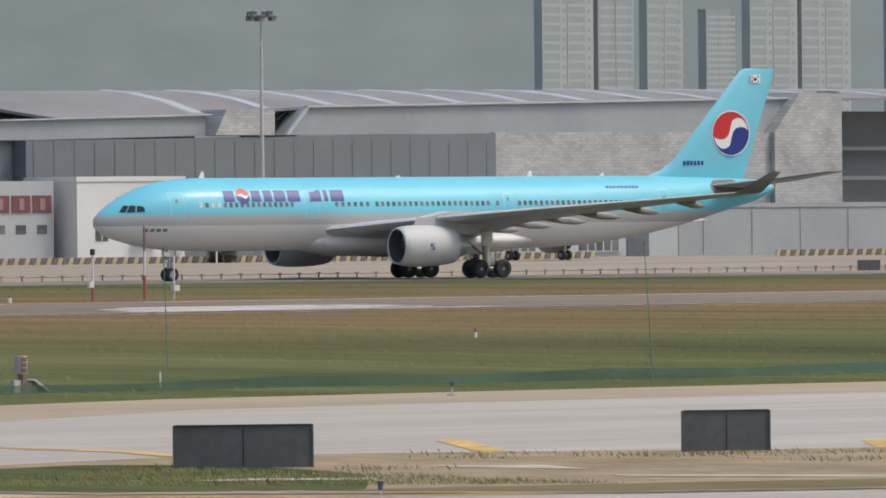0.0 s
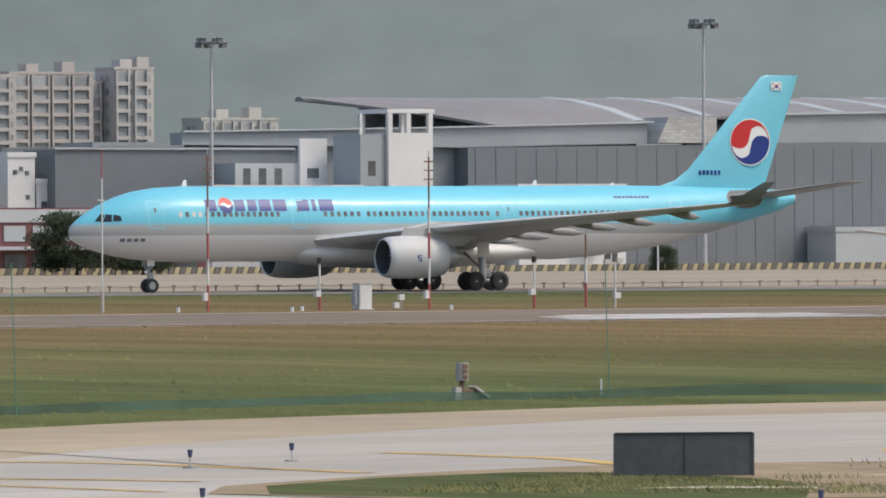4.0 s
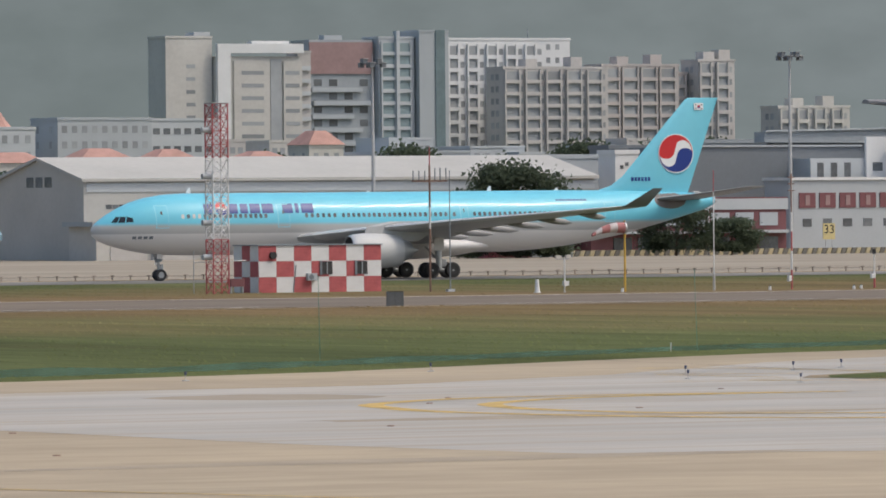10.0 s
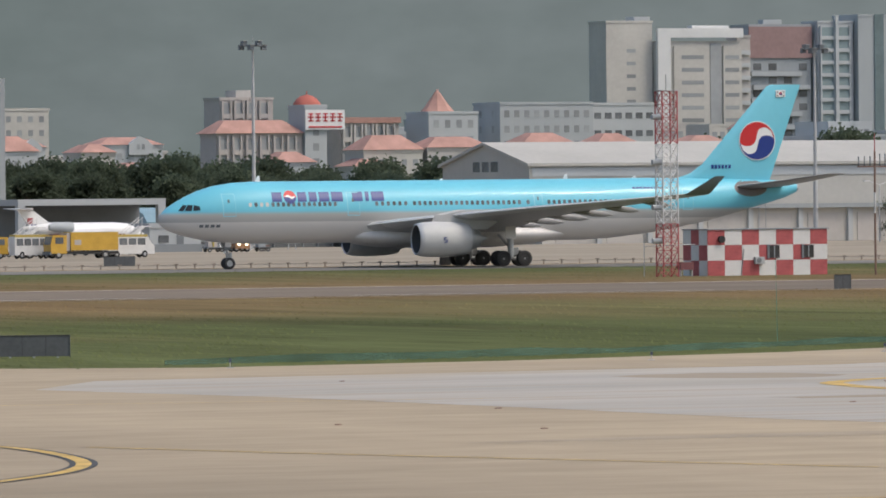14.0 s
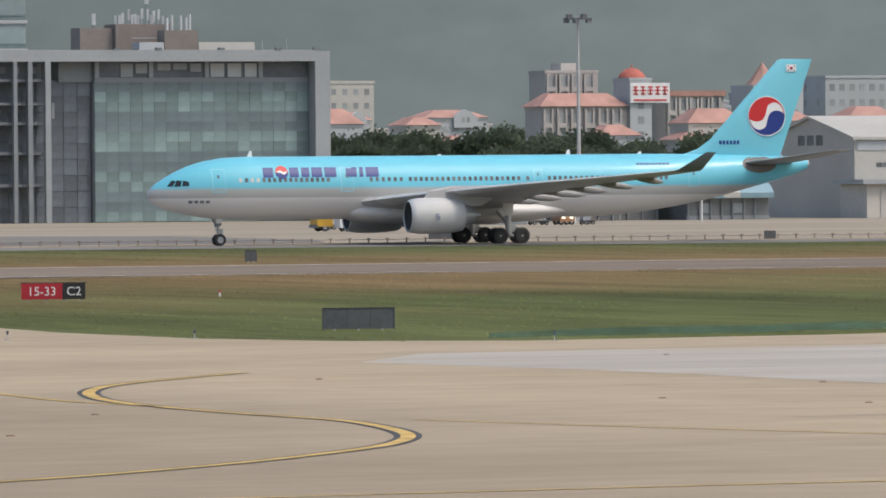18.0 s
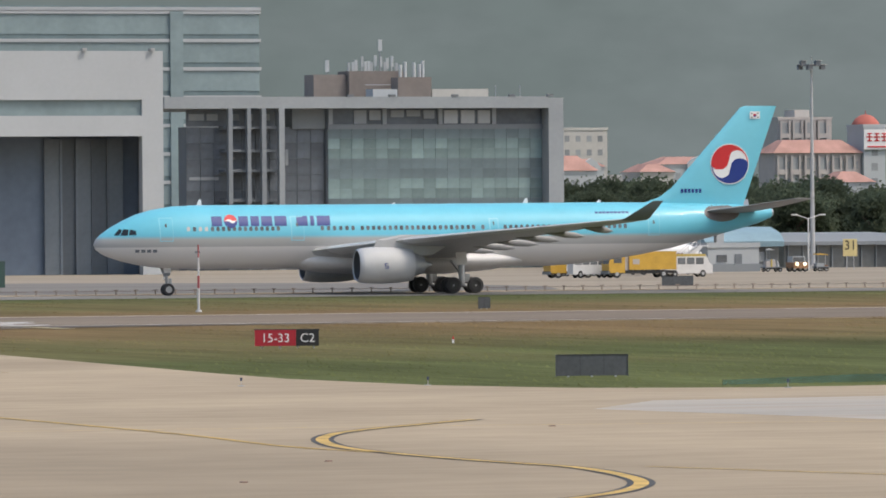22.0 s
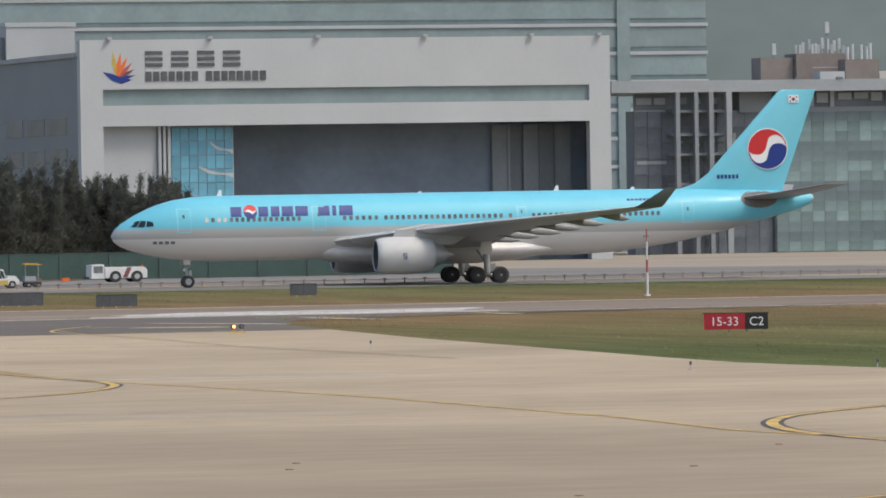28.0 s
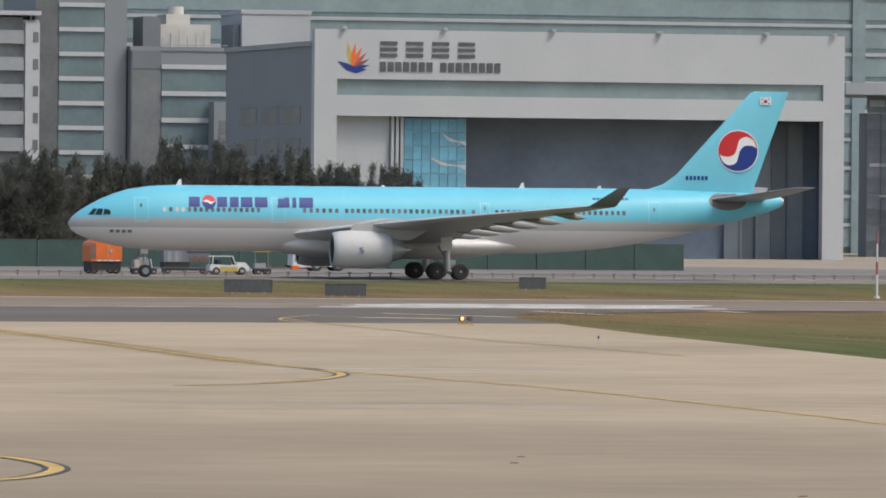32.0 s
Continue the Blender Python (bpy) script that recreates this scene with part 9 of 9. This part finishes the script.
part("corner_glass", B(227.7, 231.8, 1037.85, 1037.99, 0, 25.0), M["glass_dark"], b, "grey-blue corner glazing")
part("dark_parapet", B(227.7, 231.8, 1037.8, 1037.99, 25.1, 27.6), M["grey_dark"], b)
for j in range(6):
    z = 3.6 + j * 3.7
    part("glass_band", B(231.9, 241.1, 1037.8, 1037.99, z, z + 3.0), M["glass_teal_deep"], b, "dark strip of office glazing")
    part("floor_band", B(231.85, 241.2, 1037.45, 1037.79, z + 3.0, z + 3.65), M["white"], b)
part("front_annex", B(238.5, 241.9, 1034, 1037.4, 0, 20.6), M["grey"], b, "plain grey annex")
for z in (12, 16):
    part("annex_window", B(239.2, 241.0, 1033.9, 1034.1, z, z + 2.0), M["glass_dark"], b)
part("plant_room", B(232.4, 239.5, 1041, 1049, 27.6, 31.4), M["cream"], b)
part("plant_step", B(233.4, 236.8, 1042, 1048, 31.4, 32.8), M["cream"], b)
part("stair_head", B(229.8, 232.3, 1040.5, 1047, 27.6, 32.4), M["grey_dark"], b, "dark stair head")
part("cooling_unit", T((235.2, 1044, 32.8), (235.2, 1044, 33.9), 1.1, seg=14), M["cream"], b)
for k in range(6):
    part("roof_pipe", T((232.6 + k * 1.2, 1040.6, 27.6), (232.6 + k * 1.2, 1040.6, 29.6 + 0.5 * (k % 3)), 0.09, seg=6), M["off_white"], b)
part("roof_rail", B(232.4, 241.4, 1038.4, 1038.46, 28.4, 28.5), M["grey_light"], b)
b = block("white_plant_block", 244.2, 254.0, 1042, 1055, 33.0, "off_white", "plain off-white lift and plant block", "building")
part("dark_slot", B(243.2, 244.1, 1043, 1050, 27, 31.5), M["grey_dark"], b)
b = block("side_office", 200, 214.2, 1037, 1058, 31.0, "beige", "concrete office with deep floor bands and a pale pier", "office building")
for j in range(8):
    part("floor_band", B(199.7, 212.2, 1036.2, 1036.99, 2.4 + j * 3.7, 4.2 + j * 3.7), M["grey_light"], b)
    part("glass_band", B(199.8, 212.1, 1036.8, 1036.99, 4.25 + j * 3.7, 6.05 + j * 3.7), M["glass_dark"], b)
    part("pier_window", B(213.4, 214.1, 1035.9, 1036.1, 2.6 + j * 3.7, 4.0 + j * 3.7), M["glass_dark"], b)
part("pier", B(212.3, 214.3, 1036.0, 1036.98, 0, 31.2), M["white"], b)
part("roof_canopy", B(200, 214.4, 1035.5, 1050, 32.2, 32.8), M["white"], b)
for x in (201, 207, 213):
    part("canopy_post", B(x, x + 0.3, 1036.5, 1036.8, 31.6, 32.2), M["grey"], b)


# ---- motion ----
TAXI = [(0, 394.9), (1, 385.1), (2, 375.3), (2.5, 370.5), (4.5, 351.2), (5, 346.0), (6, 335.8), (7, 325.6), (8, 315.5), (9, 305.6), (10, 295.5), (11, 285.6), (12, 275.9), (13, 266.5), (14, 257.5), (14.5, 253.2), (16.5, 236.8), (17, 233.0), (18, 225.4), (19, 218.5), (20, 211.8), (21, 205.2), (22, 198.8), (23, 192.6), (24, 186.3), (24.5, 182.9), (26.5, 169.9), (27, 166.4), (28, 159.9), (29, 153.7), (30, 147.8), (31, 141.9), (32, 135.8)]


def place_at(t):
    for (a, x), (b, y) in zip(TAXI, TAXI[1:]):
        if a <= t <= b:
            return x + (y - x) * (t - a) / (b - a)
    return TAXI[-1][1]


def motions():
    walk(airliner, [(t, pose(x, 640.5 + 3.5 * min(t / 4.5, 1.0), 0.05, 0, 0, -2.9 - 1.7 * t / 32)) for t, x in TAXI])
    walk(airport_tug, [(0, pose(193.6, 715, 0.05)), (27, pose(175.9, 715, 0.05)), (28, pose(175.2, 715, 0.05)), (30, pose(173.9, 715, 0.05)), (31, pose(173.2, 715, 0.05)), (32, pose(172.4, 715, 0.05))])
    times = [i / 10 for i in range(321)]
    for ob, at, r in WHEELS:
        walk(ob, [(t, Matrix.Translation(at) @ Matrix.Rotation((place_at(t) - place_at(0)) / r % (2 * math.pi), 4, "Y")) for t in times])


motions()
